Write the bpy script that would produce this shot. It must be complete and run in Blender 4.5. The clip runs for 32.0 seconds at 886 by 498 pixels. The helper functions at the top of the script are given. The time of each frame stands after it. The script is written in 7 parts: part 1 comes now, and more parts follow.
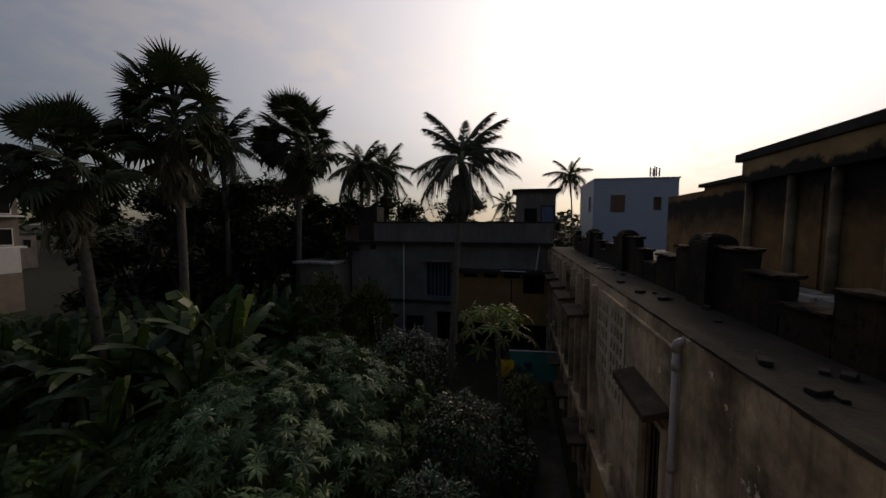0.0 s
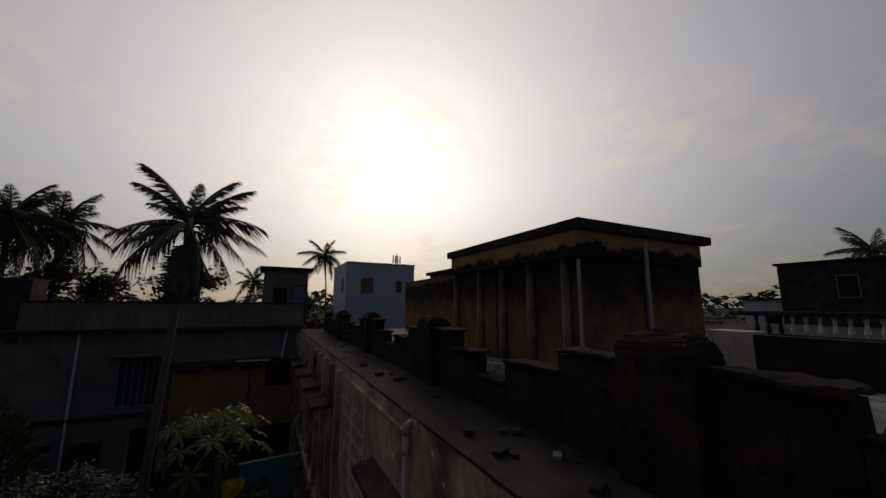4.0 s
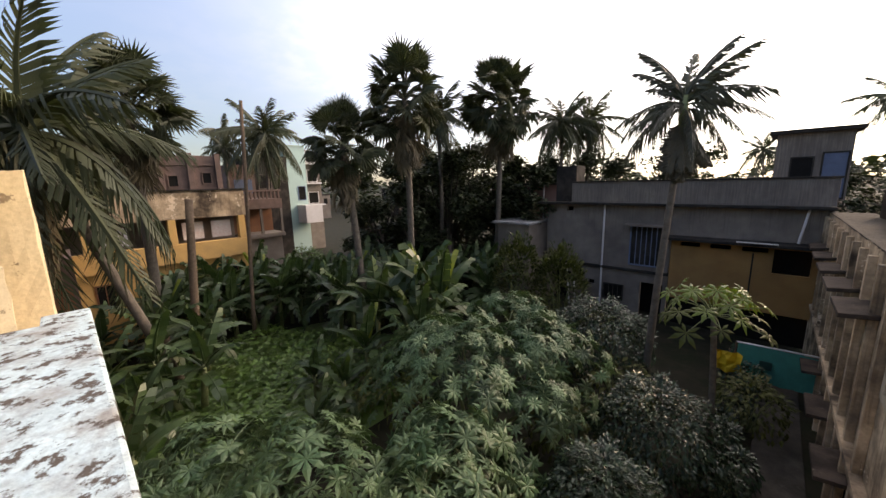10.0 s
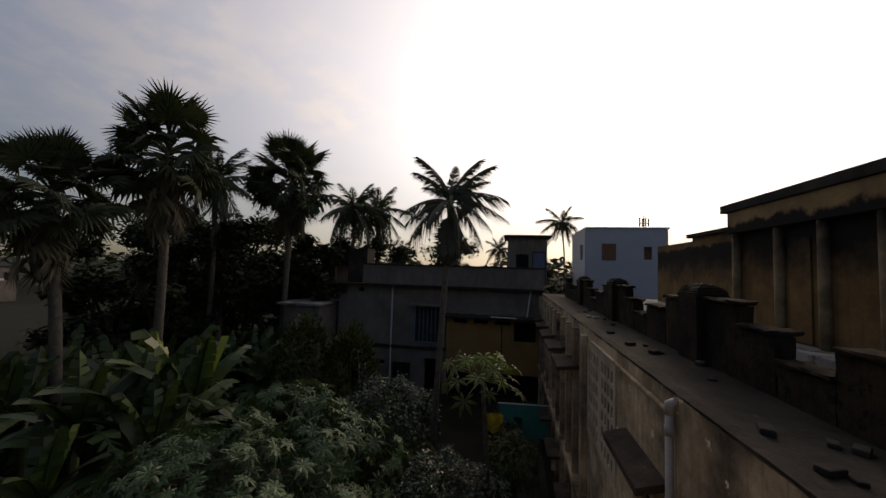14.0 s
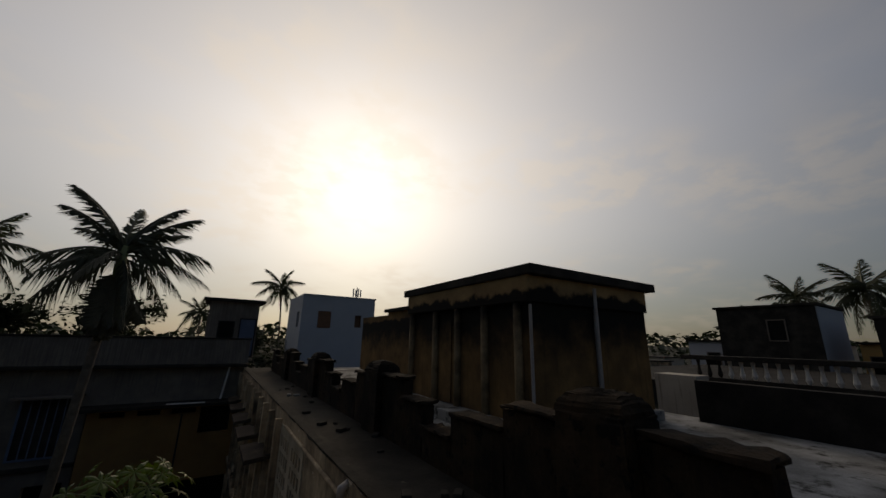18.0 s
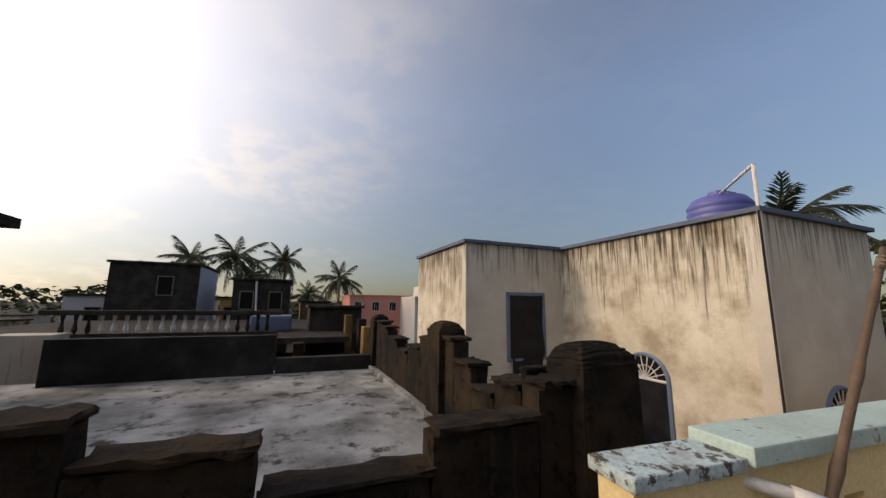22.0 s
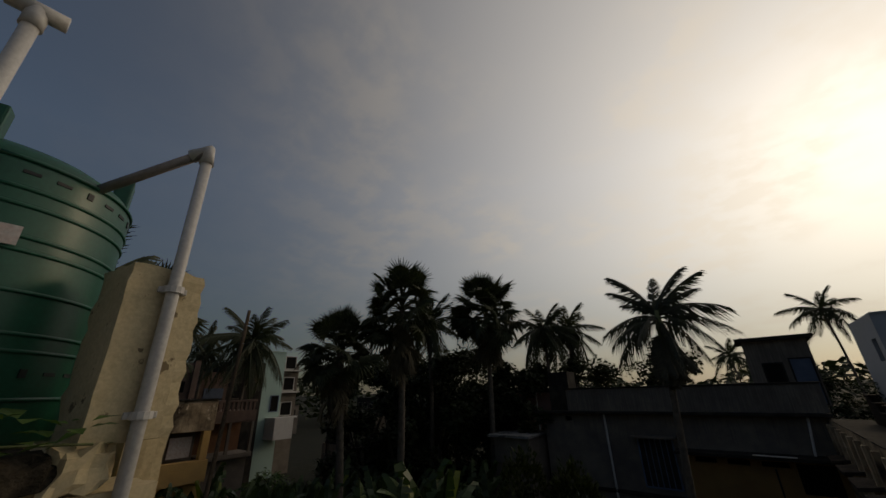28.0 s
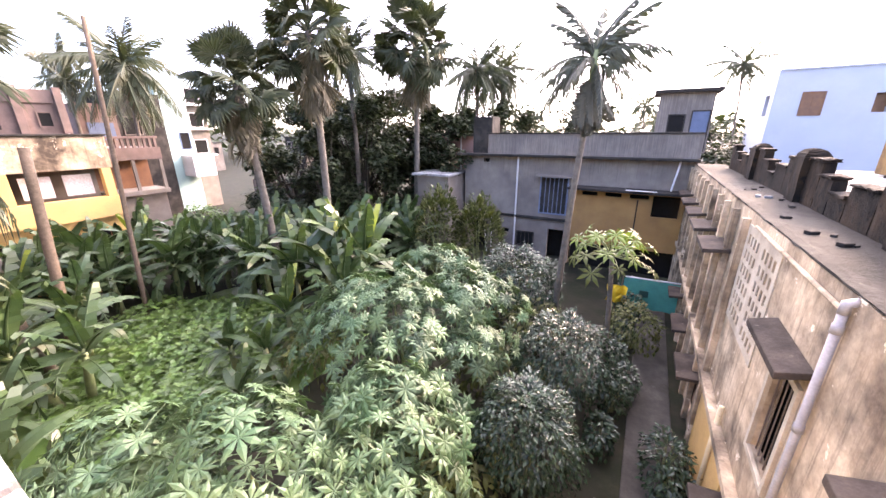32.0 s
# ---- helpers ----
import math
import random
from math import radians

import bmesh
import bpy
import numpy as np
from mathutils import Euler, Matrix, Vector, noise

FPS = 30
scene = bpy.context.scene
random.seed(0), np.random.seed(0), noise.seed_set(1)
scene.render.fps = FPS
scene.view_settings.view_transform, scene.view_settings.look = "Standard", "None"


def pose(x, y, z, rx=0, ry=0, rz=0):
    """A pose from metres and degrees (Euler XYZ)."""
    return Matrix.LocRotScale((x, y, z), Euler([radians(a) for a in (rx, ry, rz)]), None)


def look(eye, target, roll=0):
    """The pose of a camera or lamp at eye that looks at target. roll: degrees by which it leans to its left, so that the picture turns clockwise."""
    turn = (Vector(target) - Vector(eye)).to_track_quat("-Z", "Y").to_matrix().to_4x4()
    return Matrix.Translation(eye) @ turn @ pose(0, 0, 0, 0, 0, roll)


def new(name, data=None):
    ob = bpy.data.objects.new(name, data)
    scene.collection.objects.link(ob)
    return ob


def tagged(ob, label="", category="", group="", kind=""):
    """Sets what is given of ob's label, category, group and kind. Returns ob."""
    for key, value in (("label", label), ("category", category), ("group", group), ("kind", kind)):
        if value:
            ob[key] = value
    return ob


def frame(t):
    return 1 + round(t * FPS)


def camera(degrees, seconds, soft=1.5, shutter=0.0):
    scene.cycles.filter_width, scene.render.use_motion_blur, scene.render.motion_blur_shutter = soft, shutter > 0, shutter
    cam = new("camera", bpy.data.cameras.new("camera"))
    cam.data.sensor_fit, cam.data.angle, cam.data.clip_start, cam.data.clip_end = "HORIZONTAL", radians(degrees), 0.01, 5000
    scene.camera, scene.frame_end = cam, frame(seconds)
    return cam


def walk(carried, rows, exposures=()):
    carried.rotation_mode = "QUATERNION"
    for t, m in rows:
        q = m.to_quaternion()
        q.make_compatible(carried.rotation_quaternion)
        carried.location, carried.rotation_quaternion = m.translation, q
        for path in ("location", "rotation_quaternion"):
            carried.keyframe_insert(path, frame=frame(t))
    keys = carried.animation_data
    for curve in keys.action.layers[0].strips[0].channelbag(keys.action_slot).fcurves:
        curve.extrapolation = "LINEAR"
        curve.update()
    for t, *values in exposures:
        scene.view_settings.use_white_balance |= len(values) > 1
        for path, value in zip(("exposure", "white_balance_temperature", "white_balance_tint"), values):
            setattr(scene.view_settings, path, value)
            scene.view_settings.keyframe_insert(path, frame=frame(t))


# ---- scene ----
cam = camera(102.72, 32.0)
PATH = [
    (0, (-0.182, -0.069, 1.476), (-1.183, 4.814, 1.126), 0.10),
    (0.5, (-0.136, -0.006, 1.489), (-0.769, 4.942, 1.195), 0.28),
    (1, (-0.136, -0.001, 1.510), (-0.400, 4.989, 1.397), 0.45),
    (1.5, (-0.107, -0.031, 1.539), (0.133, 4.963, 1.482), 0.95),
    (2, (-0.050, 0.012, 1.537), (0.968, 4.907, 1.485), 1.06),
    (2.5, (-0.007, 0.119, 1.529), (1.673, 4.828, 1.575), 1.07),
    (3, (0.009, 0.130, 1.526), (2.062, 4.688, 1.688), 1.36),
    (3.5, (0.028, 0.127, 1.555), (2.257, 4.563, 2.184), 0.78),
    (5.5, (0.070, 0.300, 1.560), (1.424, 5.037, 2.438), -0.47),
    (6, (0.090, 0.368, 1.413), (0.292, 5.363, 1.514), -0.35),
    (6.5, (-0.053, 0.237, 1.512), (-0.845, 5.139, 0.965), 0.53),
    (7, (-0.123, 0.082, 1.525), (-1.556, 4.762, 0.545), 0.97),
    (7.5, (-0.155, -0.002, 1.612), (-2.080, 4.446, 0.411), 0.94),
    (8, (-0.130, -0.163, 1.725), (-2.574, 3.949, 0.269), 0.32),
    (8.5, (-0.050, -0.203, 1.649), (-3.027, 3.519, 0.139), -0.83),
    (9, (0.171, -0.177, 1.699), (-3.333, 3.110, 0.316), -1.82),
    (9.5, (0.201, -0.163, 1.703), (-3.394, 3.088, 0.474), -1.70),
    (10, (0.130, -0.156, 1.678), (-3.240, 3.425, 0.771), -1.30),
    (10.5, (-0.033, -0.119, 1.684), (-2.972, 3.708, 0.375), -0.53),
    (11, (-0.035, -0.090, 1.705), (-2.396, 3.691, -0.561), -0.58),
    (11.5, (-0.013, -0.085, 1.708), (-2.106, 3.698, -0.803), -0.42),
    (12, (-0.050, -0.090, 1.675), (-2.171, 3.857, -0.543), -0.52),
    (12.5, (-0.055, -0.030, 1.599), (-2.507, 4.151, 0.373), -0.68),
    (13, (-0.046, -0.061, 1.552), (-2.640, 4.194, 1.164), -0.49),
    (13.5, (-0.046, 0.020, 1.472), (-2.251, 4.498, 1.228), 0.46),
    (14, (-0.000, 0.226, 1.467), (-0.933, 5.133, 1.735), 1.66),
    (14.5, (0.009, 0.479, 1.588), (0.482, 5.425, 2.187), 1.73),
    (15, (0.054, 0.361, 1.700), (2.024, 4.930, 2.204), 0.03),
    (15.5, (0.151, 0.637, 1.749), (3.230, 4.529, 2.364), 2.02),
    (17.5, (0.118, 0.052, 1.740), (2.371, 4.277, 3.180), -0.23),
    (18, (0.232, 0.086, 1.715), (2.799, 4.190, 2.966), 1.20),
    (18.5, (0.251, 0.081, 1.706), (2.853, 4.179, 2.901), 0.80),
    (19, (0.268, 0.092, 1.701), (2.875, 4.203, 2.842), 1.06),
    (19.5, (0.250, 0.070, 1.701), (2.894, 4.199, 2.681), 0.87),
    (20, (0.312, 0.090, 1.681), (3.675, 3.721, 2.394), 1.42),
    (20.5, (0.310, 0.060, 1.690), (4.607, 2.530, 2.349), 1.49),
    (21, (0.380, 0.050, 1.680), (5.216, 1.089, 2.408), -0.01),
    (21.5, (0.420, 0.045, 1.685), (5.376, 0.084, 2.343), 0.10),
    (22, (0.480, -0.030, 1.690), (5.043, -1.921, 2.466), 0.63),
    (22.5, (0.520, -0.400, 1.730), (3.860, -4.031, 2.545), 0.57),
    (23, (0.500, -0.820, 1.700), (2.573, -5.239, 2.783), 0.49),
    (23.5, (0.550, -1.200, 1.715), (1.238, -6.058, 2.678), 0.49),
    (24, (0.600, -1.480, 1.735), (-0.658, -6.242, 2.596), 0.54),
    (24.5, (0.606, -1.740, 1.765), (-2.580, -5.506, 2.579), 2.45),
    (24.8, (0.474, -1.770, 1.765), (-3.636, -4.479, 2.643), 2.24),
    (25, (0.318, -1.700, 1.755), (-4.164, -3.716, 2.676), 1.93),
    (25.5, (-0.022, -1.474, 1.750), (-4.904, -1.732, 2.799), 2.08),
    (26, (-0.108, -1.407, 1.800), (-4.584, -0.708, 3.915), 1.30),
    (26.5, (-0.130, -1.270, 1.780), (-3.572, -0.218, 5.250), 0.37),
    (28.5, (-0.118, -1.100, 1.710), (-2.723, 2.996, 2.908), 0.08),
    (29, (-0.160, -0.780, 1.730), (-3.001, 3.303, 2.234), 1.34),
    (29.5, (-0.280, -0.450, 1.725), (-2.883, 3.812, 1.482), -0.25),
    (30, (-0.344, -0.329, 1.701), (-2.826, 3.979, 0.880), -0.71),
    (30.5, (-0.256, -0.234, 1.674), (-2.979, 3.821, 0.518), 1.12),
    (31, (-0.194, -0.153, 1.665), (-2.664, 4.012, 0.337), -0.24),
    (31.5, (-0.170, -0.063, 1.678), (-2.585, 4.138, 0.389), -0.03),
    (32, (-0.198, -0.171, 1.707), (-2.551, 3.975, 0.128), -0.26),
]
EXPOSURE = [
    (0.0, -2.55, 8200, 20), (1.0, -2.80, 8200, 20), (2.0, -3.00, 8200, 18), (3.0, -3.05, 8200, 17), (3.5, -3.05, 8200, 17), (5.5, -3.00, 8200, 18), (6.0, -3.08, 8200, 18), (6.5, -2.75, 8200, 19), (7.0, -2.30, 8400, 20),
    (8.0, -0.85, 8500, 23), (9.0, 0.05, 8500, 21), (10.0, -0.18, 8500, 22), (10.5, -0.05, 8500, 22), (11.0, 0.80, 8500, 22), (12.0, 1.80, 8400, 22), (12.5, 1.40, 8500, 22), (13.0, 0.65, 8500, 22), (13.5, -0.45, 8500, 21),
    (14.0, -2.10, 8500, 20), (15.0, -3.02, 8400, 16), (17.5, -3.08, 8400, 14), (19.0, -2.96, 8400, 15), (20.0, -2.58, 8400, 16), (21.0, -1.88, 8500, 15), (22.0, -1.30, 8500, 18), (22.6, -1.40, 8600, 20), (23.0, -1.30, 8700, 21), (24.0, -1.2, 9000, 23),
    (24.5, -0.62, 9300, 23), (25.0, -0.52, 9500, 23), (25.5, 0.00, 9300, 23), (26.0, -0.75, 8700, 21), (26.5, -1.75, 8600, 12), (28.5, -3.25, 8600, 12), (29.0, -2.50, 8300, 20), (29.5, -0.75, 8200, 22), (30.0, 0.85, 8000, 24), (31.0, 1.97, 7800, 31), (32.0, 2.22, 7700, 34)]
walk(cam, [(t, look(eye, target, roll)) for t, eye, target, roll in PATH], EXPOSURE)

# ---- world, sun ----
SUN_YAW, SUN_EL = radians(18), radians(23)
SUN = Vector((math.sin(SUN_YAW) * math.cos(SUN_EL), math.cos(SUN_YAW) * math.cos(SUN_EL), math.sin(SUN_EL)))


def make_world():
    w = bpy.data.worlds.new("sky")
    scene.world = w
    w.use_nodes = True
    nt = w.node_tree
    nt.nodes.clear()
    N, L = nt.nodes.new, nt.links.new
    out, bg = N("ShaderNodeOutputWorld"), N("ShaderNodeBackground")
    sky = N("ShaderNodeTexSky")
    sky.sky_type, sky.sun_disc = "NISHITA", False
    sky.sun_elevation, sky.sun_rotation = SUN_EL, SUN_YAW
    sky.air_density, sky.dust_density, sky.ozone_density = 1.0, 0.7, 2.6
    tc = N("ShaderNodeTexCoord")
    dot = N("ShaderNodeVectorMath")
    dot.operation = "DOT_PRODUCT"
    dot.inputs[1].default_value = SUN
    L(tc.outputs["Generated"], dot.inputs[0])

    def math_node(op, a, b):
        m = N("ShaderNodeMath")
        m.operation = op
        m.use_clamp = op == "POWER_CLAMP"
        for i, v in enumerate((a, b)):
            if isinstance(v, (int, float)):
                m.inputs[i].default_value = v
            else:
                L(v, m.inputs[i])
        return m.outputs[0]

    d = math_node("MAXIMUM", dot.outputs["Value"], 0.0)
    half = math_node("MULTIPLY", math_node("ADD", dot.outputs["Value"], 1.0), 0.5)
    glow_wide = math_node("MULTIPLY", math_node("POWER", half, 5.3), HAZE_WIDE)
    glow_near = math_node("MULTIPLY", math_node("POWER", d, 12.0), HAZE_NEAR)
    # dusty air swallows the glow near the horizon
    dust = N("ShaderNodeMapRange")
    dust.interpolation_type = "SMOOTHSTEP"
    dust.inputs["From Min"].default_value, dust.inputs["From Max"].default_value = -0.05, 0.34
    dust.inputs["To Min"].default_value, dust.inputs["To Max"].default_value = 0.42, 1.0
    # broken thin cloud, stretched towards the horizon by a flat-layer projection
    sep = N("ShaderNodeSeparateXYZ")
    L(tc.outputs["Generated"], sep.inputs[0])
    L(sep.outputs["Z"], dust.inputs["Value"])
    glow_wide = math_node("MULTIPLY", glow_wide, dust.outputs[0])
    zz = math_node("ADD", math_node("ABSOLUTE", sep.outputs["Z"], 0.0), 0.16)
    comb = N("ShaderNodeCombineXYZ")
    L(math_node("DIVIDE", sep.outputs["X"], zz), comb.inputs[0])
    L(math_node("DIVIDE", sep.outputs["Y"], zz), comb.inputs[1])
    big, fine = N("ShaderNodeTexNoise"), N("ShaderNodeTexNoise")
    for n, sc, det in ((big, 0.8, 3.0), (fine, 6.5, 4.0)):
        n.inputs["Scale"].default_value, n.inputs["Detail"].default_value = sc, det
        n.inputs["Roughness"].default_value, n.inputs["Distortion"].default_value = 0.55, 0.15
        L(comb.outputs[0], n.inputs["Vector"])
    def soft(v, lo, hi):
        r = N("ShaderNodeMapRange")
        r.interpolation_type = "SMOOTHSTEP"
        r.inputs["From Min"].default_value, r.inputs["From Max"].default_value = lo, hi
        L(v, r.inputs["Value"])
        return r.outputs[0]

    # puffs of altocumulus inside larger patches, over a faint veil
    puffs = math_node("MULTIPLY", soft(big.outputs[0], 0.43, 0.58), soft(fine.outputs[0], 0.37, 0.64))
    puffs = math_node("ADD", puffs, math_node("MULTIPLY", soft(big.outputs[0], 0.36, 0.75), 0.35))
    side = N("ShaderNodeMapRange")
    side.inputs["From Min"].default_value, side.inputs["From Max"].default_value = 0.15, 0.75
    side.inputs["To Min"].default_value, side.inputs["To Max"].default_value = 0.06, 1.0
    L(dot.outputs["Value"], side.inputs["Value"])
    cover = math_node("MINIMUM", math_node("MULTIPLY", puffs, side.outputs[0]), 1.0)
    # sky dimmed a little, plus haze glow, plus cloud lit from the sun's side
    gain = N("ShaderNodeMix")
    gain.data_type, gain.blend_type = "RGBA", "MULTIPLY"
    gain.inputs["Factor"].default_value = 1.0
    L(sky.outputs[0], gain.inputs["A"])
    # dusty air dims the sky towards the horizon
    low = N("ShaderNodeMapRange")
    low.inputs["From Min"].default_value, low.inputs["From Max"].default_value = 0.0, 0.5
    low.inputs["To Min"].default_value, low.inputs["To Max"].default_value = SKY_GAIN * 0.28, SKY_GAIN
    L(sep.outputs["Z"], low.inputs["Value"])
    tintv = N("ShaderNodeVectorMath")
    tintv.operation = "SCALE"
    tintv.inputs[0].default_value = (0.86, 0.97, 1.08)
    L(low.outputs[0], tintv.inputs["Scale"])
    L(tintv.outputs[0], gain.inputs["B"])
    glow = N("ShaderNodeMix")
    glow.data_type, glow.blend_type = "RGBA", "ADD"
    glow.inputs["Factor"].default_value = 1.0
    gcol = N("ShaderNodeVectorMath")
    gcol.operation = "SCALE"
    gcol.inputs[0].default_value = (0.975, 0.985, 0.965)
    veil = math_node("MULTIPLY", math_node("POWER", math_node("SUBTRACT", 1.0, math_node("ABSOLUTE", sep.outputs["Z"], 0.0)), 6.0), HAZE_LOW)
    L(math_node("ADD", math_node("ADD", glow_wide, glow_near), math_node("ADD", veil, HAZE_ALL)), gcol.inputs["Scale"])
    L(gain.outputs["Result"], glow.inputs["A"])
    L(gcol.outputs[0], glow.inputs["B"])
    ccol = N("ShaderNodeVectorMath")
    ccol.operation = "SCALE"
    ccol.inputs[0].default_value = (1.0, 0.985, 0.95)
    L(math_node("ADD", math_node("MULTIPLY", glow_wide, 0.62), CLOUD), ccol.inputs["Scale"])
    mix = N("ShaderNodeMix")
    mix.data_type = "RGBA"
    L(math_node("MULTIPLY", cover, 0.68), mix.inputs["Factor"])
    L(glow.outputs["Result"], mix.inputs["A"])
    add2 = N("ShaderNodeMix")
    add2.data_type, add2.blend_type = "RGBA", "ADD"
    add2.inputs["Factor"].default_value = 0.45
    L(ccol.outputs[0], add2.inputs["A"])
    L(glow.outputs["Result"], add2.inputs["B"])
    L(add2.outputs["Result"], mix.inputs["B"])
    L(mix.outputs["Result"], bg.inputs["Color"])
    bg.inputs["Strength"].default_value = 0.1
    L(bg.outputs[0], out.inputs[0])


SKY_GAIN, HAZE_WIDE, HAZE_NEAR, HAZE_LOW, HAZE_ALL, CLOUD = 4.1, 48.0, 9.0, 0.12, 0.5, 9.0
make_world()
sun_data = bpy.data.lights.new("sun", "SUN")
sun_data.energy, sun_data.angle, sun_data.color = 2.75, radians(10), (1.0, 0.86, 0.66)
sun_ob = new("sun", sun_data)
sun_ob.matrix_world = look(SUN * 60, (0, 0, 0))

# ---- materials ----
def mat(name, c1, c2=None, scale=3.0, rough=0.85, bump=0.3, stain=None, stain_amt=0.5, stain_scale=0.6, spots=None, streak=False, streak_amt=0.75, streak_z=None, metal=0.0,
        spot_scale=9.0, spot_lo=0.55, vary=0.0, translucent=0.0, fine=40.0, spec=None, stain_lo=0.45, spot_soft=0.04, soot=None):
    """Two-scale noise paint: c1/c2 grain, stain: large weathering, spots: chipped patches, streak: rain streaks down the wall."""
    m = bpy.data.materials.new(name)
    m.use_nodes = True
    nt = m.node_tree
    N, L = nt.nodes.new, nt.links.new
    bs = nt.nodes["Principled BSDF"]
    bs.inputs["Roughness"].default_value, bs.inputs["Metallic"].default_value = rough, metal
    bs.inputs["Specular IOR Level"].default_value = spec if spec is not None else (0.12 if rough >= 0.85 else 0.5)
    geo = N("ShaderNodeNewGeometry")
    pos = geo.outputs["Position"]

    def noise_tex(sc, det=6.0, vec=None, ro=0.6):
        n = N("ShaderNodeTexNoise")
        n.inputs["Scale"].default_value, n.inputs["Detail"].default_value, n.inputs["Roughness"].default_value = sc, det, ro
        L(vec or pos, n.inputs["Vector"])
        return n.outputs[0]

    def ramp(v, lo, hi):
        r = N("ShaderNodeMapRange")
        r.inputs["From Min"].default_value, r.inputs["From Max"].default_value = lo, hi
        L(v, r.inputs["Value"])
        return r.outputs[0]

    def mixc(f, a, b, blend="MIX"):
        x = N("ShaderNodeMix")
        x.data_type, x.blend_type = "RGBA", blend
        if isinstance(f, float):
            x.inputs["Factor"].default_value = f
        else:
            L(f, x.inputs["Factor"])
        for k, v in (("A", a), ("B", b)):
            if isinstance(v, tuple):
                x.inputs[k].default_value = (*v, 1)
            else:
                L(v, x.inputs[k])
        return x.outputs["Result"]

    c2 = c2 or tuple(v * 0.75 for v in c1)
    col = mixc(ramp(noise_tex(scale), 0.35, 0.65), c1, c2)
    col = mixc(ramp(noise_tex(fine, 3.0), 0.3, 0.8), col, mixc(1.0, col, (0.72, 0.72, 0.72), "MULTIPLY"))
    if stain:
        s = ramp(noise_tex(stain_scale, 7.0), stain_lo, stain_lo + 0.23)
        mm = N("ShaderNodeMath")
        mm.operation = "MULTIPLY"
        mm.inputs[1].default_value = stain_amt
        L(s, mm.inputs[0])
        col = mixc(mm.outputs[0], col, stain)
    if streak:
        mp = N("ShaderNodeMapping")
        mp.inputs["Scale"].default_value = (9.0, 9.0, 0.4) if streak_z else (5.6, 5.6, 0.26)
        L(pos, mp.inputs["Vector"])
        s = noise_tex(1.7, 8.0, mp.outputs[0], 0.72)
        if streak_z:
            sx = N("ShaderNodeSeparateXYZ")
            L(pos, sx.inputs[0])
            hz = N("ShaderNodeMapRange")
            hz.inputs["From Min"].default_value, hz.inputs["From Max"].default_value = streak_z
            hz.inputs["To Min"].default_value, hz.inputs["To Max"].default_value = -0.13, 0.16
            L(sx.outputs["Z"], hz.inputs["Value"])
            ad = N("ShaderNodeMath")
            L(s, ad.inputs[0])
            L(hz.outputs[0], ad.inputs[1])
            s = ad.outputs[0]
        s = ramp(s, 0.53, 0.70 if streak_z else 0.74)
        s2 = N("ShaderNodeMath")
        s2.operation = "MULTIPLY"
        s2.inputs[1].default_value = streak_amt
        L(s, s2.inputs[0])
        col = mixc(s2.outputs[0], col, streak)
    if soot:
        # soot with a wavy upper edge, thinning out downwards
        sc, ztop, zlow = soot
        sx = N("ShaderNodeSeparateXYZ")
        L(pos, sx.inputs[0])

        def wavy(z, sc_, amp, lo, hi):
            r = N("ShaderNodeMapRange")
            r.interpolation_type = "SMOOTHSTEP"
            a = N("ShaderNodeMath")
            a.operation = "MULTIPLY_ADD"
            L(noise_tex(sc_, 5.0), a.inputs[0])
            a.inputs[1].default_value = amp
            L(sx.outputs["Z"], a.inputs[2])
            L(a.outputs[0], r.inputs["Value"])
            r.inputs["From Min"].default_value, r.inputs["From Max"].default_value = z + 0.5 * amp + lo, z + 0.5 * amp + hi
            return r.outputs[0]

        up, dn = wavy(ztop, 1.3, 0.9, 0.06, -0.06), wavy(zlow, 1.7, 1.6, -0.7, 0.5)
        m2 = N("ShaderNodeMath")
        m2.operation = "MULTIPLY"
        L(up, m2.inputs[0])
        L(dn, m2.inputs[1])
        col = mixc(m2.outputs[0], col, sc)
    if spots:
        s = ramp(noise_tex(spot_scale, 9.0, None, 0.7), spot_lo, spot_lo + spot_soft)
        col = mixc(s, col, spots)
    if vary:
        oi = N("ShaderNodeObjectInfo")
        hs = N("ShaderNodeHueSaturation")
        r = N("ShaderNodeMapRange")
        r.inputs["To Min"].default_value, r.inputs["To Max"].default_value = 1 - vary, 1 + vary
        L(geo.outputs["Random Per Island"] if vary > 0.3 else oi.outputs["Random"], r.inputs["Value"])
        L(r.outputs[0], hs.inputs["Value"])
        L(col, hs.inputs["Color"])
        col = hs.outputs[0]
    L(col, bs.inputs["Base Color"])
    if bump:
        b = N("ShaderNodeBump")
        b.inputs["Strength"].default_value, b.inputs["Distance"].default_value = bump, 0.02
        L(noise_tex(scale * 7, 8.0), b.inputs["Height"])
        L(b.outputs[0], bs.inputs["Normal"])
    if translucent:
        tr = N("ShaderNodeBsdfTranslucent")
        L(mixc(1.0, col, (1.0, 1.15, 0.6), "MULTIPLY"), tr.inputs["Color"])
        ms = N("ShaderNodeMixShader")
        ms.inputs[0].default_value = translucent
        L(bs.outputs[0], ms.inputs[1])
        L(tr.outputs[0], ms.inputs[2])
        L(ms.outputs[0], nt.nodes["Material Output"].inputs[0])
    return m


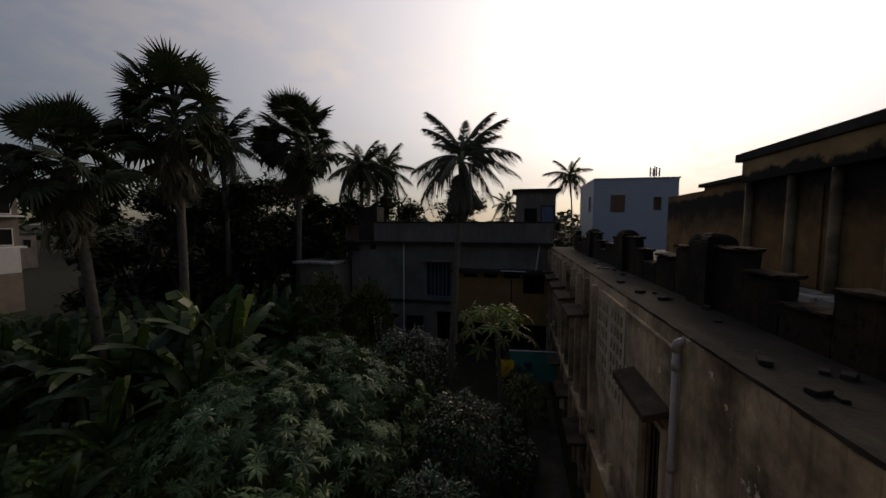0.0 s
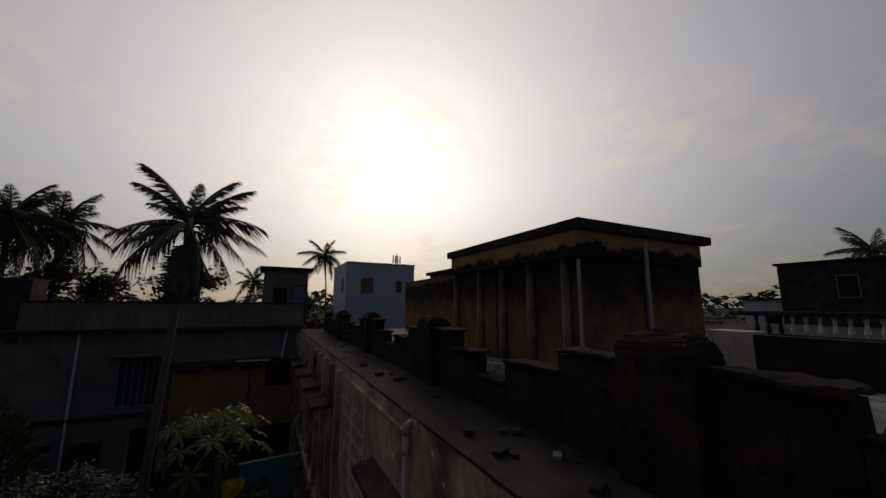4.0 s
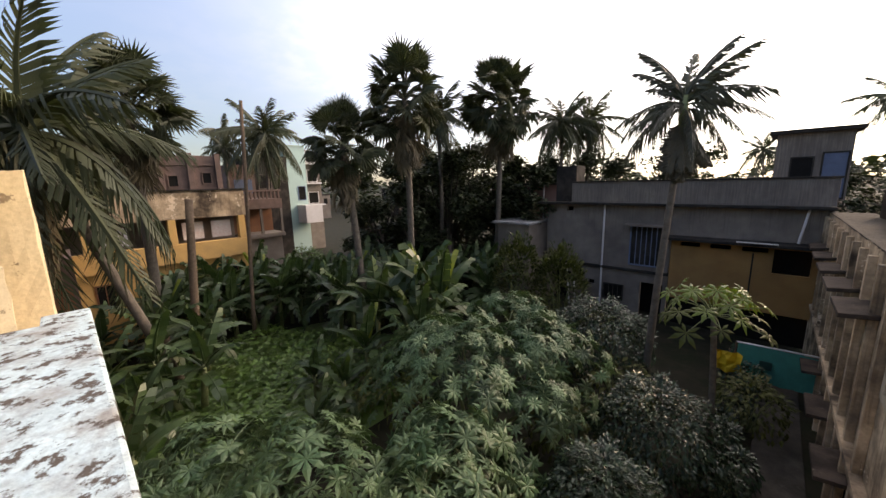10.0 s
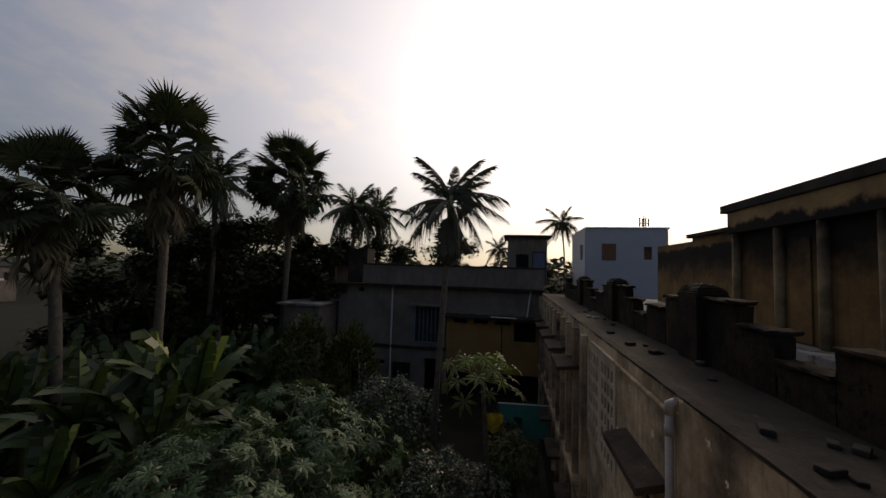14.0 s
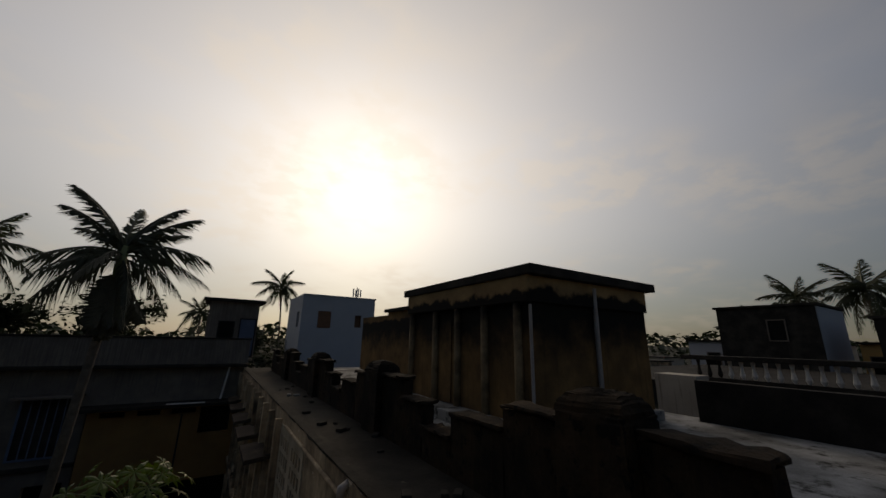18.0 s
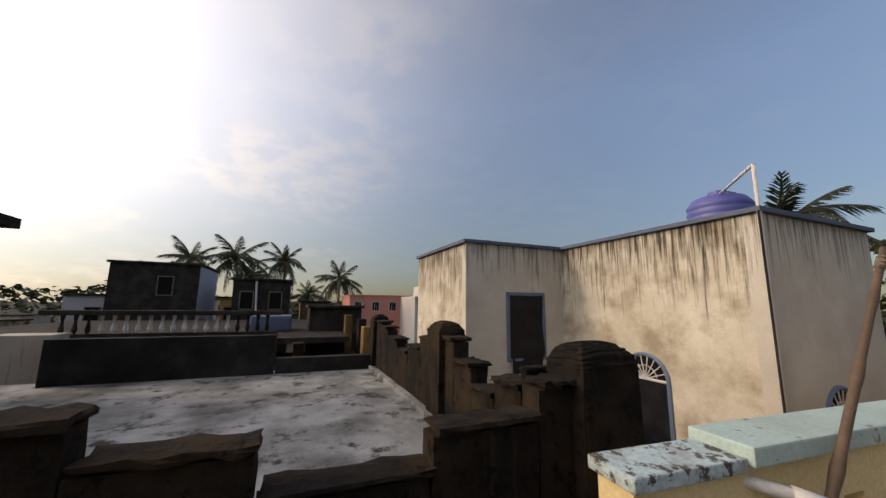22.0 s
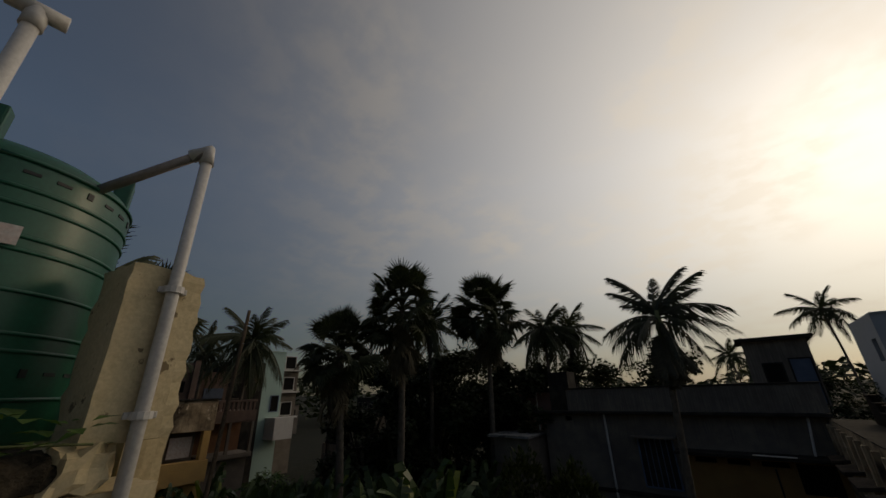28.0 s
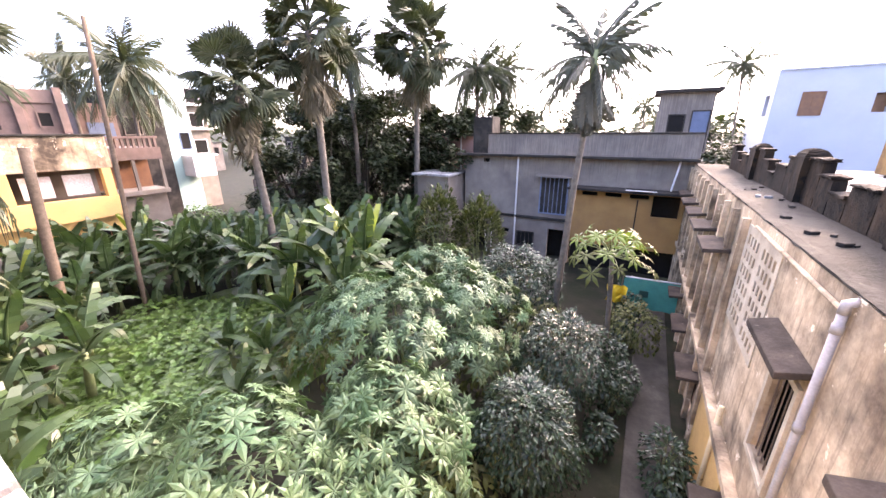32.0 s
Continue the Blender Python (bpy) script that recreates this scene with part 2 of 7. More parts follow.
M = dict(
    # soil base taken down to near black for the shade between plants
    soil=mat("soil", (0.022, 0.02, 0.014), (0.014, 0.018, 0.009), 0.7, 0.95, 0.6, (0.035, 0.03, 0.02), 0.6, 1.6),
    roof=mat("roof_concrete", (0.56, 0.50, 0.405), (0.38, 0.325, 0.255), 0.9, 0.9, 0.5, (0.085, 0.068, 0.05), 0.85, 0.55, (0.085, 0.068, 0.05), spot_scale=1.7, spot_lo=0.515, spot_soft=0.13, fine=9, stain_lo=0.475),
    wingroof=mat("limewashed_roof", (0.40, 0.395, 0.385), (0.24, 0.235, 0.225), 1.6, 0.9, 0.3, (0.06, 0.056, 0.05), 0.92, 0.75, (0.045, 0.042, 0.036), spot_scale=2.4, spot_lo=0.53, spot_soft=0.1, stain_lo=0.45),
    yellow=mat("yellow_paint", (0.75, 0.575, 0.31), (0.68, 0.52, 0.27), 0.9, 0.8, 0.12, (0.66, 0.49, 0.25), 0.35, 0.5, (0.5, 0.39, 0.24), spot_scale=5.0, spot_lo=0.70, spot_soft=0.05),
    skirt=mat("grey_cement", (0.30, 0.27, 0.25), (0.22, 0.2, 0.18), 3, 0.9, 0.4),
    coping=mat("pale_green_paint", (0.46, 0.59, 0.54), (0.4, 0.52, 0.48), 2, 0.75, 0.25, (0.30, 0.33, 0.30), 0.6, 1.6, (0.17, 0.165, 0.145), spot_scale=9, spot_lo=0.60),
    recess=mat("brown_recess_plaster", (0.34, 0.19, 0.085), (0.27, 0.15, 0.065), 1.2, 0.9, 0.25, (0.16, 0.08, 0.04), 0.6, 1.4),
    mossy=mat("mossy_concrete", (0.035, 0.031, 0.025), (0.018, 0.017, 0.014), 5, 0.95, 0.9, (0.13, 0.10, 0.068), 0.7, 3.2, (0.30, 0.255, 0.19), spot_scale=6, spot_lo=0.68, spot_soft=0.05),
    slab=mat("mottled_limewash", (0.5, 0.62, 0.63), (0.42, 0.52, 0.53), 3, 0.85, 0.35, (0.22, 0.185, 0.155), 0.8, 5.0, (0.085, 0.07, 0.058), spot_scale=13, spot_lo=0.525, spot_soft=0.05),
    peel=mat("peeling_cream_paint", (0.66, 0.54, 0.345), (0.58, 0.47, 0.29), 1.4, 0.85, 0.35, (0.5, 0.40, 0.26), 0.35, 0.9, (0.2, 0.15, 0.095), spot_scale=6.5, spot_lo=0.615, spot_soft=0.02),
    old=mat("weathered_black_brickwork", (0.021, 0.016, 0.012), (0.011, 0.009, 0.0075), 3.0, 0.95, 0.8, (0.06, 0.037, 0.02), 0.6, 1.3, (0.008, 0.007, 0.0065), spot_scale=6, spot_lo=0.56, streak=(0.10, 0.062, 0.034), streak_amt=0.25),
    facade=mat("stained_ochre_stucco", (0.66, 0.50, 0.335), (0.43, 0.31, 0.20), 2.0, 0.9, 0.5, (0.055, 0.041, 0.031), 0.95, 0.85, (0.72, 0.58, 0.42), spot_scale=1.2, spot_lo=0.60, spot_soft=0.02, streak=(0.08, 0.059, 0.043), streak_amt=0.85, stain_lo=0.435, fine=14),
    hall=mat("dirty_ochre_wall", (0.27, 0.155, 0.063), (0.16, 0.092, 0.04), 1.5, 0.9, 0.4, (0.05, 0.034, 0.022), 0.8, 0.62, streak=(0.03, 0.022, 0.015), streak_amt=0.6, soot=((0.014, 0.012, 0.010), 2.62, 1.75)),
    darkbark=mat("dark_bark", (0.03, 0.026, 0.02), (0.045, 0.038, 0.028), 6, 0.9, 0.5),
    stainbrick=mat("stained_brick", (0.30, 0.19, 0.135), (0.2, 0.12, 0.085), 2.0, 0.9, 0.4, (0.09, 0.065, 0.05), 0.8, 0.5, (0.42, 0.34, 0.26), spot_scale=0.9, spot_lo=0.60, spot_soft=0.1, streak=(0.05, 0.037, 0.03), streak_amt=0.85),
    fadedpink=mat("faded_pink_wall", (0.46, 0.27, 0.20), (0.36, 0.21, 0.155), 1.2, 0.9, 0.3, (0.12, 0.085, 0.065), 0.75, 0.6),
    string=mat("jute_string", (0.42, 0.36, 0.28), (0.3, 0.25, 0.19), 20, 0.9, 0.2),
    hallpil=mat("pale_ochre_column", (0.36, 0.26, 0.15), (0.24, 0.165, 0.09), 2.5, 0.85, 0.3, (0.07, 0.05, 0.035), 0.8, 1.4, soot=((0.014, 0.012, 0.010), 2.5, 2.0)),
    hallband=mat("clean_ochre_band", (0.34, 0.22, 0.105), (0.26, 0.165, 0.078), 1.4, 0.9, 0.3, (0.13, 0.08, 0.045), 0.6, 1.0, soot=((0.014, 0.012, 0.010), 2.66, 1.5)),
    shedochre=mat("dull_ochre_plaster", (0.40, 0.215, 0.08), (0.33, 0.175, 0.065), 0.8, 0.85, 0.2, (0.17, 0.095, 0.045), 0.6, 0.5),
    ledge=mat("black_mossy_ledge", (0.026, 0.023, 0.02), (0.05, 0.044, 0.036), 2.2, 0.95, 0.8, (0.015, 0.013, 0.011), 0.85, 0.6, (0.11, 0.095, 0.075), spot_scale=4.0, spot_lo=0.66, spot_soft=0.08),
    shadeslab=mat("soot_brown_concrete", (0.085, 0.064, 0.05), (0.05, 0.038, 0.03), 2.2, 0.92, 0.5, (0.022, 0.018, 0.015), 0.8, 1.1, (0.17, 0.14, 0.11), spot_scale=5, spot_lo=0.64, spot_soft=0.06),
    damp=mat("damp_concrete", (0.27, 0.215, 0.16), (0.16, 0.125, 0.095), 1.1, 0.55, 0.3, (0.06, 0.048, 0.036), 0.85, 0.8, (0.42, 0.37, 0.29), spot_scale=1.6, spot_lo=0.56, spot_soft=0.2, spec=0.25),
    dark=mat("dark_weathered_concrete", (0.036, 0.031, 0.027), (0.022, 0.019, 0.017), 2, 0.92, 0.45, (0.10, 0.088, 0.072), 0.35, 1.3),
    grey=mat("grey_cement_render", (0.255, 0.212, 0.175), (0.19, 0.157, 0.13), 1.2, 0.9, 0.3, (0.105, 0.088, 0.078), 0.75, 0.5, streak=(0.085, 0.072, 0.062), streak_amt=0.55, streak_z=(-2.2, 1.4)),
    whitewall=mat("streaked_whitewash", (0.58, 0.53, 0.45), (0.48, 0.42, 0.35), 1.1, 0.85, 0.25, (0.40, 0.32, 0.24), 0.6, 0.7, streak=(0.13, 0.10, 0.075), streak_amt=0.85),
    whitehouse=mat("rain_streaked_whitewash", (0.7, 0.64, 0.53), (0.55, 0.48, 0.38), 1.6, 0.85, 0.25, (0.26, 0.195, 0.13), 0.75, 1.5, streak=(0.032, 0.025, 0.02), streak_amt=0.95, streak_z=(0.5, 3.6), stain_lo=0.45),
    cleanwall=mat("greyed_whitewash", (0.66, 0.61, 0.53), (0.57, 0.52, 0.44), 0.9, 0.85, 0.2, (0.34, 0.29, 0.23), 0.45, 0.8, streak=(0.06, 0.05, 0.04), streak_amt=0.8, streak_z=(1.6, 3.9)),
    areca=mat("areca_frond", (0.04, 0.046, 0.024), (0.055, 0.06, 0.03), 1.0, 0.55, 0.1, vary=0.3, translucent=0.15),
    palmdead=mat("dead_palm_frond", (0.075, 0.066, 0.04), (0.05, 0.046, 0.028), 1.0, 0.75, 0.1, vary=0.3, translucent=0.1),
    panel=mat("cream_lattice_plaster", (0.58, 0.49, 0.37), (0.50, 0.41, 0.30), 1.6, 0.9, 0.3, (0.2, 0.15, 0.10), 0.6, 1.4),
    bluewall=mat("pale_blue_paint", (0.45, 0.445, 0.465), (0.41, 0.405, 0.425), 0.8, 0.8, 0.1, (0.4, 0.43, 0.5), 0.3, 0.4),
    bluetrim=mat("blue_grey_trim", (0.085, 0.115, 0.18), (0.065, 0.09, 0.14), 2, 0.7, 0.1),
    mint=mat("mint_paint", (0.42, 0.58, 0.52), (0.38, 0.53, 0.48), 0.6, 0.8, 0.1, (0.4, 0.5, 0.46), 0.3, 0.3),
    ochre=mat("bright_ochre_paint", (0.74, 0.45, 0.17), (0.64, 0.385, 0.145), 0.8, 0.85, 0.15, (0.3, 0.2, 0.1), 0.45, 0.5),
    brick=mat("red_brick_wall", (0.19, 0.128, 0.105), (0.135, 0.092, 0.078), 2.5, 0.9, 0.4, (0.085, 0.065, 0.055), 0.7, 0.5),
    pink=mat("pink_paint", (0.4, 0.235, 0.2), (0.34, 0.2, 0.17), 0.8, 0.85, 0.1),
    # brighter than the other pink, with sunlight put into the colour
    salmon=mat("sunlit_salmon_pink", (0.60, 0.27, 0.215), (0.54, 0.24, 0.19), 0.8, 0.85, 0.1),
    # near-black that carries the shade of rooms and openings; also plain black parts
    shade=mat("black_paint_and_room_shade", (0.012, 0.011, 0.010), None, 2, 0.9, 0),
    wood=mat("weathered_wood", (0.17, 0.12, 0.085), (0.11, 0.08, 0.055), 8, 0.85, 0.5),
    bamboo=mat("dry_bamboo", (0.15, 0.09, 0.052), (0.1, 0.06, 0.035), 6, 0.65, 0.3),
    brownwood=mat("brown_painted_wood", (0.22, 0.09, 0.035), (0.16, 0.065, 0.03), 3, 0.6, 0.2),
    pvc=mat("white_pvc", (0.66, 0.63, 0.6), (0.6, 0.57, 0.54), 4, 0.45, 0.05, (0.5, 0.46, 0.42), 0.35, 1.5),
    greypipe=mat("grey_pvc", (0.35, 0.315, 0.295), (0.29, 0.26, 0.245), 4, 0.55, 0.05, (0.2, 0.17, 0.15), 0.5, 2.0),
    tank=mat("green_plastic", (0.006, 0.105, 0.06), (0.005, 0.085, 0.05), 1.2, 0.38, 0.06, (0.01, 0.09, 0.06), 0.3, 2.0),
    tankdark=mat("dark_green_plastic", (0.008, 0.06, 0.045), None, 3, 0.5, 0),
    print=mat("black_print", (0.015, 0.02, 0.018), None, 3, 0.6, 0),
    stickerm=mat("paper_label", (0.75, 0.72, 0.68), (0.65, 0.5, 0.45), 14, 0.7, 0),
    bluetank=mat("blue_violet_plastic", (0.10, 0.11, 0.36), (0.08, 0.09, 0.3), 2, 0.45, 0.05),
    tarp=mat("black_plastic_sheet", (0.008, 0.009, 0.012), (0.016, 0.017, 0.02), 3, 0.38, 0.6, spec=0.16),
    iron=mat("rusted_iron", (0.16, 0.11, 0.08), (0.1, 0.07, 0.05), 9, 0.8, 0.3),
    ironblue=mat("blue_grey_ironwork", (0.13, 0.18, 0.28), None, 4, 0.6, 0.1),
    cream=mat("cream_ironwork", (0.68, 0.53, 0.28), None, 8, 0.7, 0.2, (0.3, 0.2, 0.1), 0.5, 6),
    leaf_castor=mat("castor_leaf", (0.036, 0.08, 0.034), (0.08, 0.125, 0.058), 1.2, 0.45, 0.12, spec=0.24, vary=0.5, translucent=0.1, fine=60),
    leaf_banana=mat("banana_leaf", (0.036, 0.066, 0.026), (0.062, 0.096, 0.036), 0.8, 0.38, 0.15, spec=0.3, vary=0.3, translucent=0.22),
    leaf_bananay=mat("young_banana_leaf", (0.22, 0.25, 0.03), (0.17, 0.21, 0.03), 0.8, 0.42, 0.15, translucent=0.35),
    leaf_dark=mat("glossy_dark_leaf", (0.018, 0.036, 0.02), (0.032, 0.055, 0.028), 1.5, 0.27, 0.1, spec=0.28, vary=0.45, translucent=0.08),
    leaf_creeper=mat("creeper_leaf", (0.062, 0.13, 0.024), (0.1, 0.17, 0.034), 0.8, 0.5, 0.1, vary=0.4, translucent=0.25),
    leaf_tree=mat("tree_leaf", (0.05, 0.06, 0.016), (0.08, 0.088, 0.022), 0.6, 0.55, 0.1, spec=0.2, vary=0.45, translucent=0.2),
    leaf_far=mat("far_tree_leaf", (0.026, 0.036, 0.017), (0.036, 0.046, 0.02), 0.4, 0.6, 0.1, spec=0.2, vary=0.45, translucent=0.15),
    leaf_lime=mat("lime_leaf", (0.115, 0.155, 0.02), (0.08, 0.115, 0.018), 1.0, 0.5, 0.1, vary=0.4, translucent=0.3),
    palm=mat("palm_frond", (0.046, 0.056, 0.029), (0.068, 0.076, 0.04), 1.0, 0.5, 0.1, spec=0.25, vary=0.3, translucent=0.18),
    palmdry=mat("dry_palm_frond", (0.15, 0.12, 0.07), (0.11, 0.085, 0.05), 1.0, 0.7, 0.1, vary=0.2, translucent=0.15),
    bark=mat("palm_bark", (0.16, 0.135, 0.11), (0.10, 0.085, 0.07), 6, 0.92, 0.6),
    stem=mat("green_stem", (0.16, 0.19, 0.07), (0.11, 0.13, 0.05), 5, 0.6, 0.2),
    yellowcloth=mat("yellow_cloth", (0.8, 0.5, 0.02), None, 3, 0.7, 0.2),
    patch=mat("pale_cement_slab", (0.26, 0.25, 0.235), (0.19, 0.18, 0.168), 1.8, 0.9, 0.35, (0.07, 0.065, 0.055), 0.6, 1.2),
    teal=mat("teal_sheet", (0.03, 0.28, 0.22), (0.025, 0.22, 0.18), 3, 0.6, 0.3),
    path=mat("cement_path", (0.075, 0.068, 0.06), (0.04, 0.037, 0.032), 2.4, 0.9, 0.45, (0.022, 0.021, 0.016), 0.8, 1.1, (0.12, 0.11, 0.1), spot_scale=2.2, spot_lo=0.62, spot_soft=0.12),
)


# ---- mesh helpers ----
class MB:
    """Collects vertices and faces for one mesh."""

    def __init__(self):
        self.v, self.f = [], []

    def add(self, verts, faces):
        n = len(self.v)
        self.v += [tuple(p) for p in verts]
        self.f += [tuple(i + n for i in f) for f in faces]
        return self

    def box(self, x0, x1, y0, y1, z0, z1, c=0.0):
        """A box; c: chamfer of its edges."""
        if c <= 0:
            return self.add([(x, y, z) for x in (x0, x1) for y in (y0, y1) for z in (z0, z1)],
                            [(0, 1, 3, 2), (4, 6, 7, 5), (0, 4, 5, 1), (2, 3, 7, 6), (0, 2, 6, 4), (1, 5, 7, 3)])
        bm = bmesh.new()
        bmesh.ops.create_cube(bm, size=1, matrix=Matrix.Translation(((x0 + x1) / 2, (y0 + y1) / 2, (z0 + z1) / 2)) @ Matrix.Diagonal((x1 - x0, y1 - y0, z1 - z0, 1)))
        bmesh.ops.bevel(bm, geom=bm.edges[:], offset=c, segments=2, affect="EDGES", profile=0.6)
        return self.bm(bm)

    def bm(self, bm):
        bm.verts.index_update()
        self.add([v.co for v in bm.verts], [[v.index for v in f.verts] for f in bm.faces])
        bm.free()
        return self

    def tube(self, pts, radii, n=8, cap=True):
        """A round bar along pts."""
        pts = [Vector(p) for p in pts]
        if isinstance(radii, (int, float)):
            radii = [radii] * len(pts)
        vs, fs = [], []
        up = None
        for i, p in enumerate(pts):
            d = (pts[min(i + 1, len(pts) - 1)] - pts[max(i - 1, 0)]).normalized()
            a = up if up is not None else (Vector((0, 0, 1)) if abs(d.z) < 0.9 else Vector((1, 0, 0)))
            s = d.cross(a).normalized()
            u = s.cross(d)
            up = u
            vs += [p + (s * math.cos(2 * math.pi * k / n) + u * math.sin(2 * math.pi * k / n)) * radii[i] for k in range(n)]
        for i in range(len(pts) - 1):
            for k in range(n):
                fs.append((i * n + k, i * n + (k + 1) % n, (i + 1) * n + (k + 1) % n, (i + 1) * n + k))
        if cap:
            fs += [tuple(reversed(range(n))), tuple(range((len(pts) - 1) * n, len(pts) * n))]
        return self.add(vs, fs)

    def lathe(self, prof, cx, cy, n=32):
        """A turned body from (radius, z) pairs."""
        vs, fs = [], []
        for r, z in prof:
            vs += [(cx + r * math.cos(2 * math.pi * k / n), cy + r * math.sin(2 * math.pi * k / n), z) for k in range(n)]
        for i in range(len(prof) - 1):
            for k in range(n):
                fs.append((i * n + k, i * n + (k + 1) % n, (i + 1) * n + (k + 1) % n, (i + 1) * n + k))
        fs += [tuple(reversed(range(n))), tuple(range((len(prof) - 1) * n, len(prof) * n))]
        return self.add(vs, fs)

    def mesh(self, name, material, smooth=False):
        me = bpy.data.meshes.new(name)
        me.from_pydata(self.v, [], self.f)
        me.materials.append(M[material])
        if smooth:
            me.polygons.foreach_set("use_smooth", [True] * len(me.polygons))
        me.update()
        return me


def thing(name, label, category, at=(0, 0, 0), kind="", group="", rz=0.0):
    ob = new(name)
    ob.empty_display_size = 0.1
    ob.matrix_world = pose(*at, 0, 0, rz)
    return tagged(ob, label, category, group, kind)


def part(name, mb, material, parent, label="", smooth=False, m=None):
    me = mb if isinstance(mb, bpy.types.Mesh) else mb.mesh(name, material, smooth)
    ob = new(name, me)
    ob.parent = parent
    if m is not None:
        ob.matrix_basis = m
    if label:
        ob["label"] = label
    return ob


def solo(name, mb, material, label, category, kind="", group="", smooth=False):
    return tagged(new(name, mb.mesh(name, material, smooth)), label, category, group, kind)


def wall_with_holes(axis, at0, at1, a0, a1, z0, z1, holes):
    """A wall slab from at0 to at1 thick along the other axis, running a0..a1, with rectangular holes (a, a, z, z) through it."""
    mb = MB()
    xs = sorted({a0, a1, *[h[0] for h in holes], *[h[1] for h in holes]})
    zs = sorted({z0, z1, *[h[2] for h in holes], *[h[3] for h in holes]})
    solid = {}
    for i in range(len(xs) - 1):
        for k in range(len(zs) - 1):
            cx, cz = (xs[i] + xs[i + 1]) / 2, (zs[k] + zs[k + 1]) / 2
            solid[i, k] = not any(h[0] < cx < h[1] and h[2] < cz < h[3] for h in holes)

    def P(a, b, z):
        return (a, b, z) if axis == "x" else (b, a, z)

    for (i, k), s in solid.items():
        if not s:
            continue
        u0, u1, w0, w1 = xs[i], xs[i + 1], zs[k], zs[k + 1]
        mb.add([P(u0, at0, w0), P(u1, at0, w0), P(u1, at0, w1), P(u0, at0, w1)], [(0, 1, 2, 3)])
        mb.add([P(u0, at1, w0), P(u1, at1, w0), P(u1, at1, w1), P(u0, at1, w1)], [(3, 2, 1, 0)])
        for (di, dk), q in (((-1, 0), ((u0, w0), (u0, w1))), ((1, 0), ((u1, w0), (u1, w1))), ((0, -1), ((u0, w0), (u1, w0))), ((0, 1), ((u0, w1), (u1, w1)))):
            if not solid.get((i + di, k + dk), False):
                (p0, q0), (p1, q1) = q
                mb.add([P(p0, at0, q0), P(p1, at0, q1), P(p1, at1, q1), P(p0, at1, q0)], [(0, 1, 2, 3)])
    return mb

# ---- ground ----
G = -6.0
mb = MB()
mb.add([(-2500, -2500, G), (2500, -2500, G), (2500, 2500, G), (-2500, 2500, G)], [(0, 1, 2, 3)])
solo("ground", mb, "soil", "garden soil reaching to the horizon, coloured near-black for undergrowth shade", "ground", "structure")
solo("garden_path", MB().box(0.35, 1.42, 2.4, 20.5, G - 0.1, G + 0.06, 0.02), "path", "grey cement path along the old wall", "path", "structure")
solo("cement_patch", MB().box(-0.15, 1.25, 4.4, 6.35, G - 0.1, G + 0.1, 0.02), "patch", "pale broken cement slab on the garden path", "slab", "structure")

# ---- own house: roof terrace ----
solo("floor", MB().box(-5.4, 1.85, -12.7, -0.16, -0.25, 0.0), "roof", "weathered grey concrete roof terrace with black algae stains", "roof floor", "structure")
q = random.Random(41)
mb = MB()
edge = []
for i in range(64):
    a = 2 * math.pi * i / 64
    k = 1 + 0.16 * math.sin(3 * a + 1) + 0.1 * math.sin(7 * a) + 0.06 * math.sin(15 * a + 2) + q.uniform(-0.04, 0.04)
    edge.append((-4.35 + 1.15 * k * math.cos(a), -3.9 + 1.2 * k * math.sin(a), 0.004))
edge = [(max(-5.27, x), min(-2.45, y), z) for x, y, z in edge]
mb.add([(-4.35, -3.9, 0.004)] + edge, [(0, i + 1, (i + 1) % 64 + 1) for i in range(64)])
solo("damp_patch", mb, "damp", "brown damp patch on the concrete roof beside the tank stand", "damp patch", "structure")
house = thing("house_wall", "yellow painted house walls below the roof terrace", "wall", kind="structure")
part("wall_panel", MB().box(-5.35, 1.84, -0.3, -0.16, G, -0.25), "peel", house)
part("wall_panel", MB().box(-5.35, 1.84, -12.7, -12.5, G, -0.25), "yellow", house)
part("wall_panel", MB().box(-5.4, -5.2, -12.5, -0.3, G, -0.25), "yellow", house)
part("wall_panel", MB().box(1.64, 1.84, -12.5, -0.3, G, -0.25), "yellow", house)


def slot_pair(y0):
    """Two vent slots side by side in a parapet panel."""
    return [(y0 - 0.62, y0 - 0.2, 0.42, 0.56), (y0 + 0.2, y0 + 0.62, 0.42, 0.56)]


left_par = thing("parapet_left", "yellow roof parapet with pale green coping and paired vent slots", "parapet", kind="structure")
holes = sum((slot_pair(y) for y in (-11.1, -8.25, -5.05)), [])
part("wall_panel", wall_with_holes("y", -5.5, -5.32, -12.7, -1.9, 0.0, 0.9, holes), "yellow", left_par)
part("coping", MB().box(-5.58, -5.22, -12.82, -1.85, 0.9, 0.98, 0.012), "coping", left_par, "pale green weathered coping")
part("skirting", MB().box(-5.325, -5.28, -12.48, -1.9, 0.0, 0.16, 0.015), "skirt", left_par, "grey cement skirting")
for y in (-9.75, -6.7, -3.45):
    mb = MB().box(-5.34, -5.17, y - 0.17, y + 0.17, 0.17, 0.984, 0.012)
    part("pilaster", mb, "yellow", left_par)
    part("pilaster_foot", MB().box(-5.34, -5.15, y - 0.19, y + 0.19, 0.0, 0.168, 0.015), "skirt", left_par)
back_par = thing("parapet_back", "yellow roof parapet with pale green coping behind the stair room", "parapet", kind="structure")
part("wall_panel", wall_with_holes("x", -12.7, -12.5, -5.32, 1.9, 0.0, 0.86, [(-4.55, -4.1, 0.42, 0.56), (-3.6, -3.15, 0.42, 0.56)]), "yellow", back_par)
part("coping", MB().box(-5.22, 2.0, -12.8, -12.4, 0.86, 0.94, 0.012), "coping", back_par)
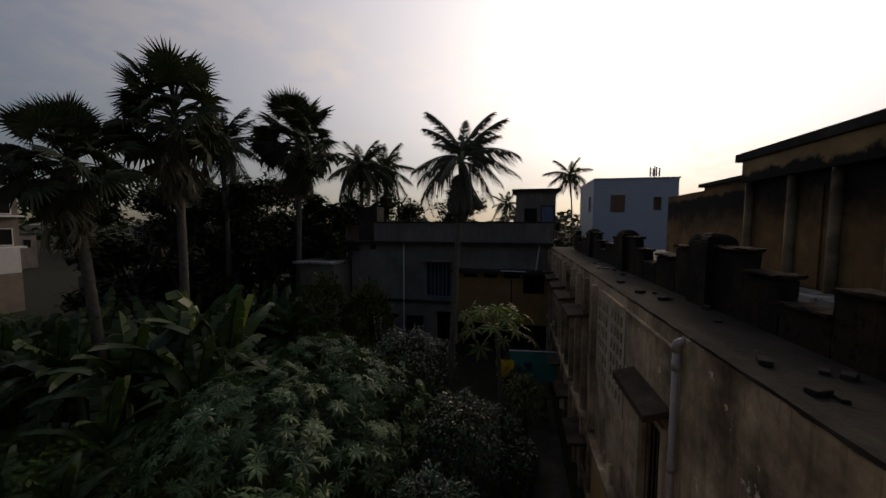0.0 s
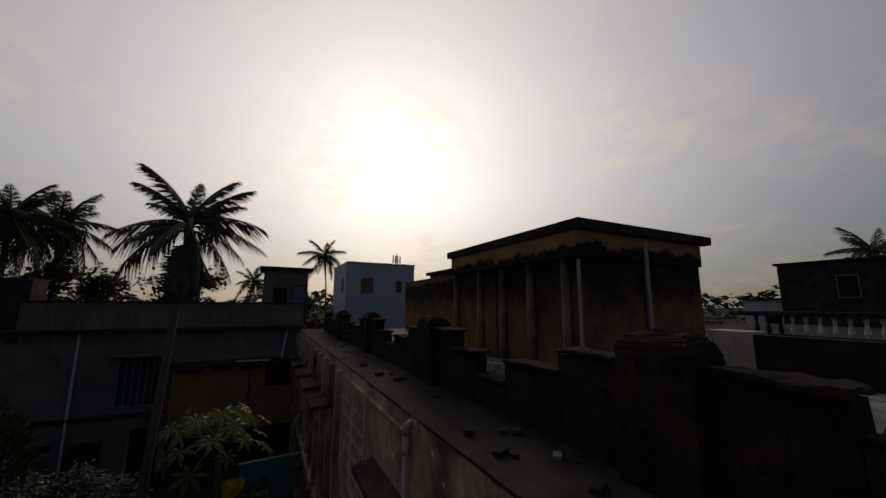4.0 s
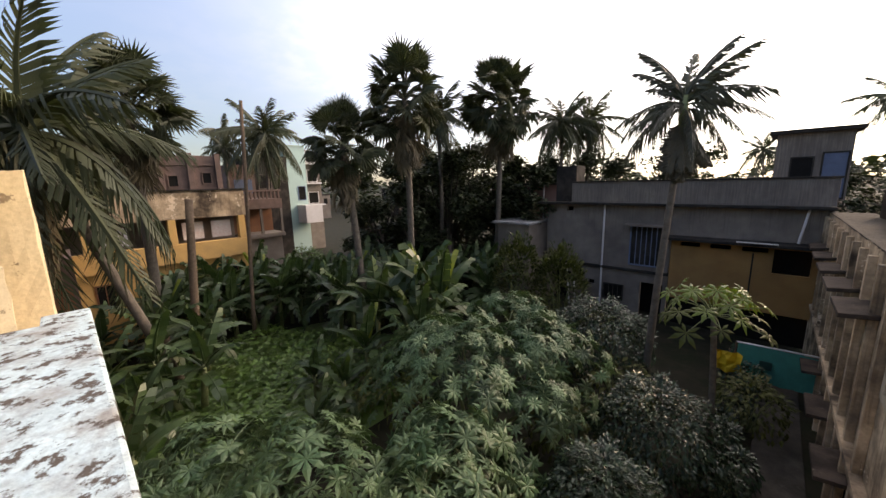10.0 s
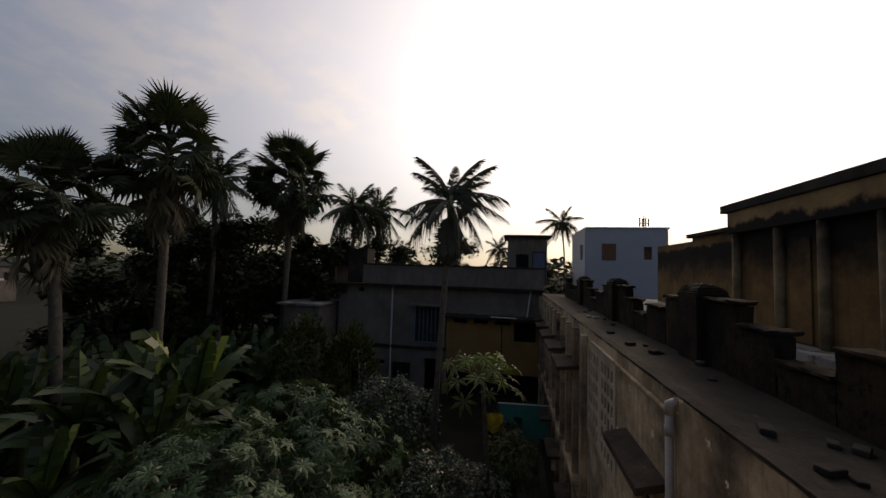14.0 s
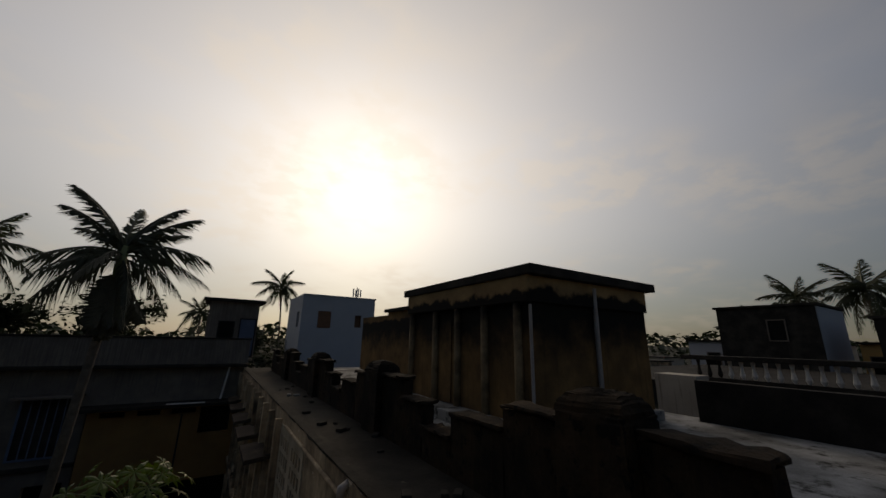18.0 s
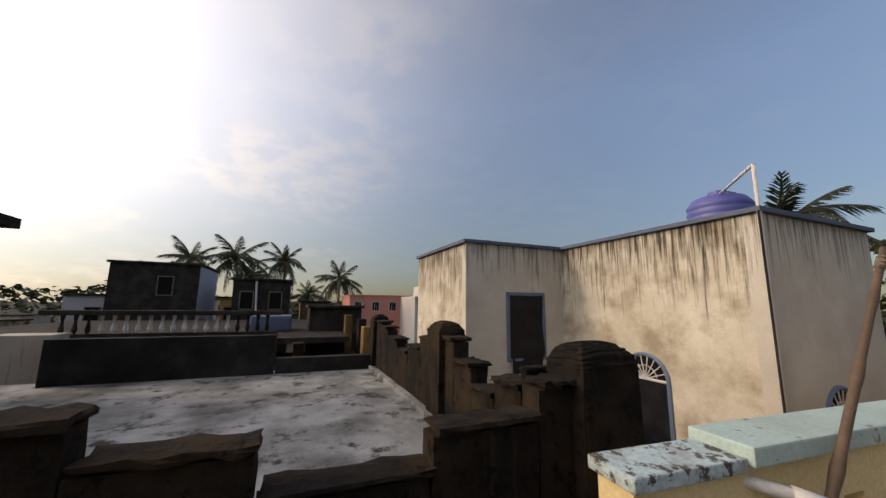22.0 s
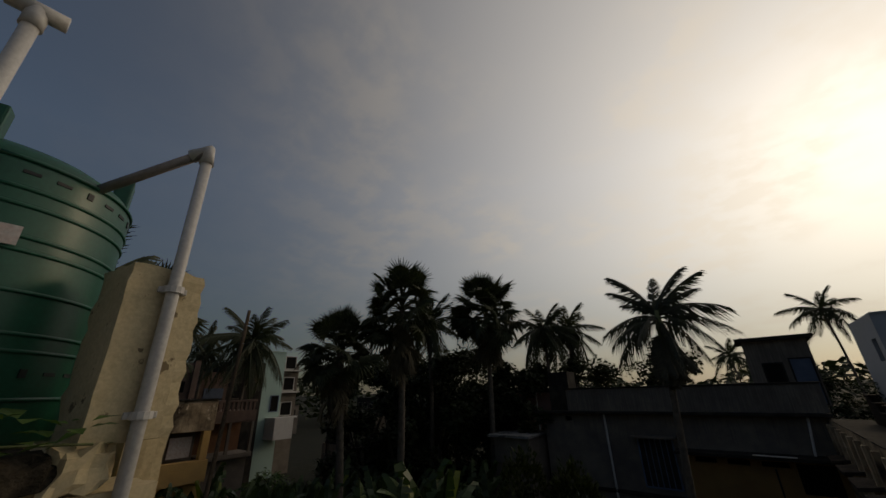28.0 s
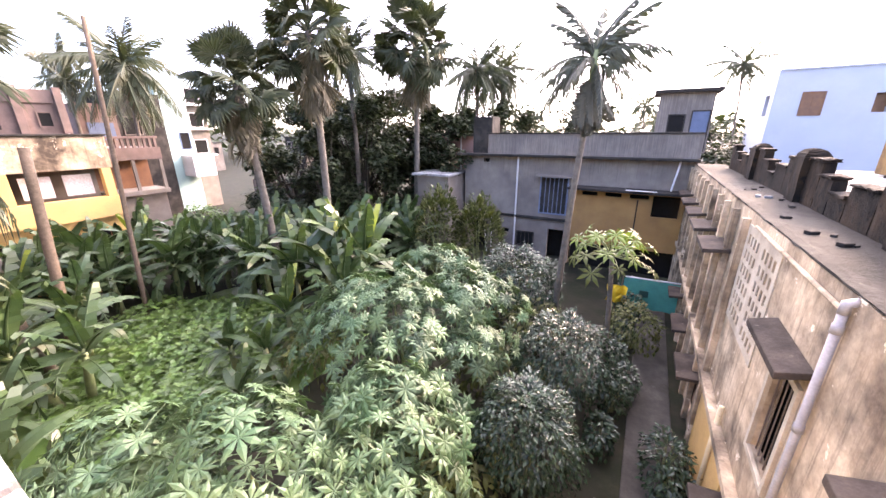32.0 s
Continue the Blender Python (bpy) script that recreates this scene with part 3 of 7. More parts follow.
part("skirting", MB().box(-5.27, 1.5, -12.505, -12.46, 0.0, 0.16, 0.012), "skirt", back_par)
right_par = thing("parapet_right", "yellow roof parapet with a broad pale green coping, beside the neighbour's wall", "parapet", at=(1.635, -2.2, 0), kind="structure", rz=-4.0)
part("wall_panel", wall_with_holes("y", 0.06, 0.28, -4.1, 0.72, 0.0, 0.9, [(-1.0, -0.8, 0.48, 0.64), (-1.45, -1.25, 0.48, 0.64), (-3.5, -3.3, 0.48, 0.64), (-3.95, -3.75, 0.48, 0.64)]), "yellow", right_par)
part("wall_panel", MB().box(0.06, 0.28, 0.722, 1.85, 0.0, 0.55, 0.01), "peel", right_par)
part("coping", MB().box(0.03, 0.33, 0.0, 0.74, 0.87, 0.94, 0.012), "slab", right_par, "mottled bluish-white coping end")
part("coping", MB().box(0.0, 0.35, -2.2, -0.002, 0.9, 1.0, 0.014), "coping", right_par, "broad pale green coping")
part("coping", MB().box(0.02, 0.37, -4.08, -2.202, 0.9, 1.0, 0.014), "coping", right_par, "broad pale green coping")
part("pilaster", MB().box(-0.02, 0.12, -2.36, -2.08, 0.0, 0.97, 0.02), "yellow", right_par)
part("pilaster_foot", MB().box(-0.04, 0.12, -2.4, -2.04, 0.0, 0.15, 0.012), "skirt", right_par)
part("skirting", MB().box(0.05, 0.098, -4.1, -2.41, 0.0, 0.14, 0.012), "skirt", right_par)
part("high_wall", MB().box(0.1, 0.4, -5.6, -4.102, 0.0, 1.38, 0.02), "yellow", right_par)
part("high_wall", MB().box(0.16, 0.44, -7.05, -5.602, 0.0, 1.42, 0.02), "yellow", right_par)
part("skirting", MB().box(0.055, 0.098, -5.6, -4.12, 0.0, 0.15, 0.012), "skirt", right_par)
part("skirting", MB().box(0.11, 0.158, -7.05, -5.602, 0.0, 0.15, 0.012), "skirt", right_par)
part("wall_panel", MB().box(0.24, 0.46, -10.3, -7.052, 0.0, 0.86), "yellow", right_par)
front_par = thing("parapet_front", "white-washed mottled front parapet facing the garden", "parapet", kind="structure")
part("wall_panel", MB().box(-2.6, 1.58, -0.44, -0.18, 0.0, 0.92), "peel", front_par)
part("coping", MB().box(-2.6, 1.6, -0.52, -0.13, 0.92, 1.0, 0.014), "slab", front_par, "mottled bluish-white coping with black lichen")
part("coping", MB().box(-2.8, -2.602, -0.33, -0.13, 0.92, 1.0, 0.014), "slab", front_par)

# ---- stair room on the terrace ----
stair = thing("stair_room", "small pale yellow stair room with an open doorway on the roof terrace", "stair room", at=(0, 0, 0))
part("front_wall", wall_with_holes("x", -10.28, -10.1, -2.4, 0.74, 0.16, 1.85, [(-2.05, -1.32, 0.16, 1.62)]), "yellow", stair)
part("plinth", wall_with_holes("x", -10.3, -10.07, -2.42, 0.76, 0.0, 0.165, [(-2.05, -1.32, 0.0, 0.165)]), "skirt", stair, "grey cement plinth")
part("side_wall", MB().box(0.56, 0.74, -12.3, -10.28, 0.0, 1.85), "yellow", stair)
part("side_wall", MB().box(-2.4, -2.22, -12.3, -10.28, 0.0, 1.85), "yellow", stair)
part("back_wall", MB().box(-2.22, 0.56, -12.3, -12.12, 0.0, 1.85), "yellow", stair)
part("roof", MB().box(-2.5, 0.86, -12.4, -9.95, 1.85, 1.93, 0.012), "cream", stair, "cream roof slab with a thin drip edge")
part("roof_lip", MB().box(-2.46, 0.82, -12.35, -10.0, 1.93, 2.01, 0.012), "coping", stair)
part("canopy", MB().box(-2.42, -1.1, -10.1, -9.72, 1.66, 1.74, 0.012), "coping", stair, "pale green doorway canopy")
# floor coloured near-black for the shade inside the stair room
part("inner_floor", MB().box(-2.22, 0.56, -12.12, -10.28, -0.02, 0.02), "shade", stair)
part("open_leaf", MB().box(-2.04, -1.98, -10.85, -10.12, 0.05, 1.6, 0.005), "yellow", stair, "plain yellow door leaf, opened inwards")
gate = thing("grille_gate", "cream iron grille gate folded open beside the stair room door", "gate", at=(0, 0, 0))
for x0, x1 in ((-1.3, -1.12), (-2.62, -2.44)):
    for k in range(4):
        x = x0 + (x1 - x0) * k / 3
        part("bar", MB().tube([(x, -10.02 + 0.1 * (k % 2), 0.02), (x, -10.02 + 0.1 * (k % 2), 1.6)], 0.011, 6), "cream", gate)
    for k in range(9):
        z = 0.12 + 0.17 * k
        part("lattice", MB().tube([(x0, -10.02, z), (x1, -9.92, z + 0.16)], 0.007, 5), "cream", gate)
        part("lattice", MB().tube([(x0, -9.92, z + 0.16), (x1, -10.02, z)], 0.007, 5), "cream", gate)

# ---- tank stand ----
def rough_box(x0, x1, y0, y1, z0, z1, nx, ny, nz, amp, seed):
    """A block with a crumbled surface."""
    q = random.Random(seed)
    bm = bmesh.new()
    grid = {}
    for i in range(nx + 1):
        for j in range(ny + 1):
            for k in range(nz + 1):
                if i in (0, nx) or j in (0, ny) or k in (0, nz):
                    edge = (i in (0, nx)) + (j in (0, ny)) + (k in (0, nz))
                    sh = amp * (0.8 if edge > 1 else 0.25)
                    p = Vector((x0 + (x1 - x0) * i / nx, y0 + (y1 - y0) * j / ny, z0 + (z1 - z0) * k / nz))
                    c = Vector(((x0 + x1) / 2, (y0 + y1) / 2, (z0 + z1) / 2))
                    d = p - c
                    p -= Vector((d.x / abs(d.x or 1) * (i in (0, nx)), d.y / abs(d.y or 1) * (j in (0, ny)), d.z / abs(d.z or 1) * (k in (0, nz)))) * sh * q.random()
                    grid[i, j, k] = bm.verts.new(p + Vector((q.uniform(-1, 1), q.uniform(-1, 1), q.uniform(-1, 1))) * amp * 0.12)
    def quad(a, b, c, d):
        bm.faces.new([grid[a], grid[b], grid[c], grid[d]])
    for i in range(nx):
        for j in range(ny):
            quad((i, j, nz), (i + 1, j, nz), (i + 1, j + 1, nz), (i, j + 1, nz))
            quad((i, j, 0), (i, j + 1, 0), (i + 1, j + 1, 0), (i + 1, j, 0))
        for k in range(nz):
            quad((i, 0, k), (i + 1, 0, k), (i + 1, 0, k + 1), (i, 0, k + 1))
            quad((i, ny, k), (i, ny, k + 1), (i + 1, ny, k + 1), (i + 1, ny, k))
    for j in range(ny):
        for k in range(nz):
            quad((0, j, k), (0, j, k + 1), (0, j + 1, k + 1), (0, j + 1, k))
            quad((nx, j, k), (nx, j + 1, k), (nx, j + 1, k + 1), (nx, j, k + 1))
    return MB().bm(bm)


stand = thing("tank_stand", "peeling cream tank stand with a dark recess", "tank stand", at=(-2.47, -2.40, 0), rz=9.5)
part("pier", rough_box(-0.42, 0.0, 0.0, 0.375, 0.0, 1.425, 5, 5, 16, 0.032, 1), "peel", stand)
part("pier", rough_box(-0.42, 0.0, 1.555, 2.02, 0.0, 1.30, 5, 5, 16, 0.022, 2), "peel", stand)
part("back_wall", MB().box(-2.02, -1.84, 0.1, 1.95, 0.0, 1.32), "peel", stand)
part("side_wall", MB().box(-1.84, -0.422, 0.1, 0.36, 0.0, 1.32), "peel", stand)
part("side_wall", MB().box(-1.84, -0.422, 1.6, 1.95, 0.0, 1.32), "peel", stand)
part("recess_wall", MB().box(-0.86, -0.8, 0.362, 1.598, 0.0, 1.318), "recess", stand, "brown inner wall of the recess")
part("drain_stub", MB().tube([(-0.74, 0.66, 0.0), (-0.74, 0.66, 1.0)], 0.07, 10), "recess", stand, "dark brown pipe end inside the recess")
part("slab", rough_box(-2.05, 0.02, 0.0, 1.6, 1.322, 1.5, 30, 26, 3, 0.06, 4), "mossy", stand, "crumbling mossy concrete slab")
part("tall_pillar", rough_box(-0.42, 0.0, 1.615, 2.03, 1.502, 2.48, 6, 6, 16, 0.02, 5), "peel", stand, "tall peeling pillar with flaked plaster")
part("pillar_lump", rough_box(-0.3, 0.03, 1.53, 1.80, 1.29, 1.53, 5, 5, 4, 0.07, 8), "peel", stand, "rough mortar lump where the pillar meets the slab")
part("low_pillar", rough_box(-3.5, -3.24, -0.52, -0.285, 0.0, 1.82, 4, 4, 16, 0.02, 6), "peel", stand, "lower cream pillar behind the tall one", m=stand.matrix_basis.inverted())

# ---- neighbour's old wing: body, roof, stepped walls ----
wing = thing("wing_wall", "old stained stucco house wall with sunshades over its windows, facing the garden", "house wall", kind="structure")
XF = 1.8
wins = [(4.98, 5.8, -2.85, -1.3), (2.0, 2.85, -2.85, -1.3)]
slots = [(6.9 + 0.22 * i + (0.2 if i > 3 else 0), 7.02 + 0.22 * i + (0.2 if i > 3 else 0), -0.46 - 0.3 * k, -0.25 - 0.3 * k) for i in range(8) for k in range(6)]
tall = [(10.2 + 2.2 * k, 11.2 + 2.2 * k, -3.2, -1.2) for k in range(5)]
low = [(5.0, 6.0, -5.9, -4.6), (9.9, 10.8, -5.8, -4.7), (12.6, 13.5, -5.8, -4.7), (15.5, 16.4, -5.8, -4.7)]
part("front_wall", wall_with_holes("y", XF, XF + 0.12, 0.02, 21.4, G, 0.15, wins + slots + tall + low), "facade", wing)
part("lattice_panel", wall_with_holes("y", XF - 0.02, XF - 0.001, 6.75, 8.95, -2.1, -0.08, slots), "panel", wing, "pale plaster panel pierced by rows of vent holes")
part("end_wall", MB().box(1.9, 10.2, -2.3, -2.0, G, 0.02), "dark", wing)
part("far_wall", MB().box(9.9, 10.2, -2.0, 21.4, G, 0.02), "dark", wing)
# near-black sheet behind the openings, painting the shade of unlit rooms
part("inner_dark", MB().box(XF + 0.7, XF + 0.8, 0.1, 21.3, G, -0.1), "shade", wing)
part("coping", rough_box(1.775, 2.02, 0.03, 21.4, 0.151, 0.205, 2, 110, 1, 0.03, 77), "ledge", wing, "thin black mossy roof edge")
part("string_course", MB().box(1.62, 1.8, 0.1, 21.4, -3.85, -3.7, 0.015), "facade", wing)
solo("roof_ledge", MB().box(1.93, 3.0, -2.0, 21.4, -0.1, 0.17), "ledge", "black mossy ledge outside the stepped parapet", "ledge", "structure")
solo("roof_wing", MB().box(3.0, 10.2, -2.0, 21.4, -0.1, 0.08), "wingroof", "patchy white-washed flat roof with black stains", "roof", "structure")


def hump(cx, cy, top, wx, wy, z0):
    """A post with a rounded top."""
    bm = bmesh.new()
    bmesh.ops.create_cube(bm, size=1, matrix=Matrix.Translation((cx, cy, (z0 + top) / 2)) @ Matrix.Diagonal((wx, wy, top - z0, 1)))
    bmesh.ops.bevel(bm, geom=[e for e in bm.edges if all(v.co.z > top - 0.01 for v in e.verts)], offset=min(0.2, 0.45 * min(wx, wy)), segments=6, affect="EDGES", profile=0.5)
    bmesh.ops.triangulate(bm, faces=[f for f in bm.faces if len(f.verts) > 4])
    bmesh.ops.subdivide_edges(bm, edges=bm.edges[:], cuts=2, use_grid_fill=True)
    q = random.Random(int(cy * 100 + cx * 10))
    for v in bm.verts:
        v.co += Vector((q.uniform(-1, 1), q.uniform(-1, 1), q.uniform(-1, 1))) * 0.011
    return MB().bm(bm)


old = thing("old_stepped_wall", "blackened stepped brick parapet with round-topped posts", "parapet", kind="structure")
rs = random.Random(9)
PROFILE = ((0.32, 1.08, 1.13), (1.08, 2.03, 0.88), (2.03, 2.75, 0.63), (2.75, 3.43, 0.9), (3.43, 4.13, 1.16))
for b in range(5):
    y0 = -2.47 + 4.45 * b
    part("post", hump(2.95, y0, 1.38 - 0.02 * b, 0.44, 0.62, 0.08), "old", old)
    for a, c, h in (PROFILE if b else ((0.29, 0.65, 1.12), (0.65, 1.52, 0.89), (1.52, 2.57, 0.66), (2.57, 3.4, 0.91), (3.4, 4.13, 1.17))):
        e = rs.uniform(-0.02, 0.02)
        if b < 3:
            part("wall_step", rough_box(2.84, 3.06, y0 + a, y0 + c, 0.08, h - 0.07 + e, 2, 6, 6, 0.02, b * 10 + int(9 * a)), "old", old)
            part("cap", rough_box(2.79, 3.11, y0 + a - 0.02, y0 + c - 0.021, h - 0.075 + e, h + e, 3, 7, 2, 0.035, b * 10 + int(7 * c)), "old", old)
            continue
        part("wall_step", MB().box(2.84, 3.06, y0 + a, y0 + c, 0.08, h - 0.07 + e, 0.012), "old", old)
        part("cap", MB().box(2.8, 3.1, y0 + a - 0.02, y0 + c - 0.021, h - 0.07 + e, h + e, 0.016), "old", old)
cross = thing("old_cross_wall", "mossy stepped brick parapet between two roofs", "parapet", kind="structure")
part("post", hump(5.4, -2.12, 1.45, 0.5, 0.4, 0.08), "old", cross)
part("post", hump(9.75, -2.12, 1.42, 0.42, 0.4, 0.08), "old", cross)
for a, c, h in ((3.2, 3.35, 1.15), (3.35, 3.85, 0.98), (3.85, 4.35, 0.8), (4.35, 4.85, 1.02), (4.85, 5.15, 1.27), (5.65, 6.2, 1.2), (6.2, 6.9, 1.0), (6.9, 7.6, 0.85), (7.6, 8.4, 1.02), (8.4, 9.0, 1.2), (9.0, 9.55, 1.3)):
    part("wall_step", rough_box(a, c, -2.24, -2.0, 0.08, h - 0.06, 5, 2, 6, 0.02, int(a * 9)), "old", cross)
    part("cap", rough_box(a - 0.02, c - 0.021, -2.29, -1.95, h - 0.065, h, 6, 3, 2, 0.03, int(a * 7)), "old", cross)
part("kerb", MB().box(3.1, 9.7, -1.998, -1.86, 0.08, 0.17, 0.02), "wingroof", cross, "pale cement kerb")
far_par = thing("parapet_far", "dark weathered parapet with small balusters at the far edge of the roof", "parapet", kind="structure")
part("wall_panel", MB().box(9.75, 10.0, 0.3, 4.3, 0.08, 0.95, 0.01), "dark", far_par)
part("wall_panel", MB().box(9.75, 10.0, -1.9, 0.26, 0.08, 0.42, 0.01), "dark", far_par)

# ---- hall on the wing's roof ----
hall = thing("roof_hall", "ochre stained hall with pilasters and a dark flat roof slab", "outbuilding", at=(0, 0, 0))
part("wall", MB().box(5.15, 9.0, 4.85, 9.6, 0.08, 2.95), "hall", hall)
part("roof_slab", MB().box(4.95, 9.2, 4.62, 9.8, 2.95, 3.14, 0.02), "dark", hall, "dark overhanging roof slab")
for y in (5.0, 6.0, 7.0, 8.0, 9.3):
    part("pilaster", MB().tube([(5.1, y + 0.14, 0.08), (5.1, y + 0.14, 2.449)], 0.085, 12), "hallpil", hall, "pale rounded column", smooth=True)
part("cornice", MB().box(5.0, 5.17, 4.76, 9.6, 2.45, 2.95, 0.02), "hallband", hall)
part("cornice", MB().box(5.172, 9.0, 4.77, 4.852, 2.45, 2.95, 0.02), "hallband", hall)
part("drain_pipe", MB().tube([(7.0, 4.78, 0.1), (7.0, 4.78, 2.86)], 0.05, 10), "greypipe", hall)
part("drain_pipe", MB().tube([(5.1, 4.8, 0.1), (5.1, 4.8, 2.4)], 0.03, 8), "greypipe", hall)
part("plinth", MB().box(4.6, 9.1, 4.7, 9.7, 0.081, 0.3, 0.02), "wingroof", hall)
part("door_panel", MB().box(5.12, 5.148, 7.45, 7.95, 0.32, 2.2, 0.006), "hall", hall)
hall2 = thing("roof_shed", "low ochre shed with a dark roof behind the hall", "outbuilding", at=(0, 0, 0))
part("wall", MB().box(7.4, 10.0, 12.2, 16.5, 0.08, 3.0), "hall", hall2)
part("roof_slab", MB().box(7.25, 10.1, 12.0, 16.7, 3.0, 3.15, 0.02), "dark", hall2)
part("lower_wall", MB().box(7.58, 10.0, 16.75, 20.5, 0.08, 2.9), "hall", hall2)

# ---- white L-shaped house ----
white = thing("white_house", "white-washed house with black rain streaks and a blue-grey roof edge", "house", at=(0, 0, 0))
ZT = 3.45
part("wall", wall_with_holes("y", 9.45, 9.7, -7.85, -4.45, G, ZT, [(-7.05, -5.85, 0.15, 2.0)]), "cleanwall", white)
part("wall", wall_with_holes("x", -8.1, -7.85, 4.4, 9.45, G, ZT, [(6.1, 7.3, -2.2, 0.0)]), "whitehouse", white)
part("wall", MB().box(9.7, 13.6, -4.7, -4.45, G, ZT), "whitehouse", white)
part("wall", wall_with_holes("y", 4.15, 4.4, -12.2, -7.85, G, ZT, [(-10.3, -9.3, -1.6, 0.0)]), "cleanwall", white)
part("wall", MB().box(13.35, 13.6, -12.2, -4.7, G, ZT), "whitehouse", white)
part("wall", MB().box(4.4, 13.35, -12.2, -11.95, G, ZT), "whitehouse", white)
part("roof_edge", MB().box(9.35, 13.7, -8.0, -4.35, ZT, ZT + 0.1, 0.01), "bluetrim", white, "blue-grey roof edge")
part("roof_edge", MB().box(4.05, 13.7, -12.3, -7.75, ZT + 0.003, ZT + 0.1, 0.01), "bluetrim", white)
# near-black boards behind the window holes hold the rooms' shade
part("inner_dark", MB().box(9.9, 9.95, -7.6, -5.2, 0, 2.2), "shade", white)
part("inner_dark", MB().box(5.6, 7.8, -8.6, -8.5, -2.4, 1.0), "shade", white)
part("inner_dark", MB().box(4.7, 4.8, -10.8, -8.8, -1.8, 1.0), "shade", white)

# ---- grey two-storey house across the garden ----
greyh = thing("grey_house", "grey cement two-storey house with an ochre shed wall", "house", at=(0, 0, 0))
part("wall", wall_with_holes("x", 21.4, 21.7, -10.7, -3.7, G, 0.35, [(-5.6, -4.1, -3.0, -0.9), (-6.9, -5.9, -5.2, -4.4), (-7.9, -7.5, -4.6, -4.3), (-5.0, -3.9, -6.0, -4.0), (-9.4, -9.0, -0.15, 0.1), (-10.4, -9.0, -6.0, -4.0)]), "grey", greyh)
part("wall", MB().box(-10.7, -10.45, 21.7, 27, G, 0.35), "grey", greyh)
part("upper_wall", MB().box(-3.7, 1.95, 21.4, 21.7, -1.34, 0.35), "grey", greyh)
part("parapet", MB().box(-9.1, 1.95, 21.3, 21.55, 0.35, 1.55, 0.02), "grey", greyh)
part("ledge", MB().box(-11.2, 1.95, 20.9, 21.6, 0.27, 0.4, 0.02), "dark", greyh, "dark roof ledge")
part("parapet_cap", MB().box(-9.2, 2.0, 21.25, 21.6, 1.551, 1.63, 0.015), "dark", greyh)
part("roof", MB().box(-10.7, 1.95, 21.6, 33, 0.2, 0.36), "wingroof", greyh)
part("shed_wall", wall_with_holes("x", 21.0, 21.2, -3.6, 1.7, -4.45, -1.35, [(0.3, 1.5, -2.6, -1.5), (-3.2, -2.4, -1.7, -1.48), (-2.0, -1.2, -1.7, -1.48), (-0.8, 0.1, -1.7, -1.48)]), "shedochre", greyh, "dull ochre shed wall")
part("awning", MB().box(-3.9, 1.75, 20.3, 21.4, -1.35, -1.22, 0.015), "dark", greyh)
part("string_course", MB().box(-10.8, -3.7, 21.25, 21.4, -3.45, -3.3, 0.015), "dark", greyh)
# shade below the shed and inside the rooms, given as near-black sheets
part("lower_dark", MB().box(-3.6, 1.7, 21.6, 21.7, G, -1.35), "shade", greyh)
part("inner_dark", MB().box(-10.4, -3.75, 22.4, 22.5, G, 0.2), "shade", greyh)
part("brick_tower", MB().box(-10.4, -9.1, 21.9, 23.2, 0.36, 2.6, 0.02), "dark", greyh, "blackened brick chimney block")
part("rain_pipe", MB().tube([(-7.1, 21.3, 0.25), (-7.1, 21.3, G)], 0.055, 8), "pvc", greyh, "white rain pipe")
lean = thing("lean_to", "low lean-to with a cement sheet roof beside the grey house", "shed", at=(0, 0, 0))
part("wall", MB().box(-13.2, -10.9, 19.4, 22.4, G, -0.95), "grey", lean)
part("roof", MB().box(-13.5, -10.75, 19.1, 22.6, -0.95, -0.82, 0.01), "wingroof", lean)
hut = thing("roof_hut", "pale stair hut with a dark projecting roof slab", "outbuilding", at=(0, 0, 0))
part("wall", wall_with_holes("x", 27.5, 27.8, -0.2, 2.7, 0.36, 3.9, [(0.5, 1.3, 1.5, 2.6), (1.7, 2.6, 0.5, 2.8)]), "grey", hut)
part("body", MB().box(-0.2, 2.7, 27.9, 30.5, 0.36, 3.9), "grey", hut)
part("roof_slab", MB().box(-0.5, 3.0, 27.1, 30.8, 3.9, 4.1, 0.02), "dark", hut)

# ---- pale blue house ----
blueh = thing("blue_house", "plain pale blue flat-roofed house with small windows", "house", at=(0, 0, 0))
part("wall", wall_with_holes("x", 41.8, 42.1, 8.4, 16.6, G, 6.35, [(10.0, 11.3, 2.9, 4.6), (14.2, 15.0, 3.0, 4.4)]), "bluewall", blueh)
part("wall", wall_with_holes("y", 8.15, 8.4, 41.8, 50, G, 6.35, [(43.0, 44.4, 2.9, 4.6)]), "bluewall", blueh)
part("inner", MB().box(8.6, 16.6, 42.3, 50, G, 6.2), "brownwood", blueh)
part("roof", MB().box(8.2, 16.7, 41.7, 50.1, 6.35, 6.5), "bluewall", blueh)

# ---- plants: builders ----
def rot(yaw, pitch, roll):
    """Turns +x to heading yaw and lifts it by pitch, after a roll about itself (radians)."""
    cy, sy, cp, sp, cr, sr = math.cos(yaw), math.sin(yaw), math.cos(pitch), math.sin(pitch), math.cos(roll), math.sin(roll)
    return np.array([[cy, -sy, 0], [sy, cy, 0], [0, 0, 1]]) @ np.array([[cp, 0, -sp], [0, 1, 0], [sp, 0, cp]]) @ np.array([[1, 0, 0], [0, cr, -sr], [0, sr, cr]])


def place(base, yaw, pitch, roll, s=1.0):
    m = Matrix([list(r) for r in rot(yaw, pitch, roll)]).to_4x4()
    return Matrix.Translation(base) @ m @ Matrix.Diagonal((s, s, s, 1))


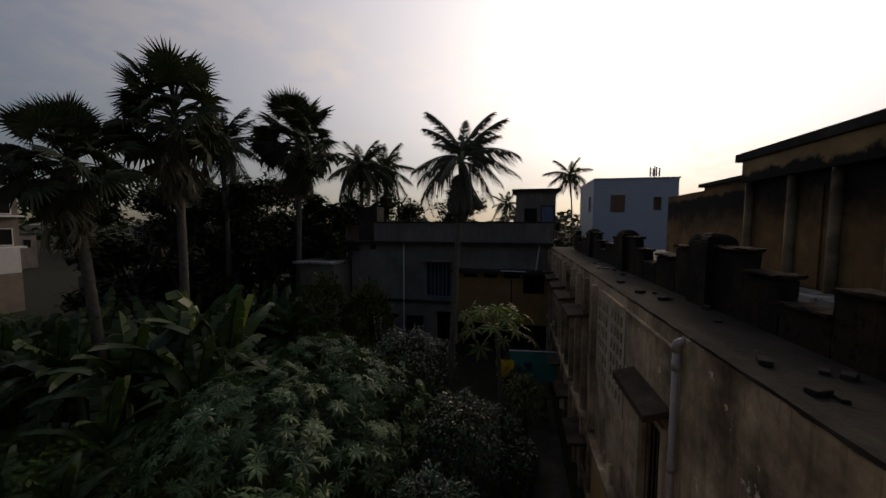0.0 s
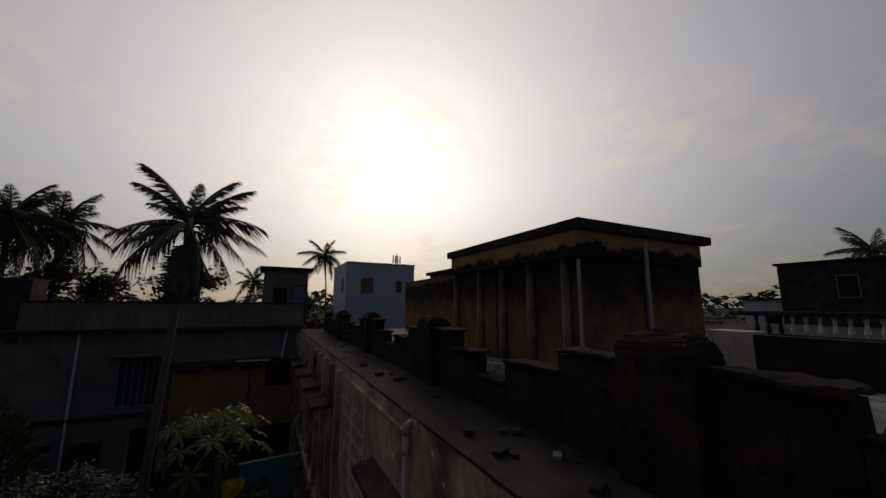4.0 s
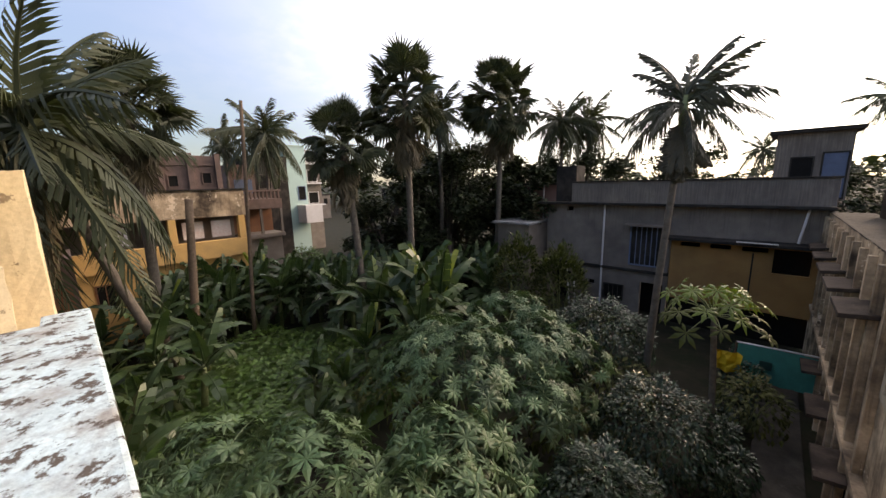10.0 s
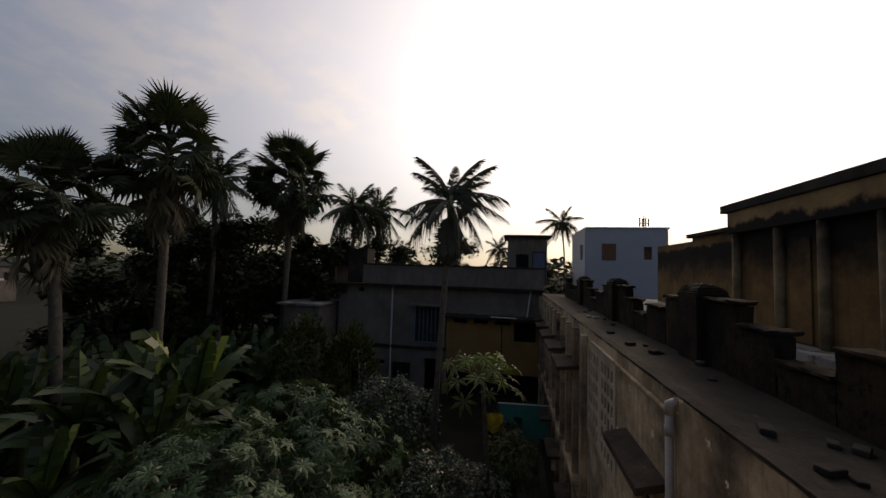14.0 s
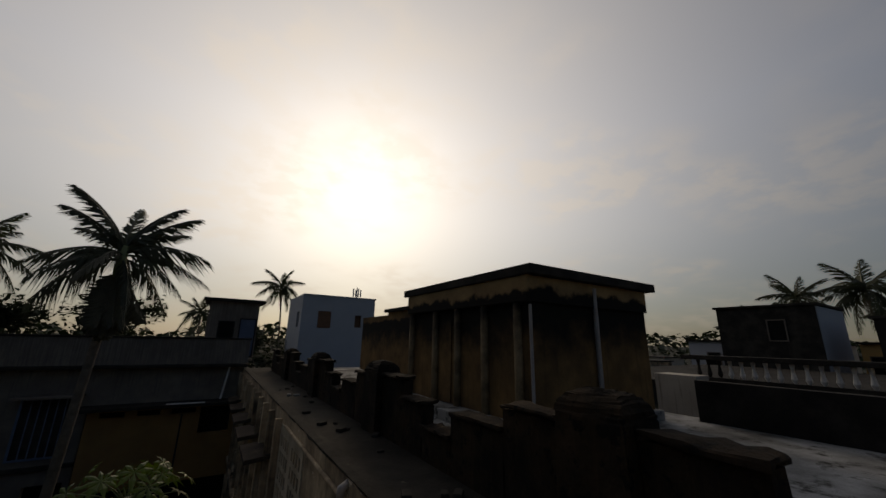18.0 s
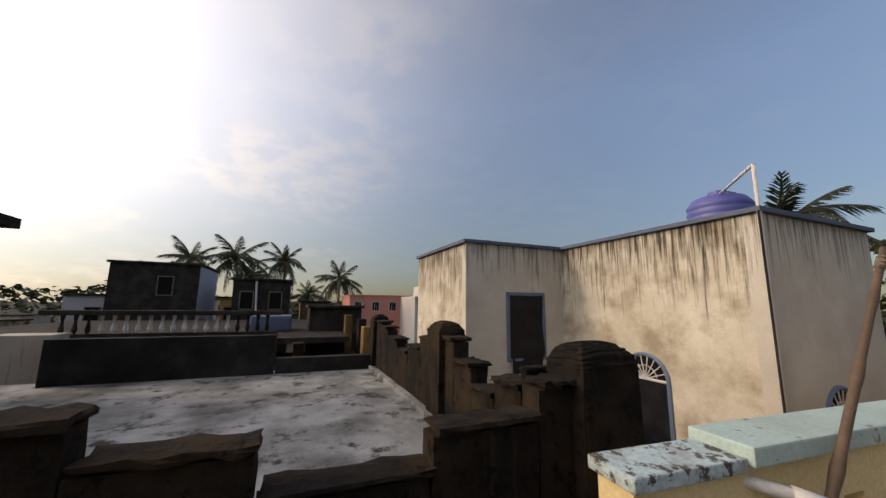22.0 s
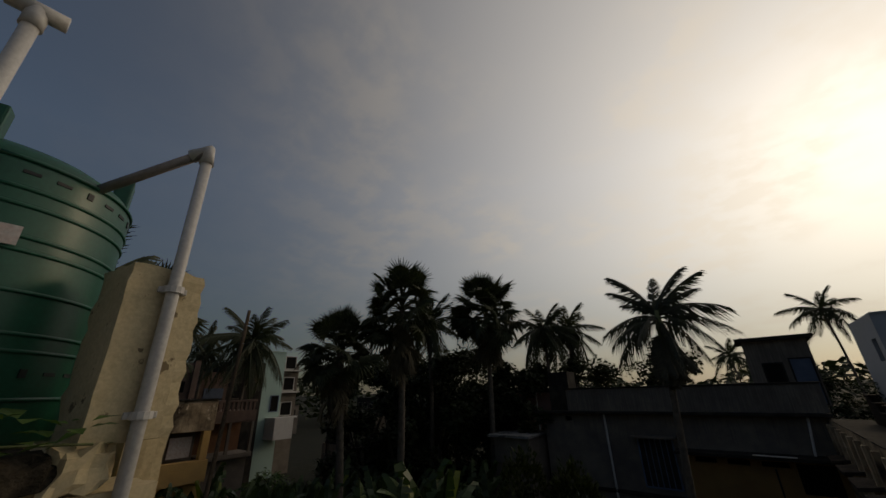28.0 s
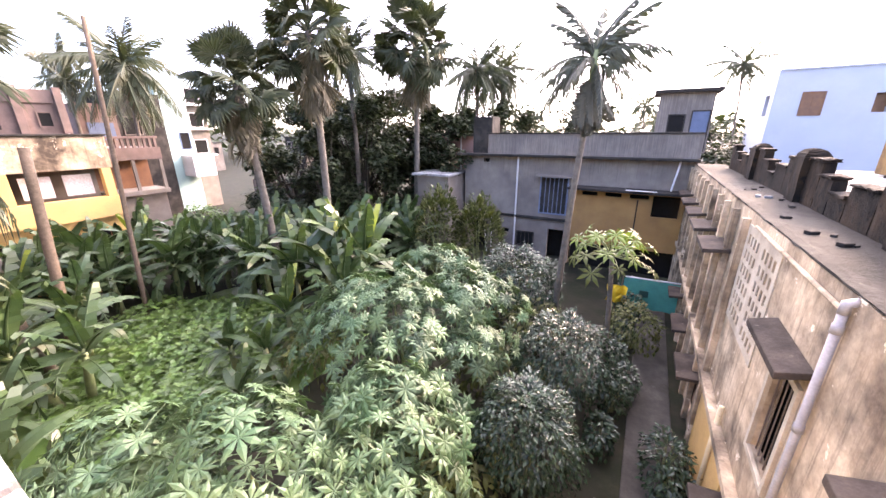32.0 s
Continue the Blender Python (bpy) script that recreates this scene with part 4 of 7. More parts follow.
def palmate(lobes=8, r=1.0, spread=300, seed=0, wide=0.155):
    """A star-shaped leaf of pointed lobes round its stalk, cupped a little."""
    q = random.Random(seed)
    v, f = [(0, 0, 0.02)], []
    for i in range(lobes):
        a = radians(-spread / 2 + spread * i / (lobes - 1))
        ln = r * (0.72 + 0.28 * math.cos(a * 0.55)) * q.uniform(0.9, 1.08)
        w = ln * wide
        c, s = math.cos(a), math.sin(a)
        droop = -0.12 * ln + q.uniform(-0.05, 0.05)
        n = len(v)
        v += [(c * ln * 0.5 - s * w, s * ln * 0.5 + c * w, 0.03 * r), (c * ln * 0.5, s * ln * 0.5, 0.07 * r), (c * ln * 0.5 + s * w, s * ln * 0.5 - c * w, 0.03 * r), (c * ln, s * ln, droop)]
        f += [(0, n + 1, n), (0, n + 2, n + 1), (n, n + 1, n + 3), (n + 1, n + 2, n + 3)]
    return np.array(v), f


def simple_leaf(ln=1.0, w=0.4, bend=0.15):
    v = [(0, 0, 0), (ln * 0.45, w / 2, 0.04), (ln * 0.45, -w / 2, 0.04), (ln * 0.5, 0, -0.03), (ln, 0, -bend)]
    return np.array(v), [(0, 3, 1), (0, 2, 3), (1, 3, 4), (3, 2, 4)]


def scatter(shapes, spots):
    """One mesh of many leaves: spots are (shape, base, yaw, pitch, roll, size)."""
    mb = MB()
    for k, base, yaw, pitch, roll, s in spots:
        v, f = shapes[k]
        n = len(mb.v)
        mb.v += (v @ rot(yaw, pitch, roll).T * s + np.array(base)).tolist()
        mb.f += [tuple(i + n for i in q) for q in f]
    return mb


def feather_frond(ln, droop, pairs, leaflet, hang, seed, width=0.035):
    """A feather palm frond along +x that bends down, with paired leaflets."""
    q = random.Random(seed)
    mb = MB()
    pts = []
    for i in range(13):
        t = i / 12
        pts.append(Vector((ln * (t - 0.12 * droop * t * t), 0, -ln * droop * t ** 2.1)))
    mb.tube(pts, [0.03 * (1 - 0.85 * i / 12) + 0.004 for i in range(13)], 4)
    for i in range(pairs):
        t = 0.14 + 0.86 * i / (pairs - 1)
        k = min(11, int(t * 12))
        p = pts[k].lerp(pts[k + 1], t * 12 - k)
        d = (pts[k + 1] - pts[k]).normalized()
        L0 = leaflet * math.sin(math.pi * (0.12 + 0.82 * t)) ** 0.6
        for side in (-1, 1):
            if q.random() < 0.06:
                continue
            a = radians(58 - 30 * t + q.uniform(-8, 8))
            out = d * math.cos(a) + Vector((0, side * math.sin(a), 0))
            ll = L0 * q.uniform(0.8, 1.1)
            h = hang * q.uniform(0.6, 1.3)
            mid = p + out * ll * 0.5 + Vector((0, 0, -h * ll * 0.2))
            tip = p + out * ll * (1 - 0.35 * h) + Vector((0, 0, -h * ll * 0.85))
            wv = d * width
            mb.add([p - wv * 0.6, p + wv * 0.6, mid - wv, mid + wv, tip], [(0, 1, 3, 2), (2, 3, 4)])
    return mb


def fan_leaf(petiole, r, spread, blades, droop, seed):
    """A fan palm leaf along +x: stalk, then pleated blades that part at their tips."""
    q = random.Random(seed)
    mb = MB().tube([(0, 0, 0), (petiole * 0.5, 0, 0.06), (petiole, 0, 0)], [0.03, 0.022, 0.018], 4)
    c = Vector((petiole, 0, 0))
    for i in range(blades):
        a = radians(-spread / 2 + spread * i / (blades - 1))
        da = radians(spread / blades) * 0.56
        rr = r * (0.82 + 0.18 * math.cos(a * 0.7)) * q.uniform(0.92, 1.06)

        def P(ang, rad, z):
            return c + Vector((math.cos(ang) * rad, math.sin(ang) * rad, z))

        zf = 0.03 * r * (1 if i % 2 else -1)
        n = [c, P(a - da, rr * 0.52, -0.05 * r * droop), P(a, rr * 0.52, zf + 0.03 * r), P(a + da, rr * 0.52, -0.05 * r * droop), P(a + q.uniform(-0.05, 0.05), rr, -0.42 * r * droop * q.uniform(0.4, 1.3))]
        mb.add(n, [(0, 2, 1), (0, 3, 2), (1, 2, 4), (2, 3, 4)])
    return mb


def banana_leaf(ln, w, arch, seed, torn=0.25):
    q = random.Random(seed)
    mb = MB()
    n = 11
    mid, rows = [], []
    for i in range(n):
        t = i / (n - 1)
        mid.append(Vector((ln * math.sin(arch * t) / arch, 0, -ln * (1 - math.cos(arch * t)) / arch)))
    mb.tube([m + Vector((0, 0, -0.012)) for m in mid], [0.028 * (1 - 0.8 * i / (n - 1)) for i in range(n)], 4)
    for side in (-1, 1):
        prev = None
        for i in range(1, n):
            t = i / (n - 1)
            ww = w * 0.5 * max(0.02, math.sin(math.pi * min(1, 0.08 + 0.92 * t) ** 0.8)) ** 0.55 * q.uniform(0.88, 1.06)
            e = mid[i] + Vector((0.1 * ww, side * ww, 0.22 * ww - 0.1 * t))
            if prev is not None:
                b = q.random() < torn
                e0 = prev.lerp(e, 0.35) + Vector((0, 0, -0.05)) if b else prev
                mb.add([mid[i - 1], mid[i], e, e0], [(0, 1, 2, 3) if side > 0 else (3, 2, 1, 0)])
            prev = e
    return mb


COCO = [feather_frond(1.0, d, 38, 0.34, h, i, 0.017).mesh("frond", "palm") for i, (d, h) in enumerate(((0.28, 0.7), (0.6, 1.1), (0.95, 1.35)))]
COCODRY = [feather_frond(1.0, 0.9, 30, 0.3, 1.4, 8, 0.018).mesh("frond", "palmdry")]
ARECA = [feather_frond(1.0, d, 52, ll, h, 20 + i, 0.017).mesh("frond", "areca") for i, (d, h, ll) in enumerate(((0.3, 0.8, 0.3), (0.85, 1.9, 0.42), (1.35, 2.0, 0.42)))]
ARECADEAD = [feather_frond(1.0, -0.12, 34, 0.3, 0.9, 28 + i, 0.022).mesh("dead_frond", "palmdead") for i in range(2)]
FAN = [fan_leaf(1.0, 0.66, 235 + 25 * i, 24, d, 30 + i).mesh("leaf", "palm") for i, d in enumerate((0.35, 0.8, 1.3))]
FANDRY = [fan_leaf(0.5, 1.0, 66 + 12 * k, 15, 0.7, 40 + k).mesh("leaf", "palmdry") for k in range(2)]
BAN = [banana_leaf(1.0, 0.26, a, 50 + i, 0.4).mesh("leaf", "leaf_banana", True) for i, a in enumerate((0.45, 0.95, 1.5, 2.0))]
BANY = [banana_leaf(1.0, 0.25, 0.25, 60, 0.0).mesh("leaf", "leaf_bananay", True)]


def trunk_curve(p0, p1, bow=0.0, n=7):
    p0, p1 = Vector(p0), Vector(p1)
    return [p0.lerp(p1, i / (n - 1)) + Vector((bow * math.sin(math.pi * i / (n - 1)), 0, 0)) for i in range(n)]


def feather_palm(name, label, base, top, r, nf, seed, meshes=None, dry=3, group="", trunk_r=0.14, up=75, low=-35):
    meshes = meshes or COCO
    q = random.Random(seed)
    o = thing(name, label, "palm tree", base, group=group)
    t = Vector(top) - Vector(base)
    part("trunk", MB().tube(trunk_curve((0, 0, 0), t, 0.25), [trunk_r * (1.25 - 0.45 * i / 6) for i in range(7)], 8), "bark", o, smooth=True)
    for i in range(nf):
        e = radians(low + (up - low) * (1 - (i / nf) ** 0.8) + q.uniform(-8, 8))
        k = 0 if e > radians(45) else (1 if e > radians(5) else len(meshes) - 1)
        part("frond", meshes[k], "palm", o, m=place(t + Vector((0, 0, q.uniform(-0.1, 0.15))), i * 2.4 + q.uniform(-0.3, 0.3), e, q.uniform(-0.4, 0.4), r * q.uniform(0.85, 1.1)))
    for i in range(dry):
        part("dry_frond", COCODRY[0], "palmdry", o, m=place(t, q.uniform(0, 6.3), radians(q.uniform(-65, -40)), 0, r * 0.8))
    return o


def fan_palm(name, label, base, top, r, seed, nl=60, nd=30, group="tall fan palms"):
    q = random.Random(seed)
    o = thing(name, label, "palm tree", base, group=group)
    t = Vector(top) - Vector(base)
    part("trunk", MB().tube(trunk_curve((0, 0, 0), t, 0.12), [0.2 - 0.05 * i / 6 for i in range(7)], 9), "bark", o, smooth=True)
    for i in range(nl):
        u = i / nl
        e = radians(84 - 128 * u ** 0.9 + q.uniform(-12, 12))
        k = 0 if e > radians(35) else (1 if e > radians(-5) else 2)
        part("leaf", FAN[k], "palm", o, m=place(t + Vector((0, 0, 0.3 - 0.6 * u)), i * 2.4 + q.uniform(-0.4, 0.4), e, q.uniform(-0.9, 0.9), r * q.uniform(0.42, 0.64)))
    for i in range(nd):
        part("dry_leaf", FANDRY[i % 2], "palmdry", o, m=place(t + Vector((0, 0, -0.25 - 0.05 * i)), i * 2.4 + q.uniform(-0.4, 0.4), radians(q.uniform(-84, -48)), q.uniform(-0.9, 0.9), r * q.uniform(0.34, 0.56)))
    return o


def broad_tree(name, label, base, height, rx, ry, seed, material="leaf_tree", clusters=70, leaves=60, leaf=0.3, group="", low=0.3):
    """Trunk, limbs and an uneven crown of leaf clumps with gaps."""
    q = random.Random(seed)
    o = thing(name, label, "tree", base, group=group)
    part("trunk", MB().tube([(0, 0, 0), (0.1, 0.05, height * 0.2), (0.0, 0.1, height * 0.45)], [0.28, 0.2, 0.15], 8), "bark", o, smooth=True)
    limbs, spots = MB(), []
    cents = []
    lobes = []
    nl = 9 if clusters < 100 else 14
    for i in range(nl):
        a, u = i * 2.4 + q.uniform(-0.5, 0.5), (i + 0.5) / nl
        k = math.sin(math.pi * min(0.95, 0.2 + 0.74 * u)) ** 0.7 * q.uniform(0.6, 0.85)
        lobes.append(((rx * k * math.cos(a), ry * k * math.sin(a), height * (low + (0.93 - low) * u)), q.uniform(0.2, 0.34)))
    for i in range(clusters):
        lc, lr = q.choice(lobes)
        d = Vector((q.gauss(0, 1), q.gauss(0, 1), q.gauss(0, 1))).normalized() * q.uniform(0.35, 1.0)
        c = Vector(lc) + Vector((d.x * rx * lr * 1.35, d.y * ry * lr * 1.35, d.z * (rx + ry) * 0.5 * lr))
        c.z = max(c.z, height * low * 0.8)
        cents.append(c)
        if i % 6 == 0:
            limbs.tube([(0, 0.1, height * q.uniform(0.25, 0.45)), c * 0.55 + Vector((0, 0, height * 0.12)), c], [0.1, 0.06, 0.02], 5)
        cr = (rx + ry) * 0.11 * q.uniform(0.7, 1.3)
        for _ in range(leaves):
            d = Vector((q.gauss(0, 1), q.gauss(0, 1), q.gauss(0, 0.65))).normalized() * cr * q.random() ** 0.4
            spots.append((0, c + d, q.uniform(0, 6.3), q.uniform(-0.7, 0.5), q.uniform(-0.8, 0.8), leaf * q.uniform(0.6, 1.3)))
    part("limb", limbs, "darkbark", o)
    tagged(part("crown", scatter([simple_leaf(1, 0.68)], spots), material, o), kind="stuff")
    return o


def dome_bush(name, label, base, top_z, rx, ry, seed, material, count, leaf, shape=None, droop=0.2, group=""):
    """A rounded shrub: stems, and leaves over a lumpy dome with some inside."""
    q = random.Random(seed)
    o = thing(name, label, "shrub", base, group=group)
    h = top_z - base[2]
    st = MB()
    spots = []
    for i in range(7):
        a = q.uniform(0, 6.3)
        st.tube([(0.1 * math.cos(a), 0.1 * math.sin(a), 0), (rx * 0.3 * math.cos(a), ry * 0.3 * math.sin(a), h * 0.5), (rx * 0.6 * math.cos(a), ry * 0.6 * math.sin(a), h * 0.8)], [0.03, 0.022, 0.01], 5)
    for _ in range(count):
        a, u = q.uniform(0, 2 * math.pi), q.random() ** 0.7
        el = math.asin(min(1, u)) if q.random() < 0.85 else q.uniform(-0.3, 0.3)
        lump = 1 + 0.14 * math.sin(4 * a + seed) * math.cos(5 * el) + q.uniform(-0.16, 0.06)
        p = Vector((rx * math.cos(el) * math.cos(a) * lump, ry * math.cos(el) * math.sin(a) * lump, h * (0.42 + 0.58 * math.sin(el) * lump)))
        spots.append((q.randrange(len(shape or [0])), p, a + q.uniform(-1.0, 1.0), (el * 0.5 - droop if droop < 0 else el - 1.57 + q.uniform(0.1, 1.1)) + q.uniform(-0.3, 0.3), q.uniform(-0.6, 0.6), leaf * q.uniform(0.65, 1.25)))
    part("stem", st, "stem", o)
    tagged(part("foliage", scatter(shape or [simple_leaf(1, 0.48)], spots), material, o), kind="stuff")
    return o


# ---- palms ----
fan_palm("fan_palm", "grey-green fan palm with drooping dead leaves and a leaning trunk", (-15.7, 10.4, G), (-15.4, 9.5, 3.6), 2.3, 1)
fan_palm("fan_palm", "tallest fan palm with an open crown over hanging leaves", (-14.7, 12.9, G), (-14.0, 12.3, 5.9), 2.6, 2, 60, 38)
fan_palm("fan_palm", "fan palm with a dense round crown among dark trees", (-13.9, 20.0, G), (-13.7, 20.3, 6.6), 3.0, 3, 74, 34)
fan_palm("fan_palm", "large fan palm beside the yellow house", (-17.8, 1.9, G), (-17.7, 2.0, 4.5), 2.3, 4, 60, 24)
for i, (b, t, r, lab) in enumerate((
        ((-16.9, 17.6, G), (-16.6, 17.4, 6.0), 2.3, "coconut palm behind the fan palms"),
        ((-12.4, 25.6, G), (-11.8, 25.4, 5.8), 2.4, "coconut palm over the dark trees behind the grey house"),
        ((-10.9, 27.4, G), (-10.9, 27.8, 5.9), 2.4, "coconut palm over the dark trees behind the grey house"),
        ((-34.4, 12.6, G), (-33.6, 13.0, 6.2), 3.4, "coconut palm with yellowing fronds near the mint house"),
        ((-11.6, -4.7, G), (-11.5, -4.3, 3.2), 2.1, "coconut palm with arching fronds beside the water tank"),
        ((-15.9, 2.1, G), (-15.4, -0.6, 3.3), 4.0, "leaning coconut palm with yellow drooping fronds"),
        ((-10.0, -30.2, G), (-9.6, -29.8, 7.9), 2.15, "coconut palm beside dark trees behind the terrace"),
        ((-13.5, -20.4, G), (-13.25, -20.0, 7.2), 2.2, "tall coconut palm beside dark trees behind the terrace"),
        ((6.5, -14.6, G), (6.6, -14.2, 4.2), 1.9, "coconut palm behind the white house"),
        ((-10.0, -23.5, G), (-10.0, -23.0, 2.2), 2.6, "short coconut palm with a leaning trunk"))):
    feather_palm("coconut_palm", lab, b, t, r, 27, 100 + i, group="coconut palms", dry=4 if i in (3, 5) else 2)
for i, (x, y, z, r) in enumerate(((58.8, 13.4, 7.4, 3.6), (59.6, 8.1, 8.0, 4.2), (60.4, 1.7, 8.0, 3.4), (70, -7.7, 5.9, 4.4), (63, 6.0, 5.6, 3.2), (9.4, 69, 10.4, 3.8), (-2.5, 84, 6.0, 3.6), (-37, 10.6, 5.2, 2.0), (44, -1.5, 2.5, 2.0), (55.5, 16, 4.5, 3.0))):
    feather_palm("far_coconut_palm", "distant coconut palm against the sky", (x + 0.6, y - 0.4, G), (x, y, z), r, 17, 140 + i, group="distant coconut palms", dry=1, low=-30)
feather_palm("areca_palm", "slender areca palm with a slim pale trunk, standing alone far off", (-43.8, 12.6, G), (-43.2, 12.5, 7.4), 2.0, 12, 171, ARECA, 0, trunk_r=0.09)

areca = thing("areca_palm", "areca palm with ragged drooping fronds and a hanging dead frond", "palm tree", (-2.5, 12.4, G))
AT = Vector((0.55, -0.8, 8.85))
part("trunk", MB().tube(trunk_curve((0, 0, 0), AT, -0.05), [0.12 - 0.035 * i / 6 for i in range(7)], 8), "bark", areca, smooth=True)
part("crownshaft", MB().tube([AT, AT + Vector((0, 0, 0.5)), AT + Vector((0.02, 0, 1.0))], [0.09, 0.12, 0.06], 8), "stem", areca, smooth=True)
for yaw, e, k, s, rl in ((160, 68, 0, 1.8, 30), (172, 56, 0, 1.6, 0), (18, 58, 0, 1.75, -20), (8, 72, 0, 1.6, 10), (30, 50, 0, 1.5, 0), (150, 46, 0, 1.35, 0), (90, 76, 0, 1.5, 0), (350, 46, 1, 1.35, 0), (184, 34, 1, 1.25, 0), (198, 20, 1, 1.2, 10), (180, 6, 1, 1.35, 0), (4, 42, 2, 1.15, 0), (-16, 28, 2, 1.05, -10), (16, 10, 2, 1.0, 0), (255, 30, 2, 1.1, 0), (85, 25, 2, 1.1, 0), (300, 0, 2, 1.0, 0)):
    part("frond", ARECA[k], "areca", areca, m=place(AT + Vector((0, 0, 0.6 + 0.004 * e)), radians(yaw), radians(e), radians(rl), s))
for k in range(22):
    part("dead_frond", ARECADEAD[k % 2], "palmdead", areca, m=place(AT + Vector((0.02, 0, 0.62 - 0.035 * k)), 0.7 * k, radians(-70 - 0.7 * k), radians(47 * k), 1.55 - 0.02 * k))

# ---- trees ----
broad_tree("big_tree", "large spreading tree with dense olive-green foliage beyond the parapet", (-13.7, -12.95, G), 11.8, 3.9, 4.1, 5, "leaf_tree", clusters=270, leaves=330, leaf=0.19, low=0.2)
broad_tree("dark_tree", "dark dense tree between coconut palms", (-11.8, -22.4, G), 13.6, 4.4, 3.6, 6, "leaf_far", 190, 240, 0.23, low=0.3)
broad_tree("round_tree", "round mango tree behind the stair room", (3.0, -25.2, G), 12.6, 3.4, 3.2, 7, "leaf_tree", 180, 230, 0.2, low=0.3)
broad_tree("slim_tree", "thin light-leaved tree behind the white house", (6.9, -24.2, G), 11.5, 1.7, 1.6, 8, "leaf_tree", 40, 60, 0.26)
for i, (x, y, h, r) in enumerate(((-18.5, 20.5, 11.0, 3.8), (-15.0, 26.5, 9.8, 3.6), (-20.5, 26.0, 10.5, 4.5), (-10.5, 30.5, 9.6, 3.6), (-6.0, 34.0, 10.6, 4.2), (-24.5, 22.0, 11.2, 3.8), (-16.5, 18.0, 10.2, 2.6), (-12.8, 22.2, 9.2, 2.5), (-21.5, 16.0, 9.8, 3.0), (-29.5, 30.0, 9.4, 5.0), (-17.5, 15.6, 8.8, 2.4), (2.0, 42.0, 8.8, 4.0), (5.0, 52.0, 9.0, 4.6), (27.0, 24.0, 8.6, 3.6), (30.0, 20.0, 8.8, 3.6), (-3.0, -34.0, 9.0, 4.0), (-20.0, -26.0, 11.0, 4.0), (-5.5, -27.0, 8.0, 3.6))):
    broad_tree("garden_tree", "dark leafy tree standing among palms and roofs", (x, y, G), h, r, r, 30 + i, "leaf_far", 62, 120, 0.34, "leafy trees", 0.15)
for i, (x, y, h, r) in enumerate(((-11.8, 26.8, 10.2, 2.9), (-19.4, 23.6, 11.4, 3.4), (-15.2, 23.2, 9.8, 2.6))):
    broad_tree("garden_tree", "dark leafy tree standing among palms and roofs", (x, y, G), h, r, r, 70 + i, "leaf_far", 70, 120, 0.34, "leafy trees", 0.1)
broad_tree("lime_tree", "small sunlit lime-green tree behind the grey house", (-6.4, 25.5, G), 7.4 + 0.5, 2.0, 1.6, 60, "leaf_lime", 30, 50, 0.22, low=0.55)

# ---- castor plants ----
CAST = [palmate(8, 1.0, 310, k) for k in range(4)]
CASTM = []
for k in range(4):
    mb = MB().add(CAST[k][0].tolist(), CAST[k][1])
    mb.tube([(0, 0, 0), (-0.55, 0, -0.55), (-0.95, 0, -1.3)], [0.02, 0.022, 0.025], 4)
    CASTM.append(mb.mesh("leaf", "leaf_castor"))


def castor(label, base, lumps, seed, single, joined, size):
    """A castor plant: woody stems and broad star leaves over a few rounded heads."""
    q = random.Random(seed)
    o = thing("castor_plant", label, "shrub", base, group="castor plants")
    st = MB()
    spots = []
    area = [l[3] * l[4] for l in lumps]
    for cx, cy, tz, rx, ry, hz in lumps:
        st.tube([(0, 0, 0), (cx * 0.5 - base[0] * 0.5, cy * 0.5 - base[1] * 0.5, (tz - base[2]) * 0.55), (cx - base[0], cy - base[1], tz - base[2] - 0.4)], [0.07, 0.05, 0.02], 6)
    for i in range(single + joined):
        cx, cy, tz, rx, ry, hz = q.choices(lumps, area)[0]
        a, k = q.uniform(0, 2 * math.pi), math.sqrt(q.random())
        x, y = rx * k * math.cos(a), ry * k * math.sin(a)
        z = tz - hz * (1 - math.sqrt(max(0, 1 - k * k))) + (q.uniform(-0.7, -0.1) if q.random() < 0.4 else q.uniform(-0.14, 0.1)) + 0.2 * math.sin(3.1 * (cx + x)) * math.sin(2.7 * (cy + y))
        spots.append((q.randrange(4), (cx + x - base[0], cy + y - base[1], z - base[2]), a + q.uniform(-1.0, 1.0), -0.25 - 0.8 * k + q.uniform(-0.4, 0.35), q.uniform(-0.5, 0.5), size * q.uniform(0.6, 1.2)))
    part("stem", st, "stem", o)
    spots.sort(key=lambda s: -s[1][2])
    for k, b, yw, pt, rl, s in spots[:single]:
        part("leaf", CASTM[k], "leaf_castor", o, m=place(b, yw, pt, rl, s))
    if joined:
        tagged(part("foliage", scatter(CAST, spots[single:]), "leaf_castor", o), kind="stuff")


castor("broad castor plant with large pale green star leaves below the terrace", (-4.2, 2.4, G), [(-4.6, 1.7, -2.35, 2.5, 1.7, 1.3), (-6.6, 0.9, -2.6, 1.7, 1.2, 1.2), (-2.9, 2.9, -2.5, 1.3, 1.5, 1.4), (-3.6, 3.9, -2.45, 1.4, 1.2, 1.2)], 1, 295, 380, 0.34)
castor("tall castor plant with layered green star leaves in the garden", (-5.2, 6.6, G), [(-5.4, 6.4, -2.1, 2.6, 2.6, 1.5), (-4.2, 8.2, -2.2, 1.9, 2.0, 1.4), (-6.9, 7.2, -2.4, 1.8, 2.2, 1.6), (-5.8, 9.4, -2.0, 1.9, 1.5, 1.2), (-3.3, 6.4, -2.8, 1.2, 1.6, 1.4)], 2, 200, 850, 0.3)

